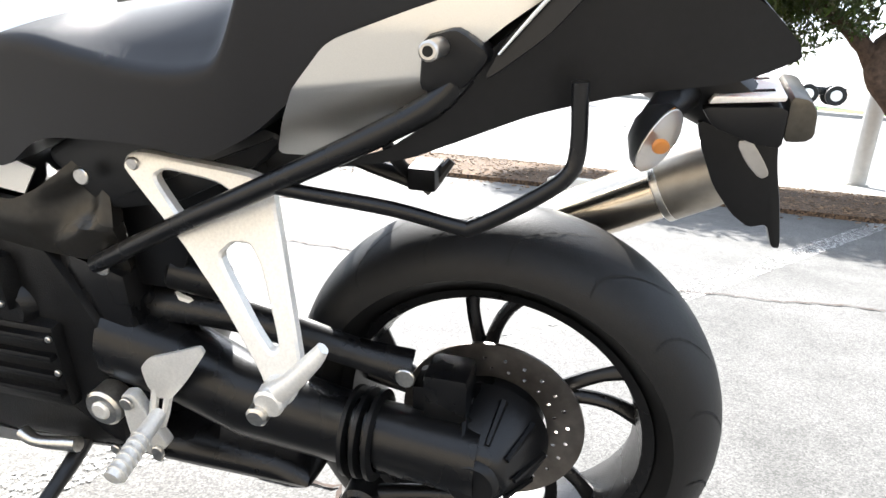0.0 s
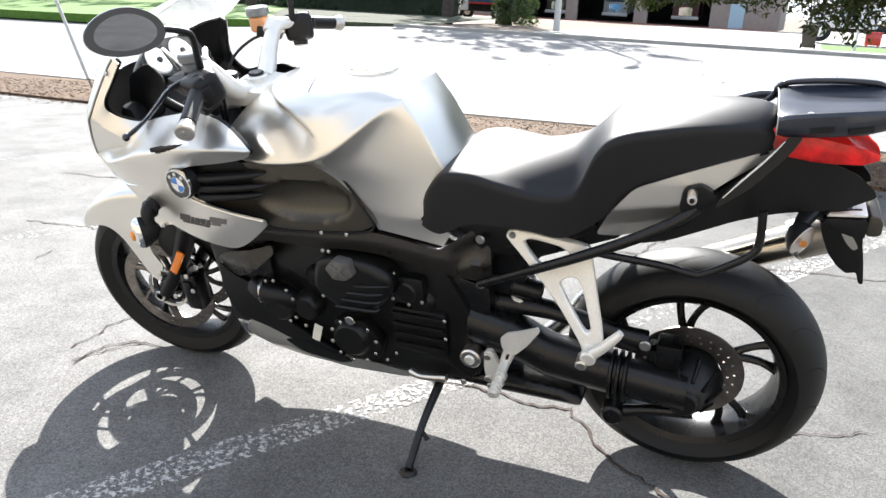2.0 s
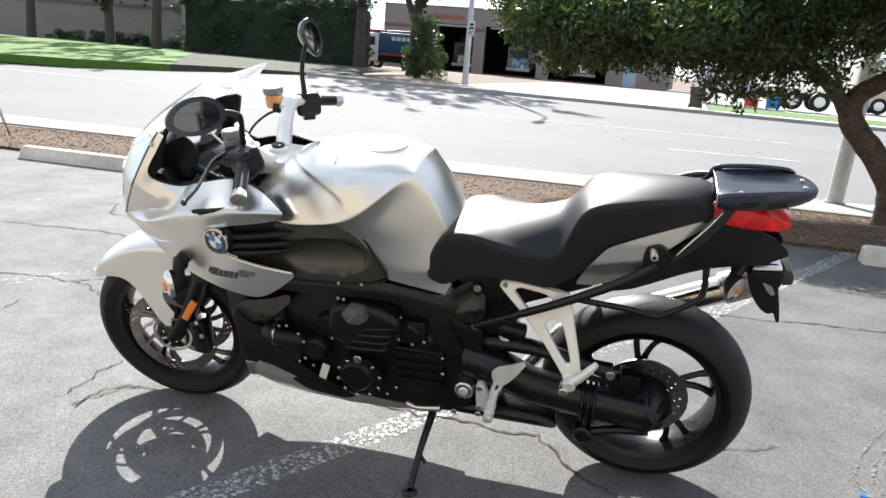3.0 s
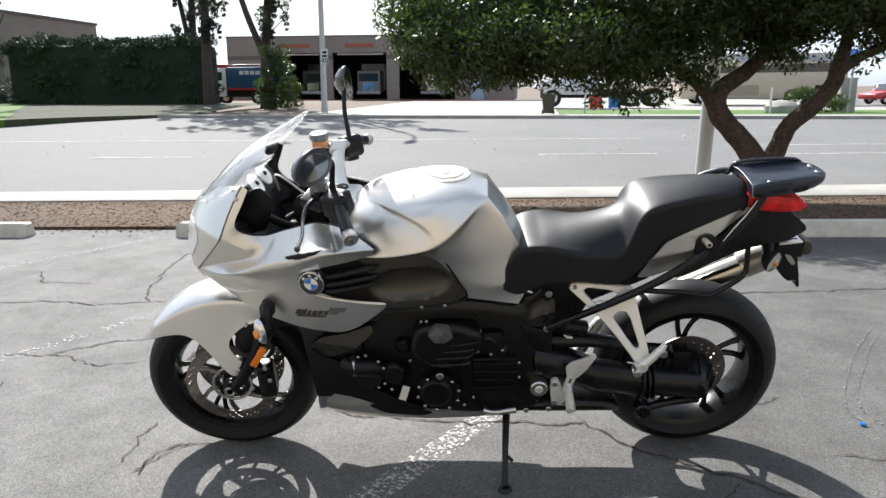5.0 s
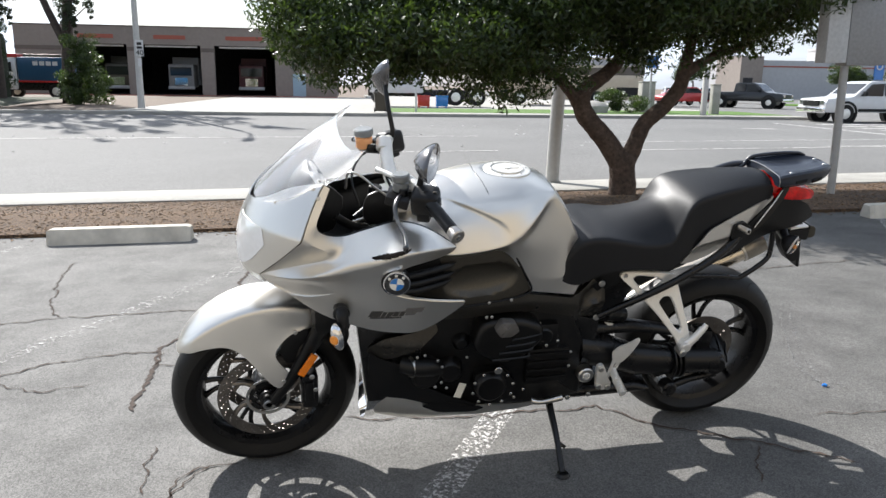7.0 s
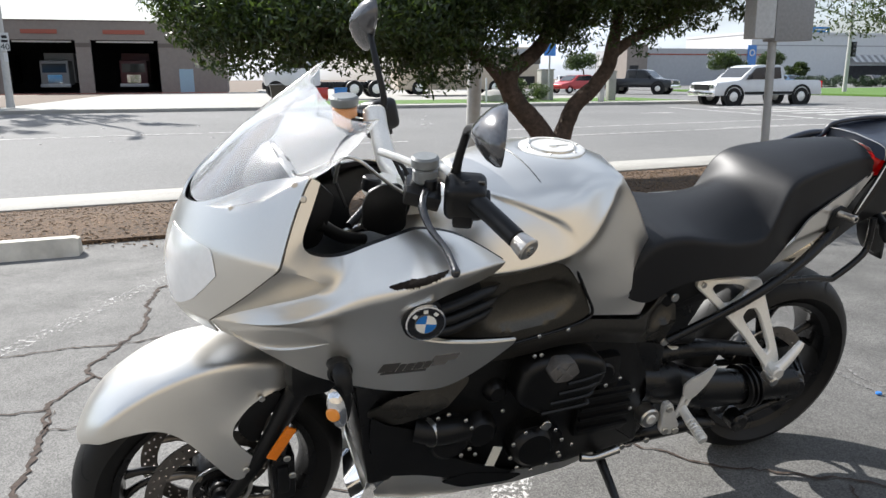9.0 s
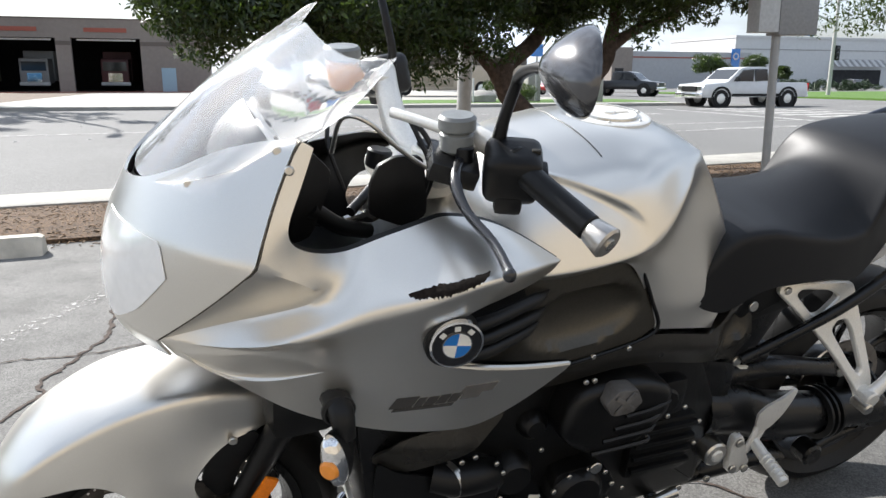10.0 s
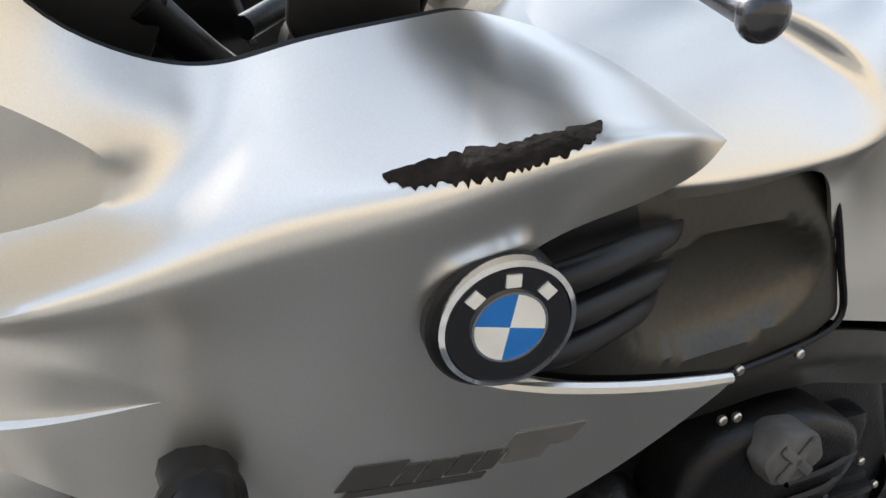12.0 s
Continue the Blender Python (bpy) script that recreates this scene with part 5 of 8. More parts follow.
FW, RW, RD = Vector((-0.788, 0.01, 0.297)), Vector((0.775, 0.045, 0.305)), Vector((0.775, 0, 0.312))
front = wheel("front_wheel", FW, 0.298, 0.122, 0.218, True, 0.05, 10)
spoke_ring(0.205, 0.045, 5, 0.010, 0.3, 0.25, -0.01, front, 0.16, True)
rear = wheel("rear_wheel", RW, 0.308, 0.18, 0.218, False, 0.07, 10)
spoke_ring(0.205, 0.06, 5, 0.012, 0.5, -0.2, -0.02, rear, 0.2, False)


def tread(w, R, width, steer, n, seed):
    """Curved grooves cut across the tyre, as one shallow dark inlay."""
    bm = bmesh.new()
    h = width / 2
    for i in range(n):
        for side in (-1, 1):
            a0 = 2 * math.pi * (i + (0.5 if side > 0 else 0)) / n
            last = None
            for k in range(9):
                t = k / 8
                b = side * radians(6 + 58 * t)
                a = a0 + 0.30 * t + 0.12 * math.sin(t * 3)
                wd = 0.0028 * (1 - 0.6 * abs(2 * t - 1)) / R
                row = []
                for d in (-wd, wd):
                    rr = R - h * 0.80 + h * 0.80 * math.cos(b) + 0.0006
                    row.append(bm.verts.new((rr * math.cos(a + d), (h + 0.0006) * math.sin(b), rr * math.sin(a + d))))
                if last:
                    bm.faces.new((last[0], last[1], row[1], row[0]))
                last = row
    return part("tread_groove", steered_mesh(bm, w["centre"], steer), GROOVE, w, smooth=0)


tread(front, 0.298, 0.122, True, 18, 1)
tread(rear, 0.308, 0.18, False, 16, 2)
for y in (-0.062, 0.062):
    part("brake_disc", steered_mesh(drilled_disc(0.122, 0.158, y, 30, 3), FW, True), DISC, front, "drilled steel brake disc")
    part("disc_carrier", steered_mesh(lathe([(0.045, y - 0.004), (0.06, y - 0.003), (0.06, y + 0.003), (0.045, y + 0.004)], 40, close=True), FW, True), BLACKM, front)
    for i in range(6):
        a = i * math.pi / 3 + 0.2
        part("carrier_arm", steered_mesh(tube([(0.055 * math.cos(a), y, 0.055 * math.sin(a)), (0.09 * math.cos(a + 0.12), y, 0.09 * math.sin(a + 0.12)), (0.127 * math.cos(a + 0.3), y, 0.127 * math.sin(a + 0.3))], [0.011, 0.008, 0.010], 8, 3, flat=0.4), FW, True), DISC, front)
part("sensor_ring", steered_mesh(lathe([(0.062, -0.07), (0.07, -0.072), (0.07, -0.068), (0.062, -0.066)], 40, close=True), FW, True), STEEL, front)
part("axle", steered_mesh(lathe([(0.012, -0.112), (0.021, -0.114), (0.024, -0.11), (0.024, -0.08), (0.028, -0.078), (0.028, 0.08), (0.0, 0.08)], 24), FW, True), BLACKM, front)
part("axle_nut", steered_mesh(lathe([(0.011, -0.108), (0.011, -0.116), (0.017, -0.117), (0.019, -0.113)], 24), FW, True), STEEL, front)
part("brake_disc", steered_mesh(drilled_disc(0.078, 0.130, -0.045, 24, 2), RW, False), DISC, rear, "drilled steel brake disc")

# rear drive: swinging arm with shaft, boot, bevel drive, torque rod
drive = part("swinging_arm", loft([[(x, y - 0.005, z) for y, z in [(math.cos(a) * wy - 0.085, zc + math.sin(a) * wz) for a in np.linspace(0, 2 * math.pi, 20, endpoint=False)]] for x, zc, wy, wz in ((0.25, 0.41, 0.055, 0.06), (0.36, 0.385, 0.055, 0.062), (0.45, 0.345, 0.052, 0.06), (0.60, 0.322, 0.045, 0.052), (0.70, 0.315, 0.045, 0.05), (0.78, 0.31, 0.05, 0.05))]), BLACKM, bike, "black shaft-drive swinging arm")
for x in (0.605, 0.622, 0.639):
    part("boot", moved(lathe([(0.05, -0.006), (0.062, -0.003), (0.062, 0.003), (0.05, 0.006)], 28, "x", close=True), Matrix.Translation((x, -0.09, 0.321))), BLACKP, drive, "ribbed rubber boot")
part("bevel_drive", moved(lathe([(0.0, -0.125), (0.032, -0.125), (0.042, -0.118), (0.046, -0.112), (0.075, -0.062), (0.085, -0.03), (0.06, -0.02), (0, -0.02)], 40), Matrix.Translation(RD + Vector((0.0, 0.0, -0.008)))), BLACKM, drive, "black conical final drive housing")
part("drive_cap", drum(RD + Vector((0, -0.12, -0.008)), RD + Vector((0, -0.134, -0.008)), 0.036, 0.033, 32, 0.003), BLACKP, drive)
for i in range(10):
    a = 2 * math.pi * i / 10
    p = RD + Vector((0.052 * math.cos(a), -0.108, 0.052 * math.sin(a) - 0.008))
    q = RD + Vector((0.08 * math.cos(a), -0.05, 0.08 * math.sin(a) - 0.008))
    part("cooling_rib", tube([p, q], [0.004, 0.006], 6, 1), BLACKM, drive)
part("upper_strut", tube([(0.28, -0.07, 0.47), (0.45, -0.075, 0.468), (0.60, -0.07, 0.435), (0.674, -0.055, 0.412)], [0.03, 0.024, 0.02, 0.026], 10, flat=0.6), BLACKM, drive)
bolt((0.674, -0.074, 0.412), (0, -1, 0), 0.014, drive)
part("torque_rod", tube([(0.62, -0.10, 0.215), (0.70, -0.095, 0.235), (0.80, -0.09, 0.25)], [0.016, 0.013, 0.016], 10, flat=0.7), BLACKM, drive)
part("rod_eye", drum((0.615, -0.125, 0.213), (0.615, -0.075, 0.213), 0.028, bevel=0.006), BLACKM, drive)
part("rear_caliper", merged(box(0.68, -0.075, 0.32, 0.75, -0.02, 0.40, 0.01), box(0.70, -0.09, 0.36, 0.76, -0.03, 0.43, 0.01)), BLACKM, drive)

# fork, fender and front brake
fork = part("fork", steered(merged(tube([(-0.775, -0.092, 0.30), (-0.70, -0.09, 0.40), (-0.63, -0.09, 0.53), (-0.58, -0.09, 0.62)], [0.02, 0.024, 0.03, 0.036], 14, flat=0.75), tube([(-0.775, 0.092, 0.30), (-0.70, 0.09, 0.40), (-0.63, 0.09, 0.53), (-0.58, 0.09, 0.62)], [0.02, 0.024, 0.03, 0.036], 14, flat=0.75), box(-0.64, -0.13, 0.555, -0.52, 0.13, 0.66, 0.03))), BLACKP, bike, "black leading-link fork")
part("caliper", steered(merged(box(-0.685, -0.115, 0.27, -0.63, -0.055, 0.40, 0.014), box(-0.675, -0.125, 0.30, -0.645, -0.06, 0.38, 0.01))), BLACKM, fork, "black front brake caliper")
part("reflector", steered(moved(box(-0.012, -0.004, -0.043, 0.012, 0.004, 0.043, 0.003), pose(-0.662, -0.126, 0.452, 0, 33, 0))), ORANGE, fork, "orange side reflector")
for p in ((-0.70, -0.13, 0.33), (-0.65, -0.118, 0.40), (-0.64, -0.12, 0.35)):
    bolt(STEER @ Vector(p), (0, -1, 0), 0.008, fork)


def round_wheel(deg, r, w):
    """A point over the front wheel: angle up from straight ahead, radius, half width."""
    return (FW.x - r * math.cos(radians(deg)), w, FW.z + r * math.sin(radians(deg)))


FENDER = {}
for i, (deg, r, h, hw) in enumerate(((37, 0.328, 0.320, 0.034), (47, 0.340, 0.329, 0.062), (60, 0.350, 0.335, 0.075), (75, 0.360, 0.343, 0.080), (90, 0.368, 0.349, 0.079), (105, 0.374, 0.353, 0.072), (120, 0.376, 0.356, 0.064))):
    FENDER[f"c{i}"], FENDER[f"h{i}"] = round_wheel(deg, r, 0.0), round_wheel(deg, h, hw)
for i, (deg, r, w) in enumerate(((46, 0.306, 0.079), (60, 0.306, 0.090), (75, 0.306, 0.094), (90, 0.302, 0.092), (105, 0.298, 0.086), (120, 0.302, 0.076))):
    FENDER[f"m{i + 1}"] = round_wheel(deg, r, w)
FENDER.update({
    "e0": round_wheel(41, 0.308, 0.050), "e1": round_wheel(50, 0.292, 0.082), "e2": round_wheel(62, 0.268, 0.096), "e3": (-0.868, 0.100, 0.513),
    "g1": (-0.80, 0.103, 0.525), "l1": (-0.826, 0.109, 0.465), "l2": (-0.722, 0.120, 0.430), "l3": (-0.757, 0.110, 0.485), "l4": (-0.736, 0.101, 0.527), "l5": (-0.70, 0.093, 0.552), "l6": (-0.655, 0.084, 0.560), "t1": (-0.772, 0.122, 0.388), "t2": (-0.742, 0.123, 0.380),
})
FENDER_FACES = [f"c{i} c{i + 1} h{i + 1} h{i}" for i in range(6)] + [f"h{i} h{i + 1} m{i + 1} m{i}" for i in range(1, 6)]
FENDER_FACES += ["h0 h1 m1 e0", "e0 m1 e1", "m1 m2 e2 e1", "m2 m3 e3 e2", "m3 m4 g1 e3", "e3 g1 l3 l1", "l1 l3 l2 t1", "t1 l2 t2", "m4 m5 l5 g1", "g1 l5 l4 l3", "m5 m6 l6 l5"]
bm = skin(FENDER, FENDER_FACES, (("h1 h2 h3 h4 h5 h6", 0.35), ("m3 g1", 0.35), ("m3 m4 m5 m6", 0.25)), "t2 l2 l6 m6", 3, True)
fender = part("front_fender", steered(shell(bm, 0.004)), SILVER, bike, "silver painted front fender", 50)
for p in ((-0.692, -0.096, 0.560), (-0.738, -0.124, 0.402)):
    bolt(STEER @ Vector(p), (0, -1, 0), 0.007, fender)
part("fender_bracket", steered(prism(soft_outline([(-0.735, 0.515), (-0.70, 0.552), (-0.655, 0.562), (-0.64, 0.53), (-0.68, 0.50), (-0.70, 0.44), (-0.722, 0.44), (-0.745, 0.48)], 2), -0.088, -0.082, 0.002)), BLACKP, fender)

# ---- fairing ----
NOSE = [(0.66, -0.77), (0.70, -0.795), (0.735, -0.815), (0.76, -0.828), (0.79, -0.836), (0.842, -0.838), (0.90, -0.826), (0.958, -0.80), (1.02, -0.765), (1.06, -0.735), (1.10, -0.70)]
FAIRING = {
    # pillar beside the window, and the seam to the nose
    "t0": (-0.587, 0.212, 1.072), "t1": (-0.571, 0.214, 1.062), "s1": (-0.621, 0.240, 1.008), "p1": (-0.596, 0.238, 1.008),
    "A": (-0.651, 0.272, 0.936), "G": (-0.608, 0.254, 0.958), "m": (-0.709, 0.229, 0.868), "E": (-0.770, 0.176, 0.800),
    # window sill and top edge
    "G2": (-0.549, 0.226, 0.925), "q1": (-0.50, 0.220, 0.933), "q2": (-0.45, 0.214, 0.944), "Pk": (-0.395, 0.204, 0.953), "Te": (-0.312, 0.206, 0.934), "H": (-0.222, 0.240, 0.884),
    # fold, valley and the middle of the shoulder
    "B": (-0.573, 0.252, 0.876), "v1": (-0.672, 0.216, 0.838), "u1": (-0.515, 0.262, 0.892), "u2": (-0.45, 0.264, 0.907), "u3": (-0.385, 0.264, 0.9225), "u4": (-0.305, 0.258, 0.915),
}
FAIRING.update({
    # ridge
    "r1": (-0.685, 0.234, 0.810), "r2": (-0.60, 0.278, 0.836), "r3": (-0.52, 0.290, 0.861), "r4": (-0.45, 0.303, 0.880), "r5": (-0.375, 0.312, 0.902), "r6": (-0.30, 0.288, 0.897),
    # flank under the ridge, round the badge and along the blade
    "S0": (-0.742, 0.192, 0.783), "SU": (-0.638, 0.250, 0.800), "d2": (-0.57, 0.269, 0.812), "d3": (-0.50, 0.278, 0.820), "d4": (-0.44, 0.290, 0.838), "e1": (-0.246, 0.244, 0.864), "e2": (-0.318, 0.273, 0.856), "e3": (-0.385, 0.291, 0.845),
    "e4": (-0.416, 0.278, 0.797), "e5": (-0.376, 0.272, 0.757), "e6": (-0.29, 0.270, 0.733), "I": (-0.196, 0.268, 0.720), "I2": (-0.199, 0.262, 0.706),
})
FAIRING.update({
    # three-cornered scoop with its lip
    "C": (-0.567, 0.255, 0.765), "li1": (-0.69, 0.2025, 0.7495), "li2": (-0.632, 0.2295, 0.7505), "SL": (-0.69, 0.206, 0.747), "L2": (-0.632, 0.233, 0.748), "c2": (-0.50, 0.262, 0.762),
    # lower flank and edge
    "b0": (-0.752, 0.174, 0.772), "b1": (-0.69, 0.193, 0.734), "b2": (-0.62, 0.214, 0.688), "b3": (-0.55, 0.226, 0.655), "b4": (-0.46, 0.234, 0.624), "K0": (-0.39, 0.236, 0.611), "K": (-0.322, 0.238, 0.612), "k2": (-0.25, 0.252, 0.66),
    "n2": (-0.545, 0.244, 0.71), "n3": (-0.47, 0.252, 0.70), "n4": (-0.365, 0.257, 0.682),
})
FAIRING_FACES = ["t0 t1 p1 s1", "s1 p1 G A", "A G G2 B", "A B v1 m", "m v1 E", "E v1 r1", "v1 B r2 r1", "B G2 q1 u1", "B u1 r3 r2", "u1 q1 q2 u2", "u1 u2 r4 r3", "u2 q2 Pk u3", "u2 u3 r5 r4", "u3 Pk u4", "Pk Te u4", "u3 u4 r6 r5", "u4 Te H", "u4 H r6"]
FAIRING_FACES += ["E r1 SU S0", "r1 r2 d2 SU", "r2 r3 d3 d2", "r3 r4 d4 d3", "r4 r5 e3 d4", "r5 r6 e2 e3", "r6 H e1 e2", "d4 e3 e4", "SU d2 C", "d2 d3 c2 C", "d3 d4 e4 c2", "S0 SU li1", "SU C li2 li1", "S0 li1 SL", "li1 li2 L2 SL", "li2 C L2"]
FAIRING_FACES += ["E S0 b0", "S0 SL b1 b0", "SL L2 b2 b1", "L2 C n2 b2", "C c2 n3 n2", "n2 n3 b4 b3", "b2 n2 b3", "c2 e4 e5 n3", "n3 e5 e6 n4", "n3 n4 K0 b4", "n4 e6 k2 K", "n4 K K0", "e6 I I2 k2"]
FAIRING_FOLDS = (("A B", 1.0), ("E v1", 1.0), ("v1 B", 0.95), ("E r1", 1.0), ("r1 r2", 0.6), ("r2 r3 r4", 0.25), ("r4 r5 r6 H", 0.35), ("S0 SU", 1.0), ("SU C", 1.0), ("S0 SL", 1.0), ("SL L2 C", 1.0), ("S0 li1 li2 C", 1.0), ("Pk u4 H", 0.45), ("I I2", 1.0))
fairing_net = lambda levels: skin(FAIRING, FAIRING_FACES, FAIRING_FOLDS, "t0 t1 A E H I I2 b0", levels)
side_net = fairing_net(3)
SIDE_TREE = BVHTree.FromBMesh(side_net)
# the seam towards the nose, from its foot to its top
rim = {v for e in side_net.edges if len(e.link_faces) == 1 for v in e.verts}
seam_line = []
for p, q in (("E", "m"), ("m", "A"), ("A", "s1"), ("s1", "t0")):
    a, b = (Vector((FAIRING[k][0], FAIRING[k][2])) for k in (p, q))
    for v in rim:
        w = Vector((v.co.x, v.co.z))
        t = (w - a).dot(b - a) / (b - a).length_squared
        if -0.001 <= t <= 1.001 and (w - a - (b - a) * t).length < 0.007:
            seam_line.append((v.co.z, v.co.x, -v.co.y))
seam_line.sort()
seam_line = [(0.772, -0.754, 0.173)] + seam_line
seam_at = lambda z: [float(np.interp(z, [q[0] for q in seam_line], [q[k] for q in seam_line])) for k in (1, 2)]


def nose_width(x, z):
    """Half width of the nose cowl between its two seams."""
    xs, ws = seam_at(z)
    tip = curve(z, NOSE)
    return ws * min(1.0, max(0.0, (x - tip) / (xs - tip))) ** 0.5


def fairing_width(x, z):
    """Half width of the side panel, or of the nose ahead of it."""
    if x < seam_at(z)[0] - 0.001:
        return nose_width(x, z)
    hit = SIDE_TREE.ray_cast(Vector((x, -1, z)), Vector((0, 1, 0)))[0]
    if hit is None:
        hit = SIDE_TREE.find_nearest(Vector((x, -0.26, z)))[0]
    return -hit.y


fairing = part("fairing_panel", shell(side_net.copy(), 0.003), SILVER, bike, "silver painted side fairing with scraped edge", 50)
part("fairing_panel", mirrored(shell(side_net.copy(), 0.003)), SILVER, bike, "silver painted side fairing", 50)
# nose between the seams, swept from one seam to the other at each height
rows = []
for v in np.linspace(0, 1, 46):
    line = []
    for t in np.linspace(-1, 1, 61):
        k = abs(float(t))
        foot = curve(k, [(0, 0.784), (0.4, 0.779), (0.75, 0.775), (1, 0.774)])
        z = foot + float(v) * (curve(k, [(0, 0.975), (0.3, 0.99), (0.52, 1.015), (0.665, 1.04), (0.85, 1.062), (1, 1.072)]) - foot)
        (xs, ws), tip = seam_at(z), curve(z, NOSE)
        line.append((tip + (xs - 0.001 - tip) * k**1.9, math.copysign((ws - 0.0004 * step(0.92, 1.0, k)) * k**0.95, t), z))
    rows.append(line)
bm = loft(rows, cap=False, closed=False)
shell(bm, 0.004)
nose = part("nose_cowl", bm, SILVER, bike, "silver painted nose cowl", 50)

# tank: a crease runs back along its flank and up to the top corner
TANK = {
    "c0": (-0.385, 0, 0.900), "c1": (-0.28, 0, 0.982), "c2": (-0.16, 0, 1.019), "c3": (-0.05, 0, 1.031), "c4": (0.04, 0, 1.022), "c5": (0.105, 0, 1.0), "c6": (0.158, 0, 0.935), "c7": (0.216, 0, 0.828),
    "a0": (-0.38, 0.075, 0.886), "a1": (-0.28, 0.112, 0.955), "a2": (-0.16, 0.132, 0.990), "a3": (-0.05, 0.136, 1.003), "a4": (0.04, 0.108, 1.003),
    "b0": (-0.375, 0.125, 0.868), "b1": (-0.28, 0.172, 0.906), "b2": (-0.16, 0.190, 0.936), "b3": (-0.05, 0.190, 0.953), "b4": (0.022, 0.156, 0.970),
}
TANK.update({
    "k0": (-0.37, 0.150, 0.850), "k1": (-0.27, 0.206, 0.846), "k2": (-0.16, 0.224, 0.855), "k3": (-0.05, 0.222, 0.879), "k4": (0.02, 0.186, 0.925), "k5": (0.068, 0.143, 0.962), "k6": (0.104, 0.104, 0.986),
    "l0": (-0.37, 0.140, 0.836), "l1": (-0.27, 0.194, 0.832), "l2": (-0.16, 0.209, 0.839),
    # flank and knee panel
    "f0": (-0.085, 0.203, 0.846), "f1": (-0.03, 0.181, 0.80), "f2": (0.01, 0.167, 0.74), "g0": (-0.035, 0.198, 0.850), "g1": (0.035, 0.164, 0.882), "g2": (0.085, 0.133, 0.925), "h1": (0.035, 0.163, 0.80), "h2": (0.10, 0.141, 0.835),
    "j1": (0.08, 0.152, 0.735), "j2": (0.15, 0.131, 0.785), "e1": (0.147, 0.106, 0.925), "e2": (0.182, 0.108, 0.862), "e3": (0.213, 0.108, 0.80), "e4": (0.18, 0.129, 0.757),
    "n1": (0.042, 0.158, 0.677), "n2": (0.214, 0.124, 0.672), "n3": (0.196, 0.132, 0.640), "n4": (0.145, 0.142, 0.708),
})
TANK_FACES = ["c0 c1 a1 a0", "c1 c2 a2 a1", "c2 c3 a3 a2", "c3 c4 a4 a3", "a0 a1 b1 b0", "a1 a2 b2 b1", "a2 a3 b3 b2", "a3 a4 b4 b3", "b0 b1 k1 k0", "b1 b2 k2 k1", "b2 b3 k3 k2", "b3 b4 k4 k3", "c4 c5 k6 a4", "a4 k6 k5 b4", "b4 k5 k4"]
TANK_FACES += ["k0 k1 l1 l0", "k1 k2 l2 l1", "k2 k3 f0 l2", "f0 k3 g0", "k3 k4 g1 g0", "k4 k5 g2 g1", "k5 k6 e1 g2", "f0 g0 h1 f1", "g0 g1 h2 h1", "g1 g2 e2 h2", "g2 e1 e2", "f1 h1 j1 f2", "h1 h2 j2 j1", "h2 e2 e3 j2", "f2 j1 n4 n1", "j1 j2 e4 n4", "j2 e3 e4", "n1 n4 n2 n3", "c5 k6 e1 c6", "c6 e1 e2 c7", "c7 e2 e3"]
TANK_FOLDS = (("k0 k1 k2 k3", 0.75), ("k3 k4 k5", 0.45), ("k5 k6", 0.3), ("k6 e1 e2 e3", 0.4), ("c5 k6", 0.25))
crease_z = lambda x: curve(x, [(TANK[k][0], TANK[k][2]) for k in ("k0", "k1", "k2", "k3", "k4", "k5", "k6")])
SCOOP_EDGE = [(-0.37, 0.99), (-0.237, 0.985), (-0.19, 0.977), (-0.15, 0.966), (-0.10, 0.945), (-0.07, 0.925), (-0.05, 0.90)]


def tank_scoop(x, z, low):
    """Depth of the hollow that clears the bar end, steep under its upper edge."""
    edge = curve(x, SCOOP_EDGE)
    if z > edge or z < low or x > -0.045:
        return 0.0
    wall = step(0.0, 0.013, edge - z)
    back = max(0.0, z - low) / max(0.01, edge - low)
    return 0.016 * step(-0.045, -0.10, x) * step(-0.37, -0.31, x) * wall * back


bm = skin(TANK, TANK_FACES, TANK_FOLDS, "n1 n2 n3 n4 e3 c0", 4, True)
for v in bm.verts:
    x, y, z = v.co
    if x < -0.04:
        y = math.copysign(max(0.0, abs(y) - tank_scoop(x, z, crease_z(x))), y)
    z = min(z, 1.0235 + 0.4 * max(0.0, math.hypot(x + 0.02, y) - 0.074))
    v.co = (x, y, z)
TANK_TREE = BVHTree.FromBMesh(bm)
tank_top = lambda x, y: TANK_TREE.ray_cast(Vector((x, y, 2)), Vector((0, 0, -1)))[0].z
tank = part("fuel_tank", shell(bm, 0.004), SILVER, bike, "silver painted fuel tank", 60)

# seat
SEAT = [(0.135, 0.735, 0.135, 0.705, 0.72), (0.16, 0.79, 0.145, 0.69, 0.78), (0.20, 0.836, 0.152, 0.685, 0.828), (0.27, 0.848, 0.162, 0.725, 0.842), (0.34, 0.857, 0.17, 0.735, 0.832), (0.42, 0.873, 0.172, 0.735, 0.820), (0.48, 0.892, 0.168, 0.725, 0.822), (0.51, 0.908, 0.162, 0.735, 0.838), (0.545, 0.938, 0.151, 0.755, 0.917), (0.58, 0.958, 0.141, 0.785, 0.948), (0.66, 0.978, 0.125, 0.843, 0.965), (0.76, 0.993, 0.104, 0.885, 0.975), (0.84, 0.996, 0.086, 0.915, 0.974), (0.872, 0.986, 0.076, 0.925, 0.96), (0.888, 0.962, 0.060, 0.933, 0.945)]
rings = []
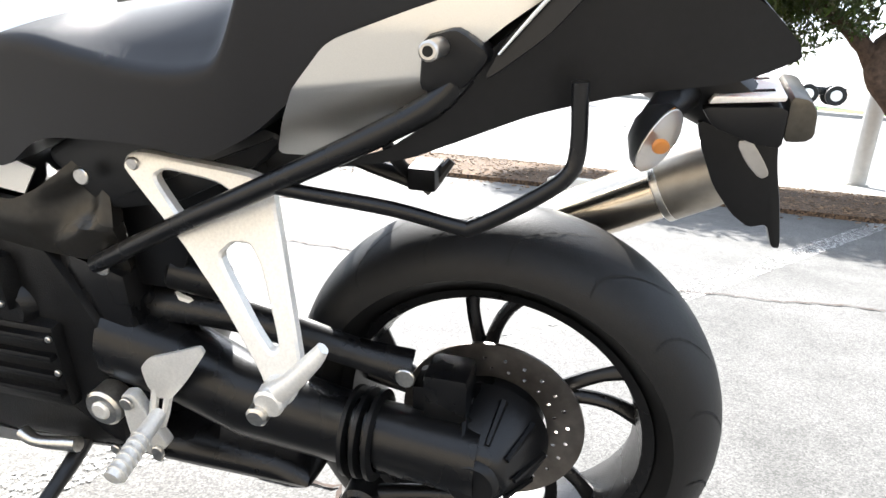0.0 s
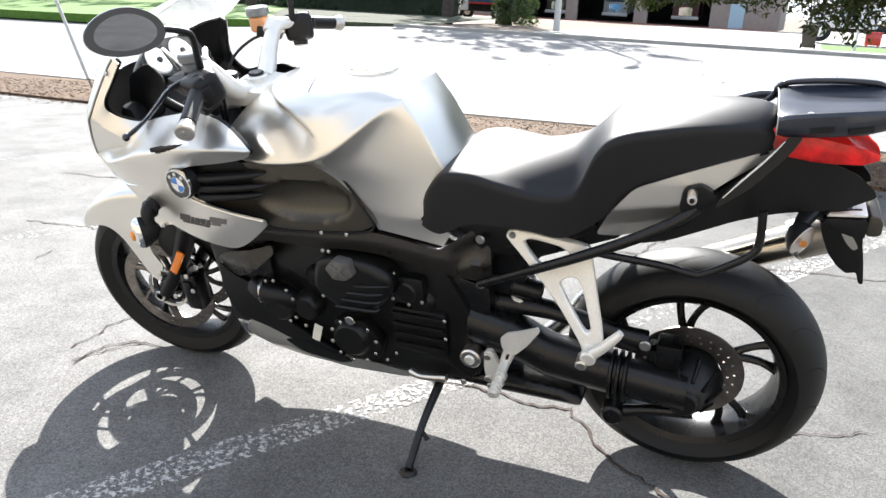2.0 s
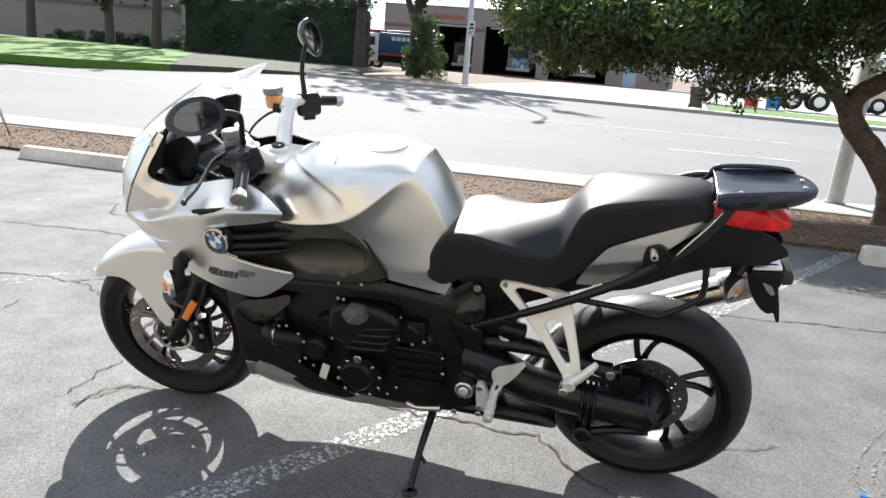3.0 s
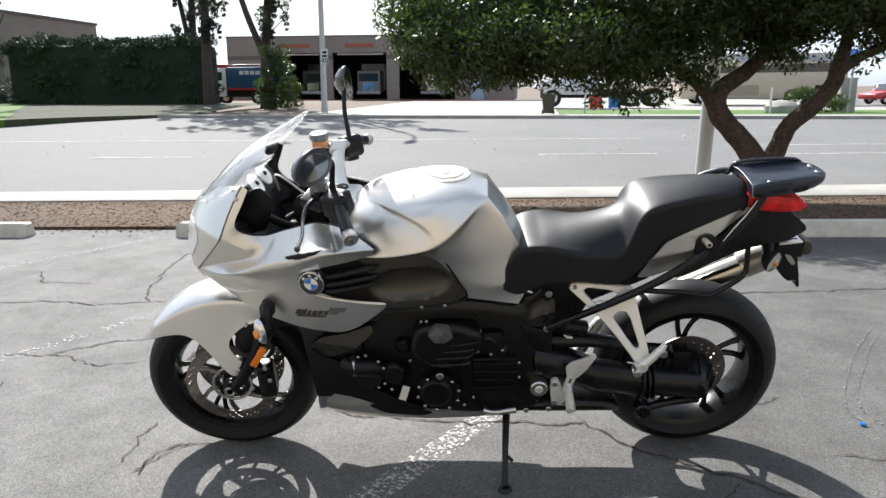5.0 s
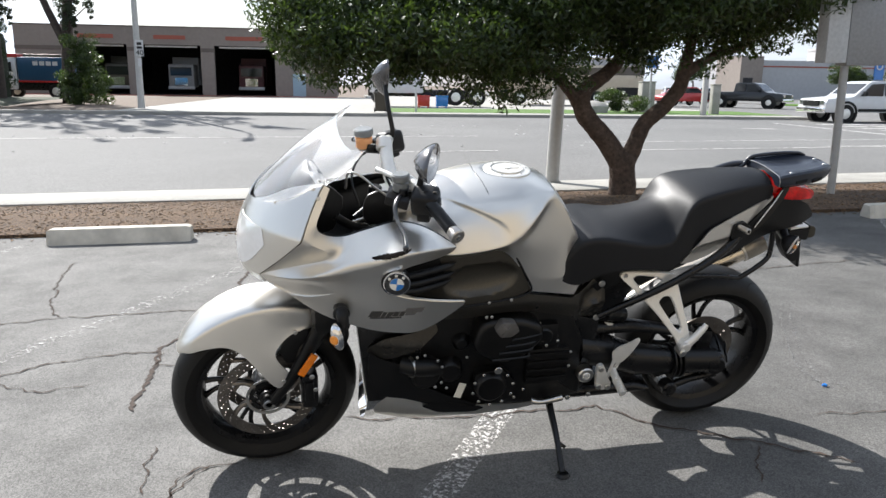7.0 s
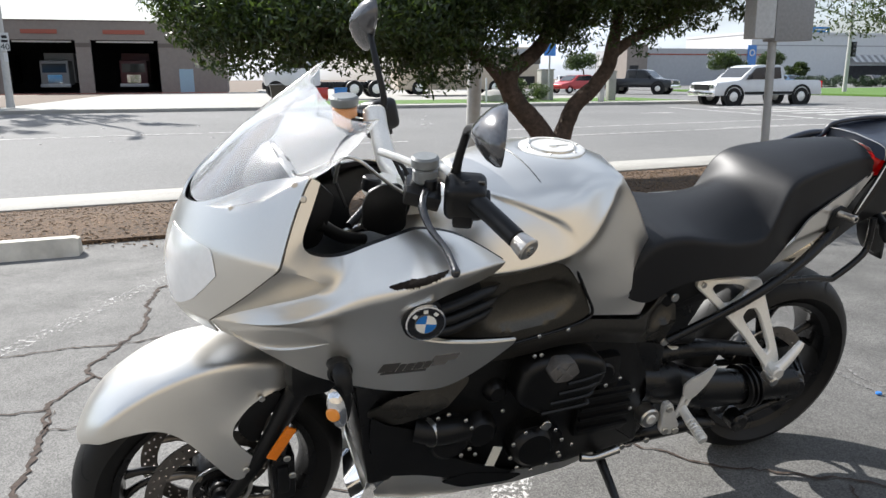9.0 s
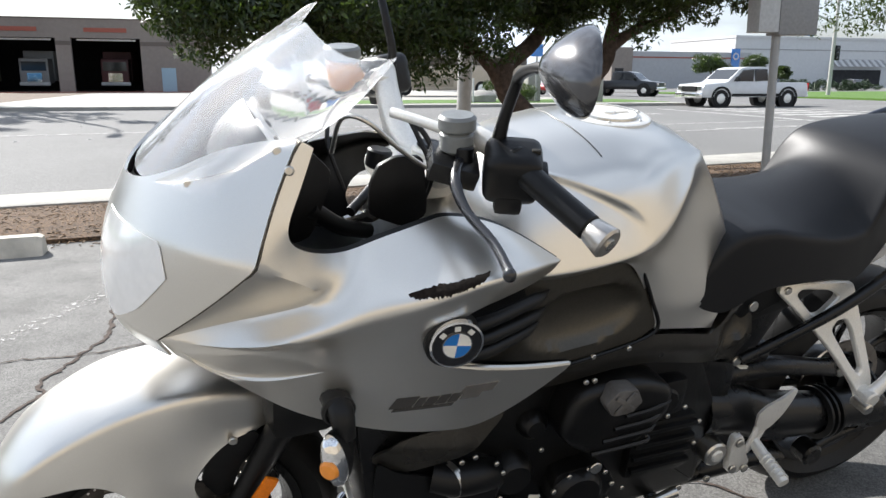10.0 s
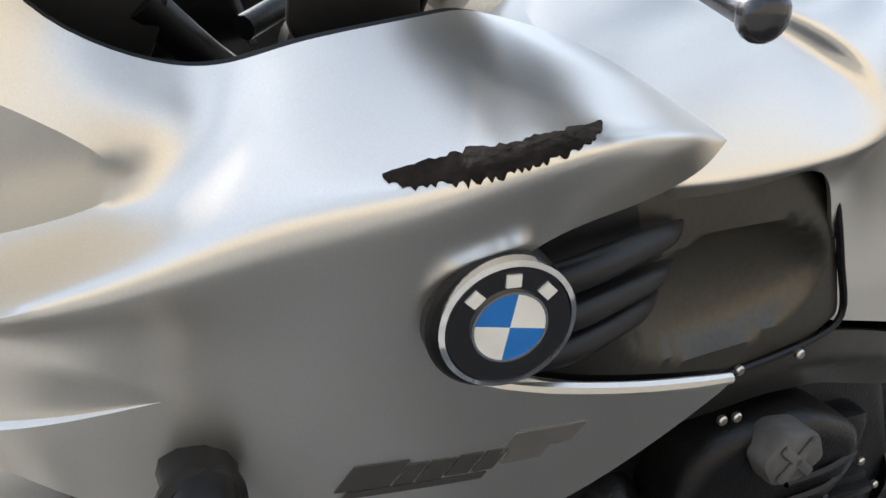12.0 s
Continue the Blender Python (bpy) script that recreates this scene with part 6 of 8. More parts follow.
for x in np.linspace(0.135, 0.888, 110):
    x = float(x)
    top, w, low, rim = [curve(x, [(t[0], t[k]) for t in SEAT]) for k in (1, 2, 3, 4)]
    half = [(w * 0.86 * float(t), top - (top - rim) * float(t) ** 2) for t in np.linspace(0, 1, 9)]
    bend = min(0.022, 0.35 * (rim - low))
    half += [(w * (0.86 + 0.09 * math.sin(a)), rim - bend * (1 - math.cos(a))) for a in (0.5, 0.9, 1.25, 1.57)]
    half += [(w * (0.95 + 0.05 * float(t)), rim - bend + (low - rim + bend) * float(t)) for t in (0.3, 0.65, 0.9, 1.0)]
    ring = [(x, -y, z) for y, z in reversed(half)] + [(x, y, z) for y, z in half[1:]]
    ring += [(x, w * 0.7, low - 0.002), (x, 0, low + 0.004), (x, -w * 0.7, low - 0.002)]
    rings.append(ring)
part("seat", loft(rings), VINYL, bike, "black vinyl stepped dual seat", 60)

# tail: silver cowls, black under-tray, light, rack
def tail_width(x, z):
    return curve(x, [(0.5, 0.168), (0.558, 0.154), (0.63, 0.138), (0.7, 0.122), (0.8, 0.1), (0.88, 0.078), (1.0, 0.064), (1.1, 0.03)])


COWL = [(0.553, 0.723), (0.570, 0.765), (0.592, 0.805), (0.628, 0.849), (0.70, 0.876), (0.78, 0.903), (0.878, 0.932), (0.87, 0.915), (0.80, 0.868), (0.745, 0.822), (0.715, 0.768), (0.66, 0.738), (0.60, 0.720)]
TRAY = [(0.60, 0.715), (0.68, 0.738), (0.72, 0.765), (0.75, 0.815), (0.83, 0.88), (0.90, 0.925), (0.96, 0.92), (1.03, 0.885), (1.065, 0.85), (1.07, 0.835), (1.02, 0.815), (0.92, 0.80), (0.82, 0.776), (0.70, 0.728)]
for flip in (False, True):
    bm = panel(COWL, lambda x, z: tail_width(x, z) + 0.004 - 0.1 * max(0, z - 0.86) - 0.45 * max(0, 0.802 + 0.1 * (x - 0.60) - z), 0.006, 0.004, 3)
    part("tail_cowl", mirrored(bm) if flip else bm, SILVER, bike, "silver painted tail cowl")
part("tail_tray", merged(panel(TRAY, tail_width, 0.012, 0.005, 4), mirrored(panel(TRAY, tail_width, 0.012, 0.005, 4)), prism([(0.6, 0.735), (0.72, 0.772), (0.92, 0.815), (1.0, 0.835), (1.0, 0.85), (0.9, 0.90), (0.6, 0.80)], -0.06, 0.06, 0.01)), BLACKP, bike, "black plastic under-tail")
rings = []
for x, w, z0, z1 in ((0.866, 0.070, 0.918, 0.968), (0.88, 0.078, 0.914, 0.970), (0.91, 0.083, 0.912, 0.966), (0.945, 0.084, 0.908, 0.960), (0.98, 0.079, 0.905, 0.953), (1.03, 0.062, 0.901, 0.938), (1.06, 0.035, 0.902, 0.919)):
    rings.append([(x, -w, z0 + 0.008), (x, -w * 1.02, (z0 + z1) / 2), (x, -w * 0.9, z1), (x, 0, z1 + 0.004), (x, w * 0.9, z1), (x, w * 1.02, (z0 + z1) / 2), (x, w, z0 + 0.008), (x, 0, z0)])
part("tail_light", loft(rings), REDLENS, bike, "red wedge-shaped tail light")

# thin dark seams between nose and side panels, and stitched lines on the seat
for side in (-1, 1):
    pts = [(x - 0.0006, side * (y + 0.0001), z) for z, x, y in seam_line[1::3]]
    part("panel_seam", tube(pts, 0.0013, 8, 2), GREYP, nose)

# ---- bodywork details ----
def on_fairing(outline, lift, mat, name, label="", parent=None, cell=0.01, rounded=2):
    return part(name, panel(outline, lambda x, z: fairing_width(x, z) + lift, cell, min(0.003, lift), rounded), mat, parent or fairing, label)


# scraped patch along the shoulder
rng = random.Random(11)
scrape = []
for i in range(46):
    t = i / 45
    scrape.append((-0.468 + 0.108 * t, 0.888 + 0.024 * t**1.15 + 0.0044 * math.sin(math.pi * t) ** 0.8 * rng.uniform(0.75, 1.15)))
for i in range(64):
    t = 1 - i / 63
    scrape.append((-0.468 + 0.107 * t, 0.887 + 0.024 * t**1.15 - 0.0066 * math.sin(math.pi * t**0.7) ** 0.8 * rng.uniform(0.5, 1.25)))
on_fairing(scrape, 0.0016, SCUFF, "scrape", "dark scraped patch of bared plastic", cell=0.0025, rounded=0)

# headlights
LAMP_END = [(0.796, -0.822), (0.832, -0.79), (0.893, -0.749), (0.93, -0.752), (0.941, -0.757)]
HEADLAMP = material("headlamp_glass", (0.97, 0.975, 0.98), 0.22, 0.35, 0.05, 60, coat=1.0)


def lamp_skin(grow, lift):
    """A skin laid over the nose from its middle to the lamp's outer edge."""
    rows = []
    for z in np.linspace(0.796 - grow, 0.936 + grow, 30):
        z = float(z)
        tip, end = curve(z, NOSE), float(np.interp(z, [p[0] for p in LAMP_END], [p[1] for p in LAMP_END])) + grow
        line = []
        for q in np.linspace(0.12, 1, 26):
            x = tip + (end - tip) * float(q) ** 1.8
            line.append((x - lift, -fairing_width(x, z) - lift * 0.8, z))
        rows.append(line)
    bm = loft(rows, cap=False, closed=False)
    bmesh.ops.recalc_face_normals(bm, faces=bm.faces)
    shell(bm, 0.001)
    return bm


for flip in (False, True):
    bm = lamp_skin(0.010, 0.003)
    part("headlight_gasket", mirrored(bm) if flip else bm, BLACKP, nose)
    bm = lamp_skin(0.0, 0.005)
    part("headlight", mirrored(bm) if flip else bm, HEADLAMP, nose, "clear angular headlight", 60)
for p in ((-0.714, 1.005), (-0.612, 1.058), (-0.602, 1.040)):
    bolt((p[0], -fairing_width(*p) - 0.001, p[1]), (-0.35, -0.9, 0.25), 0.006, nose)
# the black recess above the badge and its three slots
BACKING = [(-0.405, 0.79), (-0.385, 0.835), (-0.335, 0.848), (-0.27, 0.845), (-0.25, 0.80), (-0.26, 0.745), (-0.34, 0.745)]
slots = part("intake", panel(BACKING, lambda x, z: 0.258 - 0.34 * max(0, x + 0.38), 0.015, 0.004), BLACKP, bike, "black air intake with three slots")
for z0, z1, x1 in ((0.814, 0.816, -0.215), (0.790, 0.786, -0.218), (0.768, 0.762, -0.226)):
    part("slat", tube([(-0.37, -0.272, z0), (-0.33, -0.262, (z0 + z1) / 2), (x1 - 0.03, -0.226, z1), (x1, -0.208, z1 + 0.001)], [0.010, 0.0105, 0.0095, 0.002], 10, flat=0.7), BLACKP, slots)
# round badge: plain coloured quarters, in a black socket
part("badge_socket", moved(lathe([(0.0, -0.004), (0.0385, -0.004), (0.0405, -0.002), (0.0405, 0.02), (0, 0.02)], 40), pose(-0.4015, -0.290, 0.806, 4, 0, -6)), BLACKP, bike, "black round badge socket")
badge = part("badge", moved(lathe([(0.0, -0.006), (0.0335, -0.0065), (0.035, -0.005), (0.035, 0.004), (0, 0.004)], 48), pose(-0.400, -0.294, 0.808, 4, 0, -6)), BLACKG, bike, "round black badge with blue and white quarters")
part("badge_ring", moved(lathe([(0.0345, -0.007), (0.0375, -0.006), (0.0375, 0.004), (0.0345, 0.004)], 48, close=True), pose(-0.400, -0.294, 0.808, 4, 0, -6)), CHROME, badge)
for q in range(4):
    bm = bmesh.new()
    c = bm.verts.new((0, -0.0078, 0))
    arc = [bm.verts.new((0.0195 * math.cos(a), -0.0078, 0.0195 * math.sin(a))) for a in np.linspace(q * math.pi / 2, (q + 1) * math.pi / 2, 9)]
    for a, b in zip(arc, arc[1:]):
        bm.faces.new((c, a, b))
    part("quarter", moved(bm, pose(-0.400, -0.294, 0.808, 4, 6, -6)), WHITE if q % 2 == 0 else BLUE, badge, smooth=0)
part("quarter_ring", moved(lathe([(0.0195, -0.0082), (0.0208, -0.0082), (0.0208, -0.006), (0.0195, -0.006)], 40, close=True), pose(-0.400, -0.294, 0.808, 4, 0, -6)), CHROME, badge)
for deg in (140, 93, 48):
    a = radians(deg)
    part("mark", moved(box(-0.004, -0.0078, -0.0035, 0.004, -0.006, 0.0035), pose(-0.400, -0.294, 0.808, 4, 0, -6) @ pose(0.0268 * math.cos(a), 0, 0.0268 * math.sin(a), 0, 90 - deg, 0)), WHITE, badge, smooth=0)
# model decal as plain bars
for x0, x1, z0, z1, m in ((-0.474, -0.446, 0.688, 0.707, DECAL), (-0.444, -0.434, 0.688, 0.703, DECAL), (-0.432, -0.419, 0.688, 0.703, DECAL), (-0.417, -0.404, 0.689, 0.704, DECAL), (-0.402, -0.39, 0.689, 0.704, DECAL), (-0.388, -0.345, 0.702, 0.716, DECAL2), (-0.386, -0.362, 0.692, 0.700, DECAL2), (-0.470, -0.395, 0.681, 0.6845, DECAL)):
    x0, x1, z0, z1 = -0.476 + 1.2 * (x0 + 0.474), -0.476 + 1.2 * (x1 + 0.474), z0 - 0.011, z1 - 0.009
    slant = 0.5 * (z1 - z0)
    on_fairing([(x0, z0), (x1, z0), (x1 + slant, z1), (x0 + slant, z1)], 0.0012, m, "decal_bar", rounded=0)

# grey airbox cover below the tank with its scooped field
INSET = [(-0.335, 0.70), (-0.37, 0.76), (-0.335, 0.835), (-0.20, 0.846), (-0.07, 0.842), (-0.03, 0.815), (0.01, 0.745), (0.036, 0.69), (0.0, 0.672), (-0.10, 0.664), (-0.20, 0.664), (-0.28, 0.682)]


def inset_width(x, z):
    w = curve(x, [(-0.37, 0.25), (-0.28, 0.22), (-0.2, 0.20), (-0.1, 0.185), (0.0, 0.172), (0.05, 0.165)])
    d = ((x + 0.13) / 0.115) ** 2 + ((z - 0.745) / 0.055) ** 2
    return w - 0.028 * max(0, 1 - d) ** 0.5


part("airbox_cover", panel(INSET, inset_width, 0.008, 0.005, 3), GREYP, bike, "dark grey plastic side cover", 40)
part("cover_rim", tube([(x, -inset_width(x, z) - 0.003, z) for x, z in ((-0.20, 0.848), (-0.07, 0.844), (-0.03, 0.817), (0.012, 0.745), (0.038, 0.69), (0.0, 0.67), (-0.10, 0.662), (-0.20, 0.662), (-0.27, 0.68))], 0.0035, 8, 4), BLACKP, bike)
part("airbox_cover", mirrored(panel(INSET, inset_width, 0.02, 0.005, 3)), GREYP, bike, "dark grey plastic side cover", 40)
part("tank_core", merged(prism([(-0.34, 0.66), (-0.33, 0.84), (-0.1, 0.86), (0.10, 0.88), (0.16, 0.80), (0.18, 0.68), (0.0, 0.64)], -0.10, 0.10, 0.02)), BLACKP, bike)
# filler cap and tank seams
cap = part("filler_cap", moved(lathe([(0, 0.007), (0.047, 0.007), (0.049, 0.005), (0.069, 0.005), (0.073, 0.003), (0.074, -0.012)], 48, "z"), pose(-0.02, 0, 1.0215, 0, 0, 0)), ALLOY, bike, "round brushed alloy filler cap")
part("cap_ring", moved(lathe([(0.0475, 0.005), (0.048, 0.0085), (0.052, 0.0085), (0.053, 0.005)], 48, "z"), pose(-0.02, 0, 1.0215, 0, 0, 0)), STEEL, cap)
part("cap_lock", moved(merged(lathe([(0, 0.0105), (0.011, 0.0105), (0.0125, 0.009), (0.0125, 0.006)], 28, "z"), box(0.012, -0.006, 0.006, 0.038, 0.006, 0.0092, 0.0015)), pose(-0.02, 0, 1.0215, 0, 0, 0)), ALLOY, cap)
for i in range(6):
    a = i * math.pi / 3
    bolt((-0.02 + 0.061 * math.cos(a), 0.061 * math.sin(a), 1.026), (0, 0, 1), 0.003, cap, h=0.003)
line = []
for y in np.linspace(-0.135, 0.135, 31):
    x = -0.128 + 0.13 * abs(float(y))
    line.append((x, float(y), tank_top(x, float(y)) + 0.0003))
part("tank_seam", tube(line, 0.0010, 6, 2), BLACKP, tank)
part("seat_latch", moved(box(-0.012, -0.014, -0.006, 0.012, 0.014, 0.006, 0.003), pose(0.217, -0.03, 0.818, 0, 60, 0)), BLACKP, tank)

# windscreen: narrow at the nose, flaring to two horns at its top edge
rows = []
for v in np.linspace(0, 1, 24):
    v = float(v)
    cx, cz = -0.778 + 0.243 * v, 0.982 + 0.188 * v + 0.018 * math.sin(math.pi * v)
    ex = -0.60 + 0.125 * v
    ey = 0.20 + 0.03 * math.sin(math.pi * 0.5 * v)
    ez = 1.06 + 0.112 * v - 0.012 * math.sin(math.pi * v)
    line = []
    for s in np.linspace(-1, 1, 33):
        k = abs(float(s))
        f = k**1.9
        y = math.copysign(ey * math.sin(k * math.pi / 2) ** 0.95, s)
        line.append((cx + (ex - cx) * f, y, cz + (ez - cz) * f - 0.012 * math.sin(math.pi * k) * v))
    rows.append(line)
bm = loft(rows, cap=False, closed=False)
shell(bm, 0.003)
ws = part("windscreen", bm, SCREEN, bike, "clear curved acrylic windscreen", 60)
ws.visible_shadow = False

# ---- cockpit ----
part("cockpit_tub", prism([(-0.66, 0.76), (-0.67, 0.88), (-0.655, 0.94), (-0.62, 0.93), (-0.58, 0.85), (-0.50, 0.79), (-0.38, 0.79), (-0.33, 0.85), (-0.30, 0.78), (-0.40, 0.70), (-0.60, 0.72)], -0.17, 0.17, 0.02), BLACKP, bike, "black plastic cockpit interior")
pod = part("instrument_pod", moved(loft([[(x, w * math.cos(a), h * math.sin(a)) for a in np.linspace(0, 2 * math.pi, 24, endpoint=False)] for x, w, h in ((-0.05, 0.06, 0.03), (-0.02, 0.105, 0.045), (0.02, 0.115, 0.052), (0.035, 0.112, 0.05))]), pose(-0.625, 0.0, 1.0, 0, -35, 0)), BLACKP, bike, "black instrument pod with white dials")
for y, r in ((-0.055, 0.038), (0.035, 0.038)):
    part("dial", moved(lathe([(0, 0.040), (r * 0.9, 0.040), (r, 0.036), (r, 0.03)], 32, "x"), pose(-0.625, 0, 1.0, 0, -35, 0) @ pose(0, y, 0.002)), DIAL, pod, "white round dial")
    part("dial_hub", moved(lathe([(0, 0.044), (0.007, 0.044), (0.008, 0.04)], 16, "x"), pose(-0.625, 0, 1.0, 0, -35, 0) @ pose(0, y, 0.002)), BLACKP, pod)
clamp = part("top_clamp", steered(merged(prism([(-0.43, 0.925), (-0.43, 0.955), (-0.36, 0.972), (-0.29, 0.965), (-0.275, 0.94), (-0.30, 0.925)], -0.075, 0.075, 0.012), drum((-0.345, 0, 0.96), (-0.345, 0, 0.985), 0.028, bevel=0.004))), ALLOY, bike, "cast alloy top clamp")
part("clamp_cap", steered(drum((-0.345, 0, 0.985), (-0.345, 0, 0.992), 0.02, bevel=0.003)), BLACKP, clamp)


def both(make):
    """Makes a part for the left of the bar and its twin for the right."""
    make(False)
    make(True)


def bar_side(bm, flip):
    """From the left bar as it stands to either side."""
    moved(bm, UNSTEER)
    if flip:
        mirrored(bm)
    return moved(bm, STEER)


def bars(flip):
    side = lambda b: bar_side(b, flip)
    bar = part("handlebar", side(tube([(-0.345, -0.045, 0.955), (-0.355, -0.09, 0.975), (-0.355, -0.14, 1.025), (-0.345, -0.175, 1.052), (-0.325, -0.215, 1.046)], [0.024, 0.024, 0.021, 0.018, 0.014], 14, flat=1.0)), ALLOY, bike, "silver cast handlebar")
    part("bar_clamp", side(drum((-0.36, -0.155, 1.035), (-0.352, -0.185, 1.062), 0.024, bevel=0.004)), ALLOY, bar)
    part("switch_housing", side(moved(merged(box(-0.039, -0.034, -0.037, 0.037, 0.034, 0.036, 0.02, 4), box(-0.022, -0.036, -0.05, 0.016, 0.02, -0.02, 0.008), box(0.018, -0.028, -0.008, 0.044, 0.0, 0.02, 0.005)), pose(-0.314, -0.238, 1.026, 20, 0, -22))), BLACKP, bar, "black switch housing")
    for dx, dz in ((-0.02, 0.0), (0.005, 0.012), (0.01, -0.02)):
        part("switch", side(moved(box(-0.006, -0.006, -0.005, 0.006, 0.0, 0.005, 0.002), pose(-0.318 + dx + 0.02, -0.258, 1.045 + dz, 20, 0, -22))), GREYP, bar)
    d = Vector((0.067, -0.169, -0.060)).normalized()
    a = Vector((-0.325, -0.22, 1.045))
    part("grip_flange", side(drum(a + d * 0.022, a + d * 0.03, 0.026, bevel=0.002)), BLACKP, bar)
    grip = part("grip", side(drum(a + d * 0.03, a + d * 0.165, 0.0175, sides=28, bevel=0.002)), BLACKP, bar, "black rubber grip")
    part("bar_end", side(drum(a + d * 0.165, a + d * 0.197, 0.0175, 0.0215, 28, 0.003)), DULL, bar, "silver bar end weight")
    part("end_screw", side(drum(a + d * 0.1965, a + d * 0.199, 0.008, sides=6)), STEEL, bar)
    part("lever_perch", side(merged(moved(box(-0.036, -0.032, -0.014, 0.03, 0.03, 0.014, 0.005), pose(-0.382, -0.203, 1.024, 12, 14, -15)), drum((-0.372, -0.205, 1.02), (-0.372, -0.205, 1.052), 0.014, bevel=0.002))), BLACKM, bar)
    part("lever", side(tube([(-0.378, -0.206, 1.034), (-0.40, -0.25, 1.022), (-0.402, -0.30, 1.0), (-0.392, -0.36, 0.985), (-0.394, -0.412, 0.972)], [0.010, 0.009, 0.0065, 0.006, 0.007], 10, flat=0.75)), BLACKG, bar, "black hand lever")
    b = lathe([(0.008 * math.cos(a), 0.0088 * math.sin(a)) for a in np.linspace(-math.pi / 2, math.pi / 2, 11)], 18, "z")
    part("lever_ball", side(moved(b, pose(-0.395, -0.415, 0.971))), BLACKG, bar)
    # mirror
    stem = [(-0.33, -0.215, 1.045), (-0.326, -0.222, 1.09), (-0.319, -0.231, 1.134), (-0.321, -0.246, 1.152), (-0.332, -0.30, 1.172), (-0.345, -0.37, 1.186)]
    if flip:
        stem = [(-0.318, -0.212, 1.052), (-0.316, -0.214, 1.08), (-0.322, -0.235, 1.13), (-0.322, -0.27, 1.175), (-0.318, -0.30, 1.20)]
    mir = part("mirror", side(tube(stem, [0.011, 0.008, 0.0075, 0.0075, 0.007, 0.008], 10)), BLACKP, bike, "black rear-view mirror on its stem")
    place = pose(-0.336, -0.40, 1.191, 0, 0, -22) @ pose(0, 0, 0, -6, 3, 0) if not flip else pose(-0.312, -0.335, 1.212, 0, 0, 10) @ pose(0, 0, 0, 48, 0, 0)
    shell = []
    for x, k in ((-0.040, 0.0), (-0.038, 0.2), (-0.028, 0.5), (-0.014, 0.8), (0.0, 0.97), (0.006, 1.0), (0.009, 0.99)):
        shell.append([(x, 0.082 * max(k, 0.01) * math.cos(t) * (1 - 0.12 * math.sin(t)), 0.047 * max(k, 0.01) * math.sin(t)) for t in np.linspace(0, 2 * math.pi, 36, endpoint=False)])
    part("mirror_shell", side(moved(loft(shell), place)), SHELL, mir, "glossy dark grey mirror shell")
    glass = [[(0.0085, 0.076 * k * math.cos(t) * (1 - 0.12 * math.sin(t)), 0.042 * k * math.sin(t)) for t in np.linspace(0, 2 * math.pi, 36, endpoint=False)] for k in (0.001, 0.5, 1.0)]
    glass[0] = [(0.0105, y, z) for x, y, z in glass[0]]
    glass[1] = [(0.0100, y, z) for x, y, z in glass[1]]
    part("mirror_glass", side(moved(loft(glass, cap=False), place)), MIRROR, mir, "oval mirror glass")


both(bars)
# clutch and brake fluid cups, hoses
part("clutch_reservoir", merged(drum((-0.376, -0.19, 1.04), (-0.377, -0.19, 1.068), 0.023, bevel=0.004), drum((-0.377, -0.19, 1.068), (-0.378, -0.19, 1.09), 0.0255, bevel=0.004)), CUP, bike, "grey clutch fluid cup")
cup = part("brake_reservoir", drum((-0.44, 0.185, 1.045), (-0.442, 0.184, 1.085), 0.027, bevel=0.004), FLUID, bike, "amber brake fluid cup with grey cap")
part("cup_cap", drum((-0.442, 0.184, 1.085), (-0.443, 0.184, 1.108), 0.031, bevel=0.004), CUP, cup, "grey cap")
part("cup_bracket", tube([(-0.43, 0.17, 1.06), (-0.40, 0.17, 1.05), (-0.37, 0.19, 1.045)], 0.008, 8), STEEL, cup)
for pts in (((-0.40, -0.09, 1.05), (-0.385, -0.10, 1.03), (-0.375, -0.11, 1.0), (-0.38, -0.10, 0.95), (-0.40, -0.08, 0.88)), ((-0.41, -0.08, 1.06), (-0.40, -0.10, 1.035), (-0.388, -0.12, 1.0), (-0.39, -0.11, 0.95), (-0.41, -0.08, 0.88)), ((-0.37, 0.2, 1.04), (-0.45, 0.16, 1.03), (-0.49, 0.09, 0.98), (-0.47, 0.05, 0.9))):
    part("hose", tube(pts, 0.004, 8), BLACKP, bike)
part("hose", tube(((-0.37, -0.185, 1.005), (-0.392, -0.15, 0.999), (-0.438, -0.14, 1.029), (-0.485, -0.14, 1.07), (-0.515, -0.12, 1.07), (-0.52, -0.08, 1.01)), 0.0035, 8), STEEL, bike, "braided steel hose")
part("ignition_lock", drum((-0.43, 0, 0.955), (-0.425, 0, 0.985), 0.02, bevel=0.003), BLACKP, bike)
part("steering_damper", tube([(-0.50, -0.11, 0.93), (-0.45, -0.06, 0.95), (-0.41, 0.0, 0.96)], 0.008, 10), BLACKM, bike)

# ---- frame, engine and belly ----
BEAM = [(-0.37, 0.655), (-0.25, 0.655), (-0.10, 0.655), (0.03, 0.672), (0.11, 0.655), (0.185, 0.635), (0.22, 0.65), (0.285, 0.70), (0.305, 0.695), (0.312, 0.60), (0.305, 0.52), (0.27, 0.545), (0.20, 0.562), (0.12, 0.585), (0.05, 0.605), (-0.04, 0.615), (-0.15, 0.605), (-0.25, 0.61), (-0.36, 0.60)]


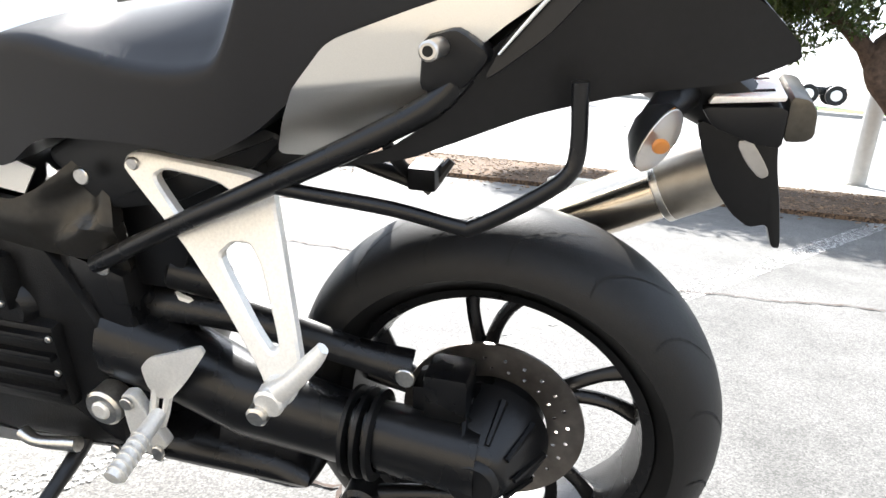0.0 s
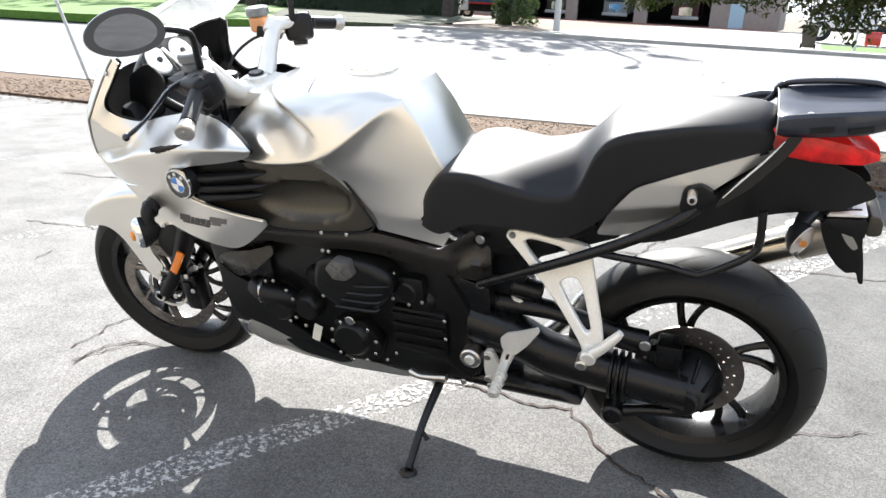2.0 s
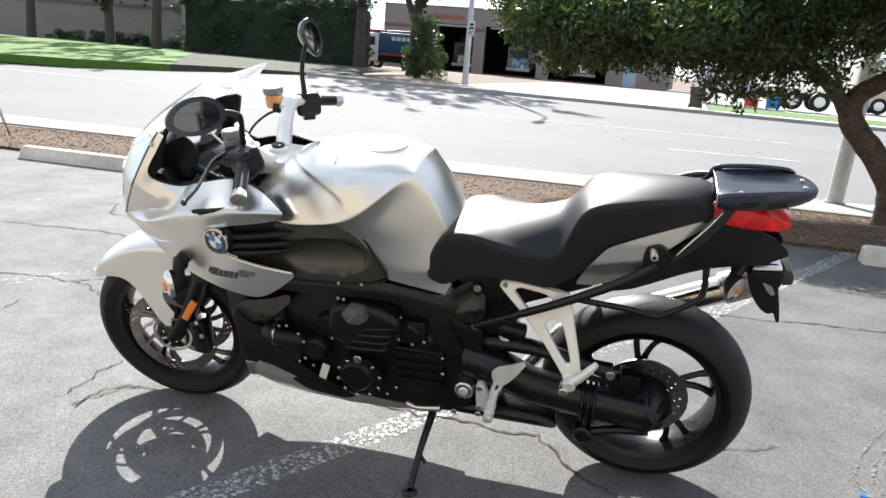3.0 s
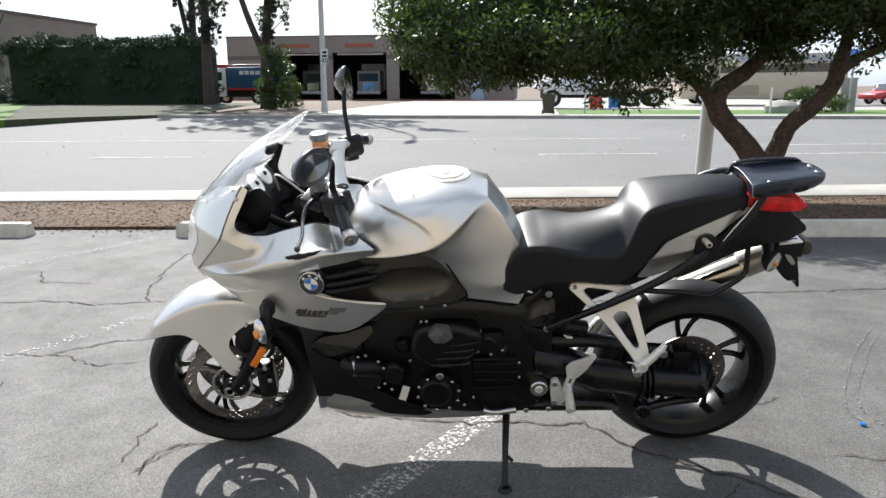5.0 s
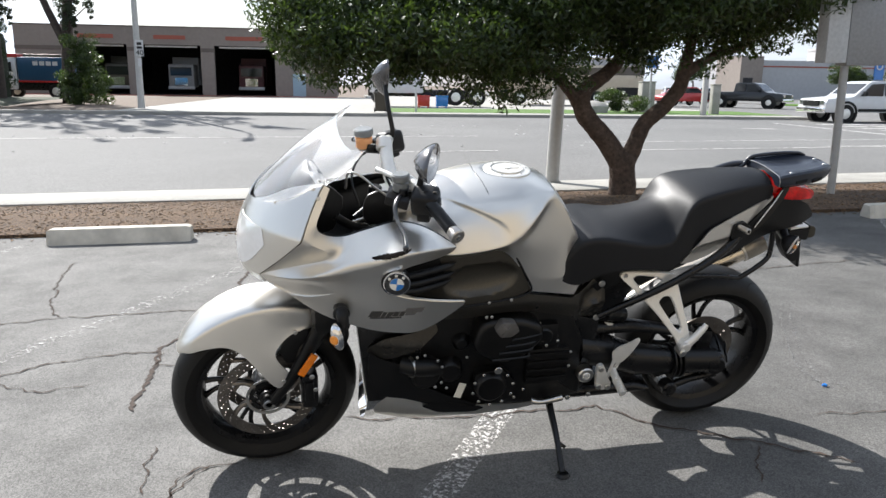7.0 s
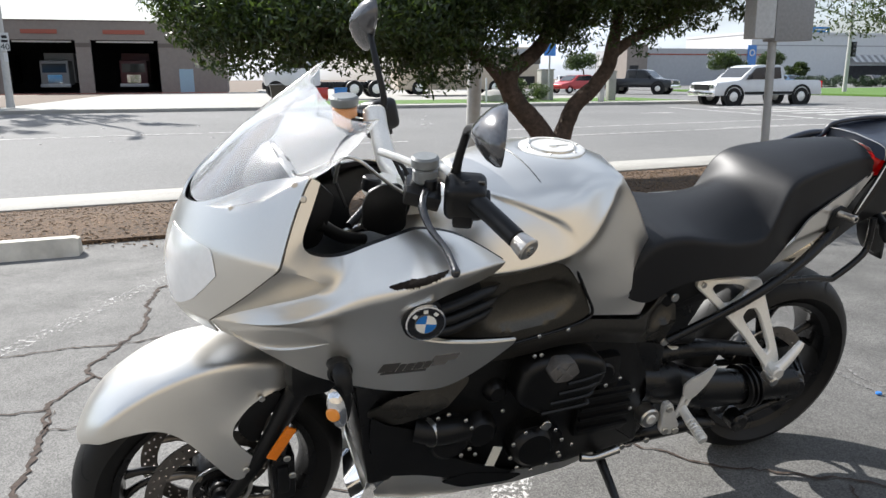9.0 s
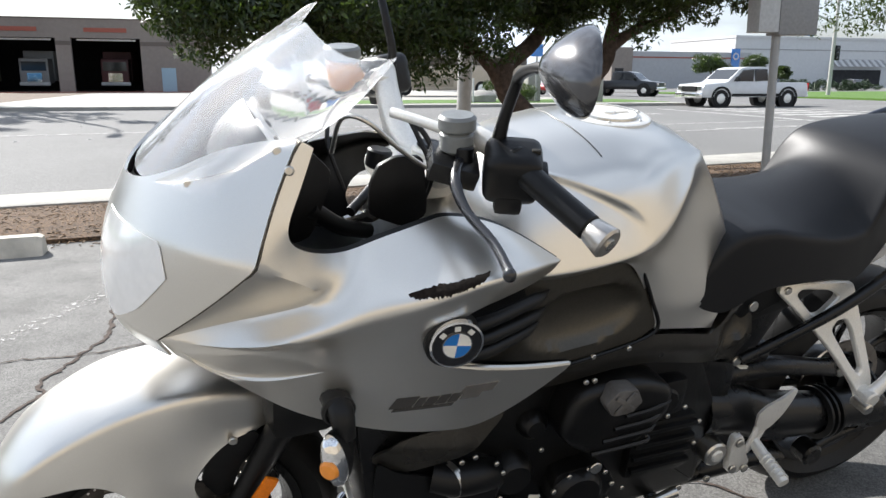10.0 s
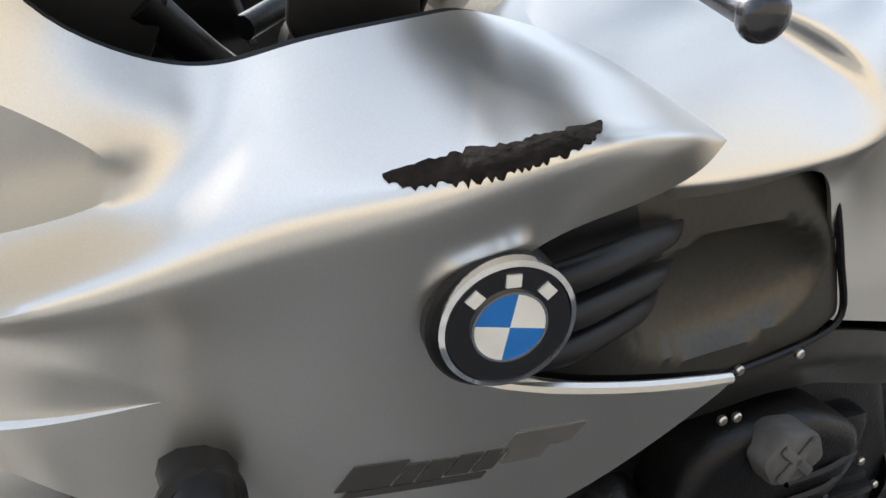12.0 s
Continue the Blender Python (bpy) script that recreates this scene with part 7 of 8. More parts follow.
def beam_width(x, z):
    d = max(0, 1 - abs(((x - 0.255) / 0.036)) ** 3) * max(0, 1 - abs((z - (0.625 + 0.5 * (x - 0.255))) / 0.03) ** 3)
    ridge = curve(x, [(-0.37, 0.635), (0.0, 0.645), (0.12, 0.625), (0.2, 0.605), (0.31, 0.60)])
    return curve(x, [(-0.37, 0.19), (-0.1, 0.185), (0.1, 0.165), (0.2, 0.15), (0.31, 0.125)]) - 0.018 * d ** 0.5 - 0.35 * max(0, ridge - z) - 0.25 * max(0, z - ridge)


frame_beam = part("frame_beam", panel(BEAM, beam_width, 0.01, 0.02, 3), FRAMEP, bike, "dark grey cast frame beam", 35)
part("frame_beam", mirrored(panel(BEAM, beam_width, 0.02, 0.02, 3)), FRAMEP, bike, "dark grey cast frame beam", 35)
part("frame_plate", merged(prism([(0.20, 0.56), (0.305, 0.53), (0.31, 0.33), (0.27, 0.25), (0.19, 0.25), (0.185, 0.5)], -0.12, 0.12, 0.015), prism([(0.29, 0.70), (0.40, 0.72), (0.60, 0.76), (0.60, 0.70), (0.42, 0.62), (0.36, 0.50), (0.30, 0.50)], -0.09, 0.09, 0.01)), BLACKM, bike, "black rear frame")
for p in ((0.289, 0.672), (0.286, 0.547)):
    bolt((p[0], -0.128, p[1]), (0, -1, 0), 0.011, frame_beam)
for p in ((-0.10, 0.663), (-0.03, 0.668), (-0.105, 0.612), (-0.088, 0.612)):
    bolt((p[0], -0.186, p[1]), (0, -1, 0), 0.005, frame_beam)

engine = part("engine_block", prism(soft_outline([(-0.36, 0.55), (-0.20, 0.61), (0.05, 0.61), (0.20, 0.57), (0.26, 0.45), (0.26, 0.24), (0.05, 0.225), (-0.12, 0.24), (-0.26, 0.32), (-0.36, 0.42)], 3), -0.135, 0.135, 0.02), ENGINE, bike, "black cast engine block")
part("cylinder_cover", merged(prism(soft_outline([(-0.15, 0.50), (-0.125, 0.60), (0.0, 0.605), (0.08, 0.575), (0.085, 0.52), (0.02, 0.455), (-0.06, 0.44)], 4, 0.35, 0.04), -0.205, -0.12, 0.022, seg=3)), ENGINE, engine, "black finned cylinder cover")
part("oil_cap", merged(prism(soft_outline([(-0.085, 0.585), (-0.06, 0.61), (-0.02, 0.605), (-0.005, 0.575), (-0.03, 0.555), (-0.065, 0.555)], 3), -0.226, -0.19, 0.006)), OILCAP, engine, "grey oil filler cap")
for deg in (40, 130):
    part("cap_rib", moved(box(-0.026, -0.004, -0.005, 0.026, 0.0, 0.005, 0.002), pose(-0.045, -0.2262, 0.582, 0, deg, 0)), OILCAP, engine)
for i in range(4):
    z = 0.545 - 0.024 * i
    part("fin", tube([(-0.02 - 0.02 * i, -0.206, z - 0.012), (0.03, -0.207, z - 0.006), (0.075 - 0.012 * i, -0.200, z)], 0.0045, 6), ENGINE, engine)
part("alternator_cover", merged(drum((-0.07, -0.12, 0.335), (-0.07, -0.185, 0.335), 0.062, 0.055, 36, 0.012), prism(soft_outline([(-0.13, 0.31), (-0.12, 0.39), (-0.03, 0.40), (0.02, 0.34), (0.0, 0.27), (-0.08, 0.26)], 3), -0.17, -0.12, 0.012)), ENGINE, engine, "black engine side cover")
for i in range(10):
    a = 2 * math.pi * i / 10 + 0.2
    bolt((-0.062 + 0.068 * math.cos(a), -0.172, 0.33 + 0.064 * math.sin(a)), (0, -1, 0), 0.0055, engine)
for k, (x, z, r, y) in enumerate(((-0.285, 0.40, 0.055, 0.18), (-0.205, 0.40, 0.045, 0.17), (0.13, 0.47, 0.04, 0.15), (-0.17, 0.50, 0.03, 0.16))):
    part("pump_cover", drum((x, -0.10, z), (x, -y, z), r * 1.1, r * 0.9, 28, 0.01), ENGINE, engine)
part("hose_clamp", moved(lathe([(0.032, -0.006), (0.034, -0.006), (0.034, 0.006), (0.032, 0.006)], 28, "x", close=True), pose(-0.335, -0.165, 0.435, 0, 0, 25)), STEEL, engine, "steel hose clamp")
part("coolant_hose", tube([(-0.36, -0.15, 0.44), (-0.32, -0.168, 0.435), (-0.27, -0.16, 0.425), (-0.24, -0.14, 0.40)], 0.031, 14), BLACKP, engine)
for i in range(4):
    z = 0.345 + 0.031 * i
    part("gearbox_rib", box(0.055, -0.165, z - 0.006, 0.195, -0.12, z + 0.006, 0.005), ENGINE, engine)
part("gearbox_cover", box(0.05, -0.155, 0.315, 0.20, -0.10, 0.455, 0.015), ENGINE, engine)
part("starter_cover", merged(box(0.06, -0.165, 0.47, 0.15, -0.10, 0.555, 0.018), drum((0.10, -0.1, 0.51), (0.10, -0.17, 0.51), 0.03, bevel=0.006)), ENGINE, engine)
bolt((-0.054, -0.19, 0.412), (0, -1, 0), 0.013, engine)
for x, z, y in ((0.075, 0.565, 0.168), (0.068, 0.508, 0.17), (0.068, 0.492, 0.17), (0.145, 0.492, 0.166), (0.108, 0.478, 0.166), (0.198, 0.44, 0.158), (0.198, 0.385, 0.158), (-0.315, 0.47, 0.165), (-0.29, 0.475, 0.165), (-0.25, 0.455, 0.17), (-0.235, 0.43, 0.17), (-0.235, 0.37, 0.17), (-0.255, 0.355, 0.17), (-0.215, 0.34, 0.16), (-0.15, 0.445, 0.15), (0.05, 0.30, 0.15), (0.02, 0.27, 0.15)):
    bolt((x, -y, z), (0, -1, 0), 0.005, engine)
part("paper_tag", moved(box(-0.012, -0.0006, -0.028, 0.012, 0.0006, 0.028), pose(-0.173, -0.176, 0.335, 0, 18, 0)), LABEL, engine, "small white tag", smooth=0)
part("radiator_cowl", panel([(-0.475, 0.505), (-0.43, 0.545), (-0.33, 0.575), (-0.262, 0.598), (-0.255, 0.575), (-0.32, 0.52), (-0.40, 0.468), (-0.455, 0.452)], lambda x, z: 0.205 - 0.3 * max(0, -0.33 - x) - 0.35 * abs(z - 0.53), 0.012, 0.006, 2), FRAMEP, bike, "black gloss radiator duct")
part("radiator", prism([(-0.50, 0.60), (-0.42, 0.63), (-0.30, 0.62), (-0.30, 0.42), (-0.42, 0.30), (-0.47, 0.30)], -0.15, 0.15, 0.01), BLACKM, bike, "black radiator behind the wheel")
part("lower_duct", panel([(-0.465, 0.50), (-0.43, 0.47), (-0.35, 0.44), (-0.30, 0.36), (-0.20, 0.30), (-0.10, 0.255), (-0.20, 0.25), (-0.35, 0.31), (-0.44, 0.33), (-0.47, 0.42)], lambda x, z: 0.165 - 0.05 * abs(z - 0.4), 0.02, 0.006, 2), BLACKP, bike)
part("sump", prism(soft_outline([(-0.34, 0.33), (-0.20, 0.31), (-0.05, 0.27), (0.02, 0.24), (0.0, 0.208), (-0.15, 0.212), (-0.34, 0.235)], 2), -0.128, 0.128, 0.01), ENGINE, engine, "black oil sump")
# silver belly pan, an open hull
rings = []
for x, w, z0, z1 in ((-0.468, 0.115, 0.245, 0.30), (-0.44, 0.135, 0.228, 0.335), (-0.36, 0.15, 0.215, 0.325), (-0.25, 0.155, 0.206, 0.29), (-0.10, 0.15, 0.20, 0.25), (0.05, 0.13, 0.196, 0.225), (0.17, 0.10, 0.195, 0.21)):
    ring = []
    for t in np.linspace(-1, 1, 17):
        k = abs(float(t))
        y = math.copysign(w * min(1, (k / 0.72)) ** 0.8 if k < 0.72 else w, t)
        z = z0 + (z1 - z0) * max(0, (k - 0.6) / 0.4) ** 1.4
        ring.append((x, y, z))
    rings.append(ring)
bm = loft(rings, cap=False, closed=False)
shell(bm, 0.005)
belly = part("belly_pan", bm, SILVER, bike, "silver belly pan under the engine")
part("belly_vent", panel([(-0.30, 0.275), (-0.23, 0.285), (-0.08, 0.245), (-0.12, 0.232), (-0.24, 0.242)], lambda x, z: 0.1605, 0.03, 0.003, 2), BLACKP, belly, "black vent")
for side in (-1, 1):
    front_line = smooth_line([(-0.484, 0, 0.158), (-0.483, side * 0.045, 0.163), (-0.476, side * 0.10, 0.215), (-0.468, side * 0.138, 0.31), (-0.464, side * 0.147, 0.405)], 5)
    back_line = smooth_line([(-0.425, 0, 0.205), (-0.424, side * 0.06, 0.208), (-0.418, side * 0.112, 0.238), (-0.416, side * 0.133, 0.295), (-0.450, side * 0.142, 0.385)], 5)
    part("belly_mouth", shell(loft([front_line, [(a + b) / 2 + Vector((0, 0, -0.006)) for a, b in zip(front_line, back_line)], back_line], cap=False, closed=False), 0.004), CHROME, belly, "bright curved lip at the mouth of the belly pan")

# exhaust
part("collector_box", loft([[(x, -0.115 + 0.21 * (0.5 + 0.5 * math.cos(a)), zc + h * math.sin(a)) for a in np.linspace(0, 2 * math.pi, 20, endpoint=False)] for x, zc, h in ((0.16, 0.215, 0.025), (0.22, 0.225, 0.04), (0.35, 0.225, 0.044), (0.48, 0.225, 0.04), (0.525, 0.222, 0.03), (0.535, 0.222, 0.015))]), BLACKM, bike, "black exhaust collector box", 50)
part("exhaust_pipe", tube([(0.36, 0.05, 0.24), (0.44, 0.14, 0.30), (0.50, 0.19, 0.365), (0.575, 0.194, 0.41)], 0.024, 14), STEEL, bike)
mp, mq = Vector((0.56, 0.195, 0.402)), Vector((1.045, 0.145, 0.663))
md = (mq - mp).normalized()
muffler = part("muffler", moved(loft([[(r * math.cos(a), 0.85 * r * math.sin(a), h) for a in np.linspace(0, 2 * math.pi, 32, endpoint=False)] for h, r in ((0.0, 0.026), (0.05, 0.038), (0.12, 0.044), (0.40, 0.0465), (0.462, 0.0465))]), Matrix.Translation(mp) @ md.to_track_quat("Z", "Y").to_matrix().to_4x4()), MUFFLER, bike, "polished steel muffler")
part("muffler_band", moved(lathe([(0.0455, 0.458), (0.0482, 0.460), (0.0482, 0.468), (0.0455, 0.470)], 36, "z"), Matrix.Translation(mp) @ md.to_track_quat("Z", "Y").to_matrix().to_4x4()), STEEL, muffler)
part("muffler_tip", moved(lathe([(0.047, 0.462), (0.0478, 0.47), (0.0475, 0.52), (0.044, 0.548), (0.036, 0.55), (0.033, 0.52), (0, 0.52)], 32, "z"), Matrix.Translation(mp) @ md.to_track_quat("Z", "Y").to_matrix().to_4x4()), CAPSTEEL, muffler, "dull steel muffler end cap")

# ---- footrests, stand, rails ----
HANGER = [(0.349, 0.690), (0.356, 0.704), (0.374, 0.709), (0.515, 0.697), (0.543, 0.690), (0.553, 0.655), (0.578, 0.56), (0.595, 0.495), (0.586, 0.455), (0.558, 0.449), (0.545, 0.482), (0.49, 0.553), (0.438, 0.609), (0.40, 0.644)]
HANGER_HOLES = [[(0.392, 0.683), (0.408, 0.692), (0.475, 0.684), (0.505, 0.670), (0.455, 0.640), (0.432, 0.640)], [(0.482, 0.605), (0.50, 0.622), (0.522, 0.622), (0.537, 0.60), (0.566, 0.515), (0.556, 0.507), (0.535, 0.53)]]
bm = prism(soft_outline(HANGER, 2), -0.128, -0.112, 0.003, holes=[soft_outline(h, 2) for h in HANGER_HOLES], seg=1)
for v in bm.verts:
    v.co.y -= 0.36 * max(0, 0.70 - v.co.z)
hanger = part("footrest_hanger", bm, ALLOY, bike, "triangular silver alloy footrest hanger", 30)
bolt((0.367, -0.129, 0.696), (0, -1, 0), 0.008, hanger)
part("passenger_peg", merged(tube([(0.562, -0.222, 0.468), (0.59, -0.225, 0.492), (0.622, -0.222, 0.528), (0.634, -0.22, 0.545)], [0.017, 0.0135, 0.011, 0.008], 12, flat=0.8), drum((0.568, -0.20, 0.47), (0.568, -0.238, 0.468), 0.018, bevel=0.003)), ALLOY, hanger, "folded alloy passenger peg")
part("peg_knuckle", drum((0.555, -0.205, 0.455), (0.555, -0.245, 0.452), 0.013, bevel=0.003), STEEL, hanger)
# the far-side hanger seen past the tyre
far_hanger = part("footrest_hanger", merged(tube([(0.40, 0.14, 0.70), (0.50, 0.17, 0.62), (0.60, 0.2, 0.575)], [0.012, 0.011, 0.014], 8, flat=0.6), tube([(0.55, 0.15, 0.70), (0.575, 0.18, 0.62), (0.60, 0.2, 0.575)], 0.010, 8, flat=0.6), tube([(0.49, 0.165, 0.635), (0.566, 0.17, 0.655)], 0.007, 8, 1)), BLACKM, bike, "black footrest hanger on the far side")
part("far_peg", merged(box(0.595, 0.18, 0.565, 0.64, 0.235, 0.602, 0.005), tube([(0.615, 0.2, 0.56), (0.635, 0.21, 0.58), (0.655, 0.22, 0.605)], [0.012, 0.011, 0.007], 8)), BLACKP, far_hanger)
gear = part("shift_linkage", merged(drum((0.263, -0.13, 0.341), (0.263, -0.168, 0.341), 0.028, bevel=0.004)), STEEL, bike, "steel shift pivot and lever")
part("pivot_cap", drum((0.263, -0.166, 0.341), (0.263, -0.173, 0.341), 0.014, bevel=0.003), ALLOY, gear)
part("foot_bracket", prism(soft_outline([(0.30, 0.375), (0.322, 0.38), (0.345, 0.325), (0.36, 0.30), (0.335, 0.275), (0.305, 0.285), (0.30, 0.32)], 2), -0.168, -0.15, 0.003), ALLOY, gear)
for p in ((0.312, 0.365), (0.312, 0.295), (0.345, 0.29)):
    bolt((p[0], -0.169, p[1]), (0, -1, 0), 0.010, gear)
part("rider_peg", merged(tube([(0.357, -0.165, 0.355), (0.355, -0.20, 0.345), (0.352, -0.265, 0.33)], [0.012, 0.013, 0.012], 12, flat=0.9)), ALLOY, gear, "ribbed alloy rider peg")
for i in range(6):
    p = Vector((0.355, -0.205 - 0.01 * i, 0.3435 - 0.0024 * i))
    part("peg_rib", drum(p, p + Vector((0, -0.004, 0)), 0.0145, sides=14), ALLOY, gear)
HEEL = [(0.348, 0.40), (0.345, 0.428), (0.362, 0.448), (0.436, 0.474), (0.442, 0.464), (0.412, 0.42), (0.382, 0.385), (0.358, 0.382)]
part("heel_guard", panel(HEEL, lambda x, z: 0.172 - 2.2 * (x - 0.385) ** 2 - 1.5 * (z - 0.43) ** 2, 0.008, 0.006, 3), ALLOY, gear, "silver heel guard")
part("heel_arm", merged(tube([(0.358, -0.163, 0.395), (0.350, -0.165, 0.365), (0.342, -0.165, 0.33)], 0.006, 8), tube([(0.378, -0.163, 0.395), (0.366, -0.163, 0.36), (0.352, -0.16, 0.33)], 0.006, 8)), ALLOY, gear)
stand = part("side_stand", merged(tube([(0.16, -0.10, 0.232), (0.158, -0.14, 0.205), (0.152, -0.24, 0.16), (0.147, -0.335, 0.09)], [0.016, 0.013, 0.0105, 0.010], 12), tube([(0.152, -0.255, 0.15), (0.175, -0.27, 0.135)], 0.006, 8, 1)), BLACKM, bike, "black side stand resting on the asphalt")
part("stand_foot", moved(lathe([(0, 0.012), (0.018, 0.01), (0.024, 0.0), (0.022, -0.004), (0, -0.004)], 20, "z"), pose(0.147, -0.342, 0.083, -13, 0, 0)), BLACKM, stand)
part("stand_link", tube([(0.085, -0.15, 0.245), (0.12, -0.158, 0.243), (0.19, -0.155, 0.252)], [0.012, 0.009, 0.012], 10), STEEL, stand, "steel stand spring link")
for x, z in ((0.225, 0.225), (0.30, 0.23)):
    bolt((x, -0.122, z), (0, -1, 0), 0.009, stand)

rail = part("pannier_rail", merged(tube([(0.286, -0.14, 0.556), (0.434, -0.165, 0.639), (0.548, -0.165, 0.696), (0.654, -0.148, 0.748), (0.727, -0.124, 0.787), (0.76, -0.113, 0.82)], [0.011, 0.0115, 0.012, 0.013, 0.014, 0.012], 10, 3)), BLACKM, bike, "black steel pannier rail")
part("rail_loop", tube([(0.555, -0.165, 0.702), (0.60, -0.16, 0.695), (0.69, -0.147, 0.682), (0.758, -0.138, 0.666), (0.778, -0.137, 0.668), (0.83, -0.135, 0.70), (0.866, -0.13, 0.728), (0.875, -0.125, 0.755), (0.872, -0.12, 0.82)], 0.0085, 10, 4), BLACKM, rail)
part("rail_mount", prism(soft_outline([(0.715, 0.80), (0.72, 0.855), (0.755, 0.865), (0.79, 0.84), (0.76, 0.805)], 2), -0.128, -0.09, 0.006), BLACKP, rail)
mount = part("mount_bolt", drum((0.738, -0.11, 0.845), (0.741, -0.176, 0.852), 0.0095, bevel=0.002), DULL, rail, "long steel mounting bolt")
part("bolt_socket", drum((0.741, -0.1755, 0.852), (0.7411, -0.1765, 0.8521), 0.005), BLACKP, mount)
part("tail_strap", panel([(0.80, 0.855), (0.875, 0.935), (0.895, 0.965), (0.92, 0.965), (0.90, 0.93), (0.84, 0.86), (0.78, 0.815)], lambda x, z: 0.120 - 0.28 * (z - 0.85), 0.012, 0.005, 2), BLACKP, rail)
part("strap_edge", tube([(x, -0.1245 + 0.28 * (z - 0.85), z) for x, z in ((0.795, 0.842), (0.825, 0.878), (0.86, 0.918), (0.889, 0.956))], [0.001, 0.002, 0.002, 0.001], 8, 4), ALLOY, rail, "bright edge of the tail strap")

# ---- tail: rack, plate holder, indicators ----
rings = []
for x, w, zs, zr, zc in ((0.872, 0.097, 0.966, 1.0, 1.003), (0.885, 0.101, 0.964, 1.006, 1.004), (0.92, 0.103, 0.966, 1.012, 1.001), (0.97, 0.098, 0.97, 1.017, 1.003), (1.02, 0.087, 0.974, 1.02, 1.007), (1.06, 0.069, 0.982, 1.019, 1.010), (1.085, 0.050, 0.987, 1.017, 1.011), (1.10, 0.030, 0.991, 1.013, 1.010), (1.108, 0.012, 0.997, 1.008, 1.006)):
    half = [(w * 0.9, zs), (w, zs + 0.01), (w * 1.01, (zs + zr) / 2), (w * 0.98, zr - 0.005), (w * 0.91, zr), (w * 0.8, zr - 0.002), (w * 0.62, zc + 0.002), (w * 0.36, zc), (w * 0.2, zc + 0.001)]
    rings.append([(x, -y, z) for y, z in half] + [(x, 0, zc + 0.002)] + [(x, y, z) for y, z in reversed(half)] + [(x, w * 0.72, zs + 0.002), (x, w * 0.5, zc - 0.018), (x, 0, zc - 0.012), (x, -w * 0.5, zc - 0.018), (x, -w * 0.72, zs + 0.002)])
rack = part("luggage_rack", loft(rings), RACK, bike, "glossy blue-black plastic luggage rack", 38)
# thin bright tube along the front edge of the rack
part("front_lip", tube([(0.871, -0.098, 0.968), (0.870, -0.097, 0.985), (0.870, -0.086, 1.0), (0.870, -0.05, 1.005), (0.870, 0.0, 1.008), (0.870, 0.05, 1.005), (0.870, 0.086, 1.0)], 0.0011, 8, 4), DULL, rack, "thin bright front edge")
for side in (-1, 1):
    for x0, x1, w0, w1 in ((0.925, 0.965, 0.1045, 0.1005), (0.99, 1.03, 0.0965, 0.086)):
        part("slot", loft([[(x, side * (w - 0.004), z - 0.005), (x, side * (w + 0.0012), z - 0.005), (x, side * (w + 0.0012), z + 0.005), (x, side * (w - 0.004), z + 0.005)] for x, w, z in ((x0, w0, 0.984), (x1, w1, 0.989))]), GROOVE, rack, "dark slot", 0)
part("grab_rail", tube([(0.846, 0.108, 0.962), (0.862, 0.098, 0.978), (0.872, 0.092, 1.002), (0.893, 0.086, 1.014), (0.97, 0.08, 1.023), (1.04, 0.07, 1.025), (1.064, 0.064, 1.018)], [0.005, 0.007, 0.007, 0.006, 0.006, 0.006, 0.004], 10), RACK, rack, "raised black grab rail")
part("side_bar", tube([(0.872, 0.096, 0.985), (0.84, 0.125, 0.972), (0.79, 0.15, 0.945), (0.72, 0.165, 0.90)], [0.008, 0.011, 0.011, 0.006], 10), RACK, rack)
for x, y in ((0.925, -0.07), (1.075, -0.026), (1.075, 0.026)):
    bolt((x, y, curve(x, [(0.9, 1.003), (0.925, 1.003), (1.075, 1.0145)])), (0, 0, 1), 0.006, rack, STEEL, 0.004)
part("tail_neck", tube([(0.92, 0, 0.84), (0.98, 0, 0.80), (1.02, 0, 0.775)], [0.045, 0.035, 0.03], 12, flat=1.4), BLACKP, bike)
holder = part("plate_holder", merged(prism(soft_outline([(0.985, 0.765), (0.993, 0.735), (1.012, 0.692), (1.035, 0.662), (1.055, 0.648), (1.073, 0.654), (1.082, 0.627), (1.092, 0.627), (1.082, 0.68), (1.072, 0.72), (1.066, 0.765)], 1, 0.15), -0.02, 0.02, 0.003)), BLACKP, bike, "black number plate holder")
# grey piece in the shape of the sunlight on the plate edge
part("sunlit_patch", prism(soft_outline([(1.027, 0.744), (1.041, 0.748), (1.056, 0.728), (1.066, 0.711), (1.057, 0.705), (1.040, 0.722)], 1), -0.0225, -0.0195, 0.001), DULL, holder, "grey patch painted as the sunlit edge of the plate", 0)
part("lamp_body", prism(soft_outline([(0.985, 0.786), (1.066, 0.792), (1.066, 0.75), (1.04, 0.752), (1.0, 0.766)], 1, 0.1), -0.054, 0.054, 0.003), BLACKP, holder, "black plate lamp body")
lamp_top = part("plate_lamp", prism([(0.992, 0.789), (1.062, 0.796), (1.063, 0.801), (0.996, 0.797)], -0.05, 0.05, 0.0015), ALLOY, holder, "silver plate lamp housing")
for y in (-0.028, 0.024):
    part("slit", moved(box(-0.022, -0.003, -0.001, 0.022, 0.003, 0.001), pose(1.032, y, 0.7992, 0, -4, 5)), GROOVE, lamp_top, "dark slit", 0)
part("lamp_end", prism(soft_outline([(1.0655, 0.803), (1.084, 0.800), (1.0925, 0.788), (1.094, 0.762), (1.086, 0.757), (1.0655, 0.755)], 1, 0.15), -0.052, 0.052, 0.005), GREYP, holder, "grey rounded end cap")
part("plate_reflector", box(0.985, 0.08, 0.80, 1.02, 0.085, 0.84), REDLENS, holder, "red side reflector")


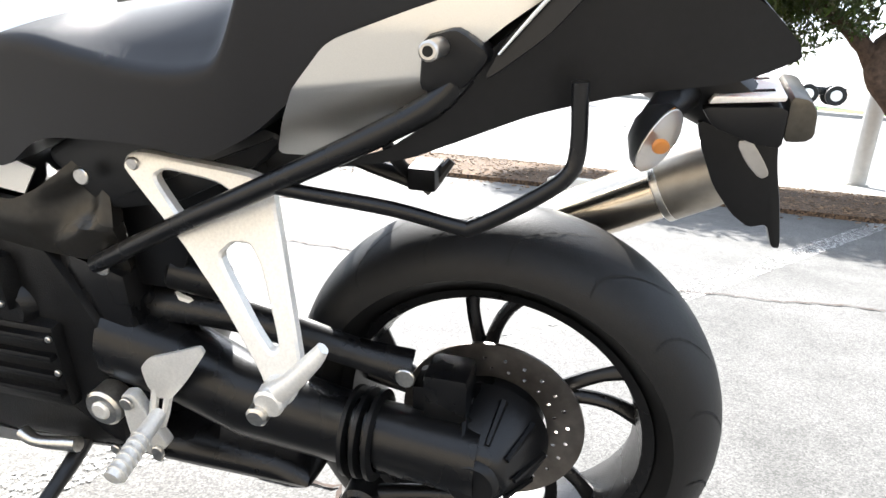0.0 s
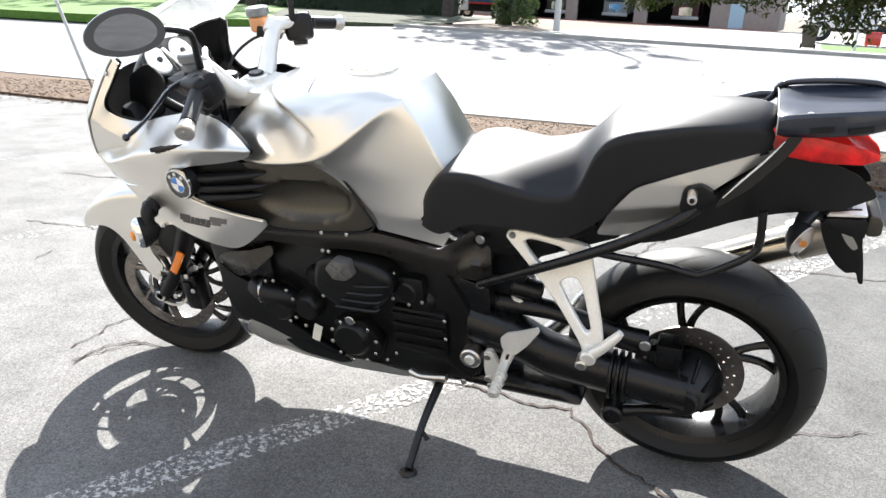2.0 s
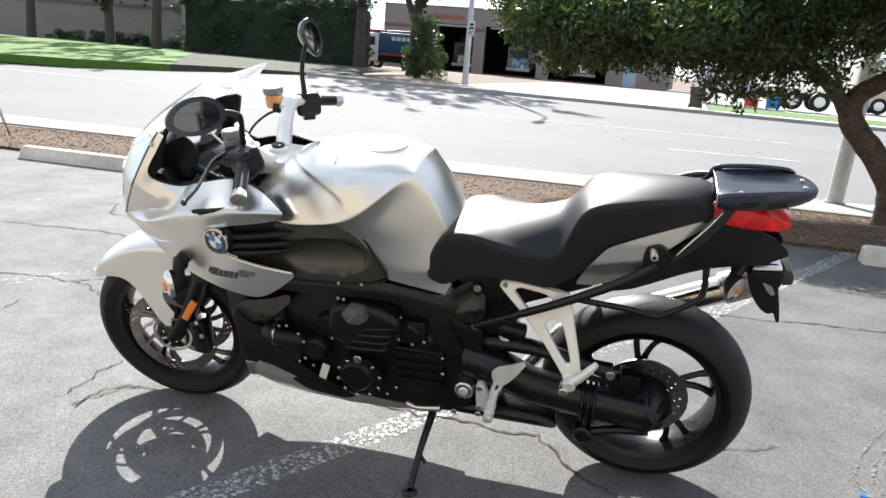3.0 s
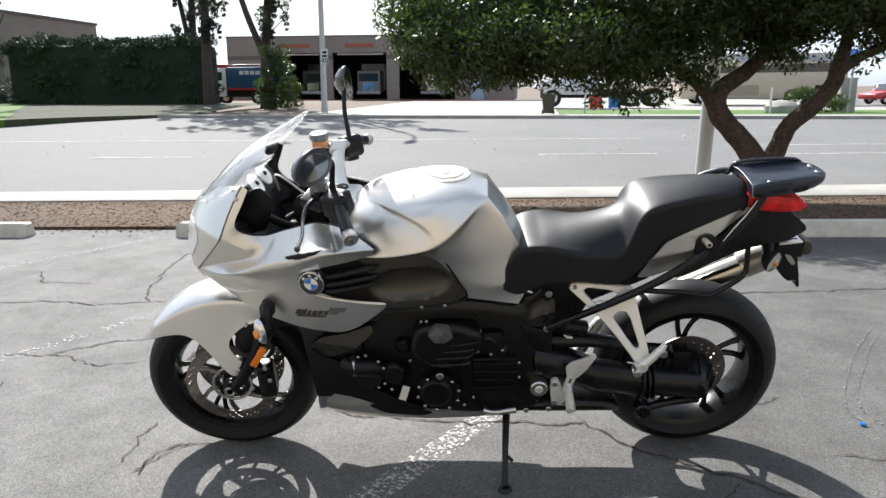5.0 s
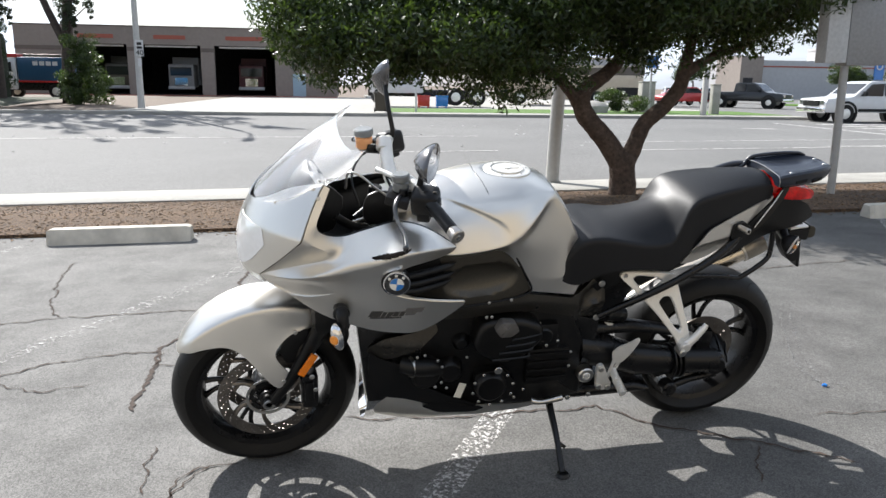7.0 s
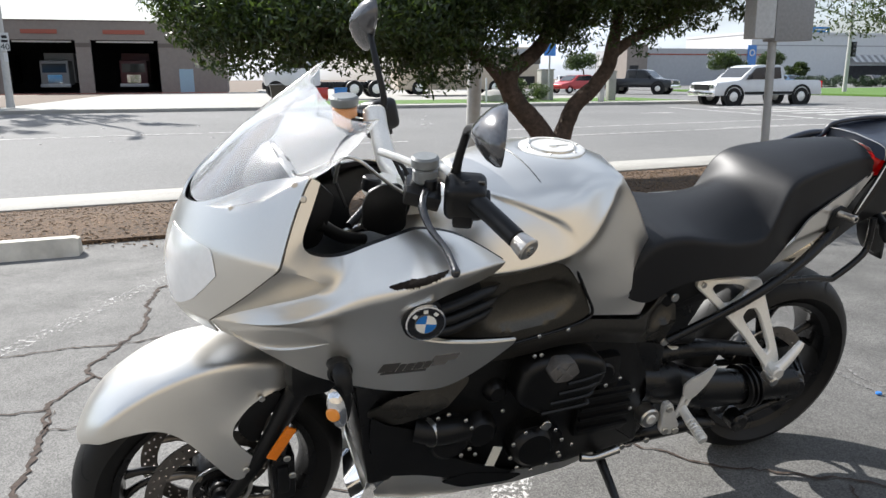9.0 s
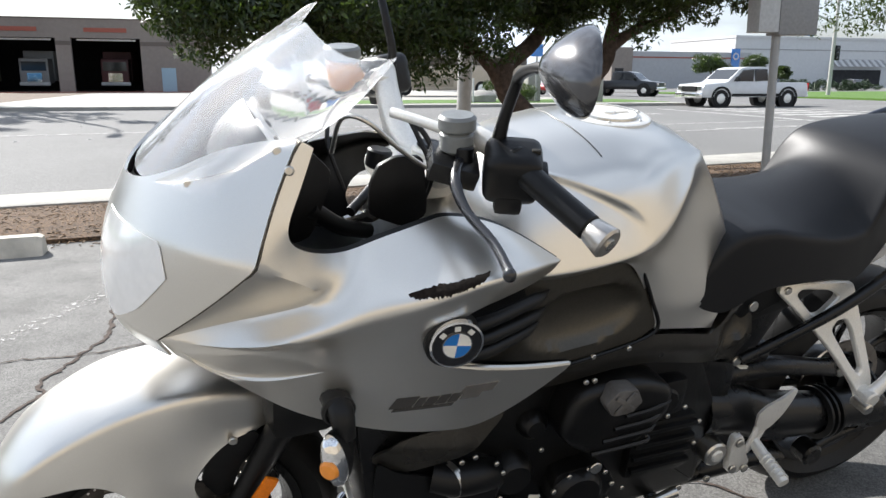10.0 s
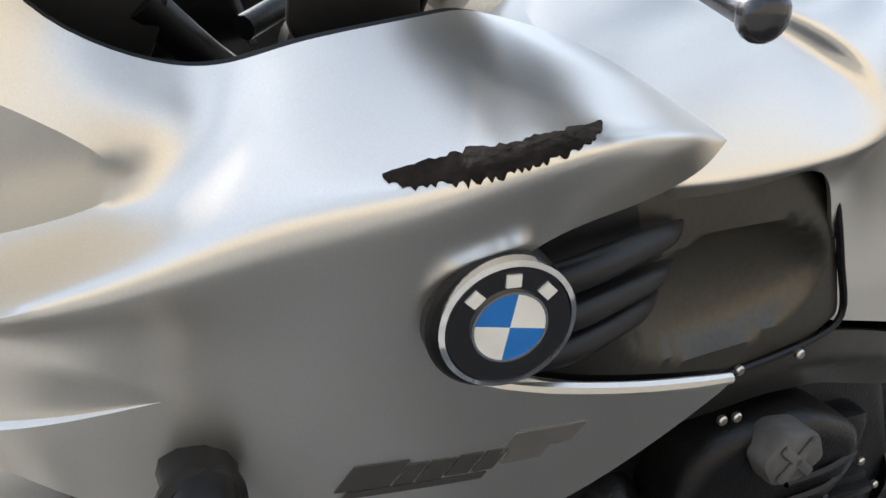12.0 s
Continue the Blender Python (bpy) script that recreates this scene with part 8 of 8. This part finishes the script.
def indicator(name, m, parent, k, slim=0.62, glass=None):
    oval = lambda x, r: [(x, r * slim * math.cos(a), r * math.sin(a)) for a in np.linspace(0, 2 * math.pi, 24, endpoint=False)]
    body = part(name, moved(loft([oval(x * k, r * k) for x, r in ((-0.03, 0.004), (-0.02, 0.022), (0.0, 0.034), (0.012, 0.036))]), m), BLACKP, parent, "black indicator with clear lens")
    part("lens", moved(loft([oval(x * k, r * k) for x, r in ((0.0125, 0.0355), (0.020, 0.034), (0.027, 0.026), (0.030, 0.012), (0.0305, 0.002))]), m), glass or HEADLAMP, body, "clear faceted lens")
    q = 0.62 * k if glass is LENS else k
    part("bulb", moved(lathe([(0, -0.006 * q), (0.010 * q, -0.004 * q), (0.0125 * q, 0), (0.010 * q, 0.004 * q), (0, 0.006 * q)], 14, "x"), m @ pose((0.021 if glass is LENS else 0.030) * k, 0, -0.002)), AMBER, body, "amber bulb")
    if glass is LENS:
        part("dish", moved(loft([oval(x * k, r * k) for x, r in ((0.0122, 0.033), (0.014, 0.032), (0.0145, 0.002))]), m), DULL, body, "bright reflector dish")
    return body


indicator("rear_indicator", pose(0.940, -0.125, 0.778, 0, 12, -58) @ pose(0, 0, 0, -24, 0, 0), bike, 0.94, 0.38, LENS)
indicator("rear_indicator", pose(0.940, 0.125, 0.778, 0, 12, 58) @ pose(0, 0, 0, 24, 0, 0), bike, 0.94, 0.38, LENS)
indicator("front_indicator", pose(-0.556, -0.288, 0.652, 0, 0, -128) @ pose(0, 0, 0, 14, 0, 0), bike, 1.15, 0.42, CHROME)
part("indicator_stalk", tube([(-0.552, -0.235, 0.712), (-0.550, -0.272, 0.703), (-0.546, -0.284, 0.672)], [0.022, 0.018, 0.014], 10), BLACKP, bike)
part("stalk_base", drum((-0.552, -0.255, 0.703), (-0.552, -0.268, 0.703), 0.024, bevel=0.004), BLACKP, bike)
part("rear_stalk", merged(tube([(0.97, -0.02, 0.795), (0.95, -0.075, 0.788), (0.937, -0.115, 0.78)], [0.022, 0.016, 0.013], 10), tube([(0.97, 0.02, 0.795), (0.95, 0.075, 0.788), (0.937, 0.115, 0.78)], [0.022, 0.016, 0.013], 10)), BLACKP, bike)
# shock absorber and its reservoir
shock = part("shock_absorber", drum((0.345, -0.045, 0.60), (0.372, -0.045, 0.44), 0.024, bevel=0.004), BLACKM, bike, "rear shock absorber with pale spring")
coil = [(0.352 + 0.034 * math.cos(a) + 0.02 * a / (10 * math.pi), -0.045 + 0.034 * math.sin(a), 0.575 - 0.125 * a / (10 * math.pi)) for a in np.linspace(0, 10 * math.pi, 90)]
part("spring", tube(coil, 0.0062, 8, 1), WHITE, shock, "pale coil spring")
part("damper_pot", merged(drum((0.345, -0.075, 0.525), (0.42, -0.06, 0.505), 0.026, bevel=0.005)), BLACKM, shock)

part("side_cover", prism(soft_outline([(0.22, 0.69), (0.29, 0.73), (0.50, 0.755), (0.56, 0.74), (0.52, 0.70), (0.40, 0.64), (0.30, 0.62)], 2), -0.115, 0.115, 0.01), BLACKP, bike, "black plastic cover under the seat")

# black liners inside the fairing
for flip in (False, True):
    bm = side_net.copy()
    bmesh.ops.translate(bm, vec=(0, 0.013, 0), verts=bm.verts)
    part("fairing_liner", mirrored(bm) if flip else bm, BLACKP, bike, "black inner lining")
rows = []
for v in np.linspace(0, 1, 16):
    line = []
    for t in np.linspace(-1, 1, 31):
        k = abs(float(t))
        z = 0.80 + float(v) * (curve(k, [(0, 0.972), (0.3, 0.987), (0.52, 1.012), (0.665, 1.037), (0.85, 1.059), (1, 1.069)]) - 0.80)
        (xs, ws), tip = seam_at(z), curve(z, NOSE)
        line.append((tip + (xs - tip) * k**1.9 + 0.009, math.copysign(max(0, ws - 0.009) * k**0.95, t), z))
    rows.append(line)
part("nose_liner", loft(rows, cap=False, closed=False), BLACKP, bike, "black inner lining")

# black cheek beside the dials and cover under the upper yoke
part("dash_cheek", prism(soft_outline([(-0.66, 0.93), (-0.64, 1.0), (-0.60, 1.025), (-0.568, 1.036), (-0.551, 1.022), (-0.531, 1.0), (-0.533, 0.975), (-0.56, 0.90), (-0.62, 0.89)], 2), -0.126, -0.119, 0.002), BLACKP, bike, "black plastic cheek beside the dials")
part("yoke_cover", prism(soft_outline([(-0.475, 0.925), (-0.474, 0.972), (-0.462, 1.0), (-0.436, 1.012), (-0.394, 1.01), (-0.384, 0.919), (-0.418, 0.90)], 2), -0.118, -0.108, 0.003), BLACKP, bike, "black cover under the yoke")

# the bright lip along the fairing's lower blade
part("blade_lip", tube([(x, -fairing_width(x, z) - 0.001, z) for x, z in ((-0.415, 0.764), (-0.40, 0.757), (-0.38, 0.750), (-0.345, 0.741), (-0.29, 0.731), (-0.24, 0.725), (-0.20, 0.7215))], [0.001, 0.0035, 0.0045, 0.005, 0.005, 0.005, 0.004], 8, 4), SILVER, fairing)

# bright fork and damper parts deep in the cockpit
part("bar_rod", tube([(-0.43, -0.07, 1.062), (-0.395, -0.115, 1.058), (-0.355, -0.165, 1.05)], 0.0075, 12), ALLOY, bike, "bright alloy bar brace")
part("damper_ring", moved(lathe([(0.018, -0.006), (0.024, -0.005), (0.024, 0.005), (0.018, 0.006)], 24, "y", close=True), pose(-0.446, -0.06, 0.918, 20, 0, 20)), STEEL, bike)
part("damper_pin", drum((-0.437, -0.06, 0.93), (-0.424, -0.062, 0.962), 0.009, bevel=0.002), CHROME, bike)
part("damper_rod", tube([(-0.50, -0.07, 0.90), (-0.45, -0.055, 0.905), (-0.39, -0.03, 0.91)], 0.006, 8), STEEL, bike)
part("cable_guide", tube([(-0.56, -0.12, 0.945), (-0.51, -0.09, 0.90), (-0.46, -0.06, 0.875)], 0.013, 10), BLACKP, bike)
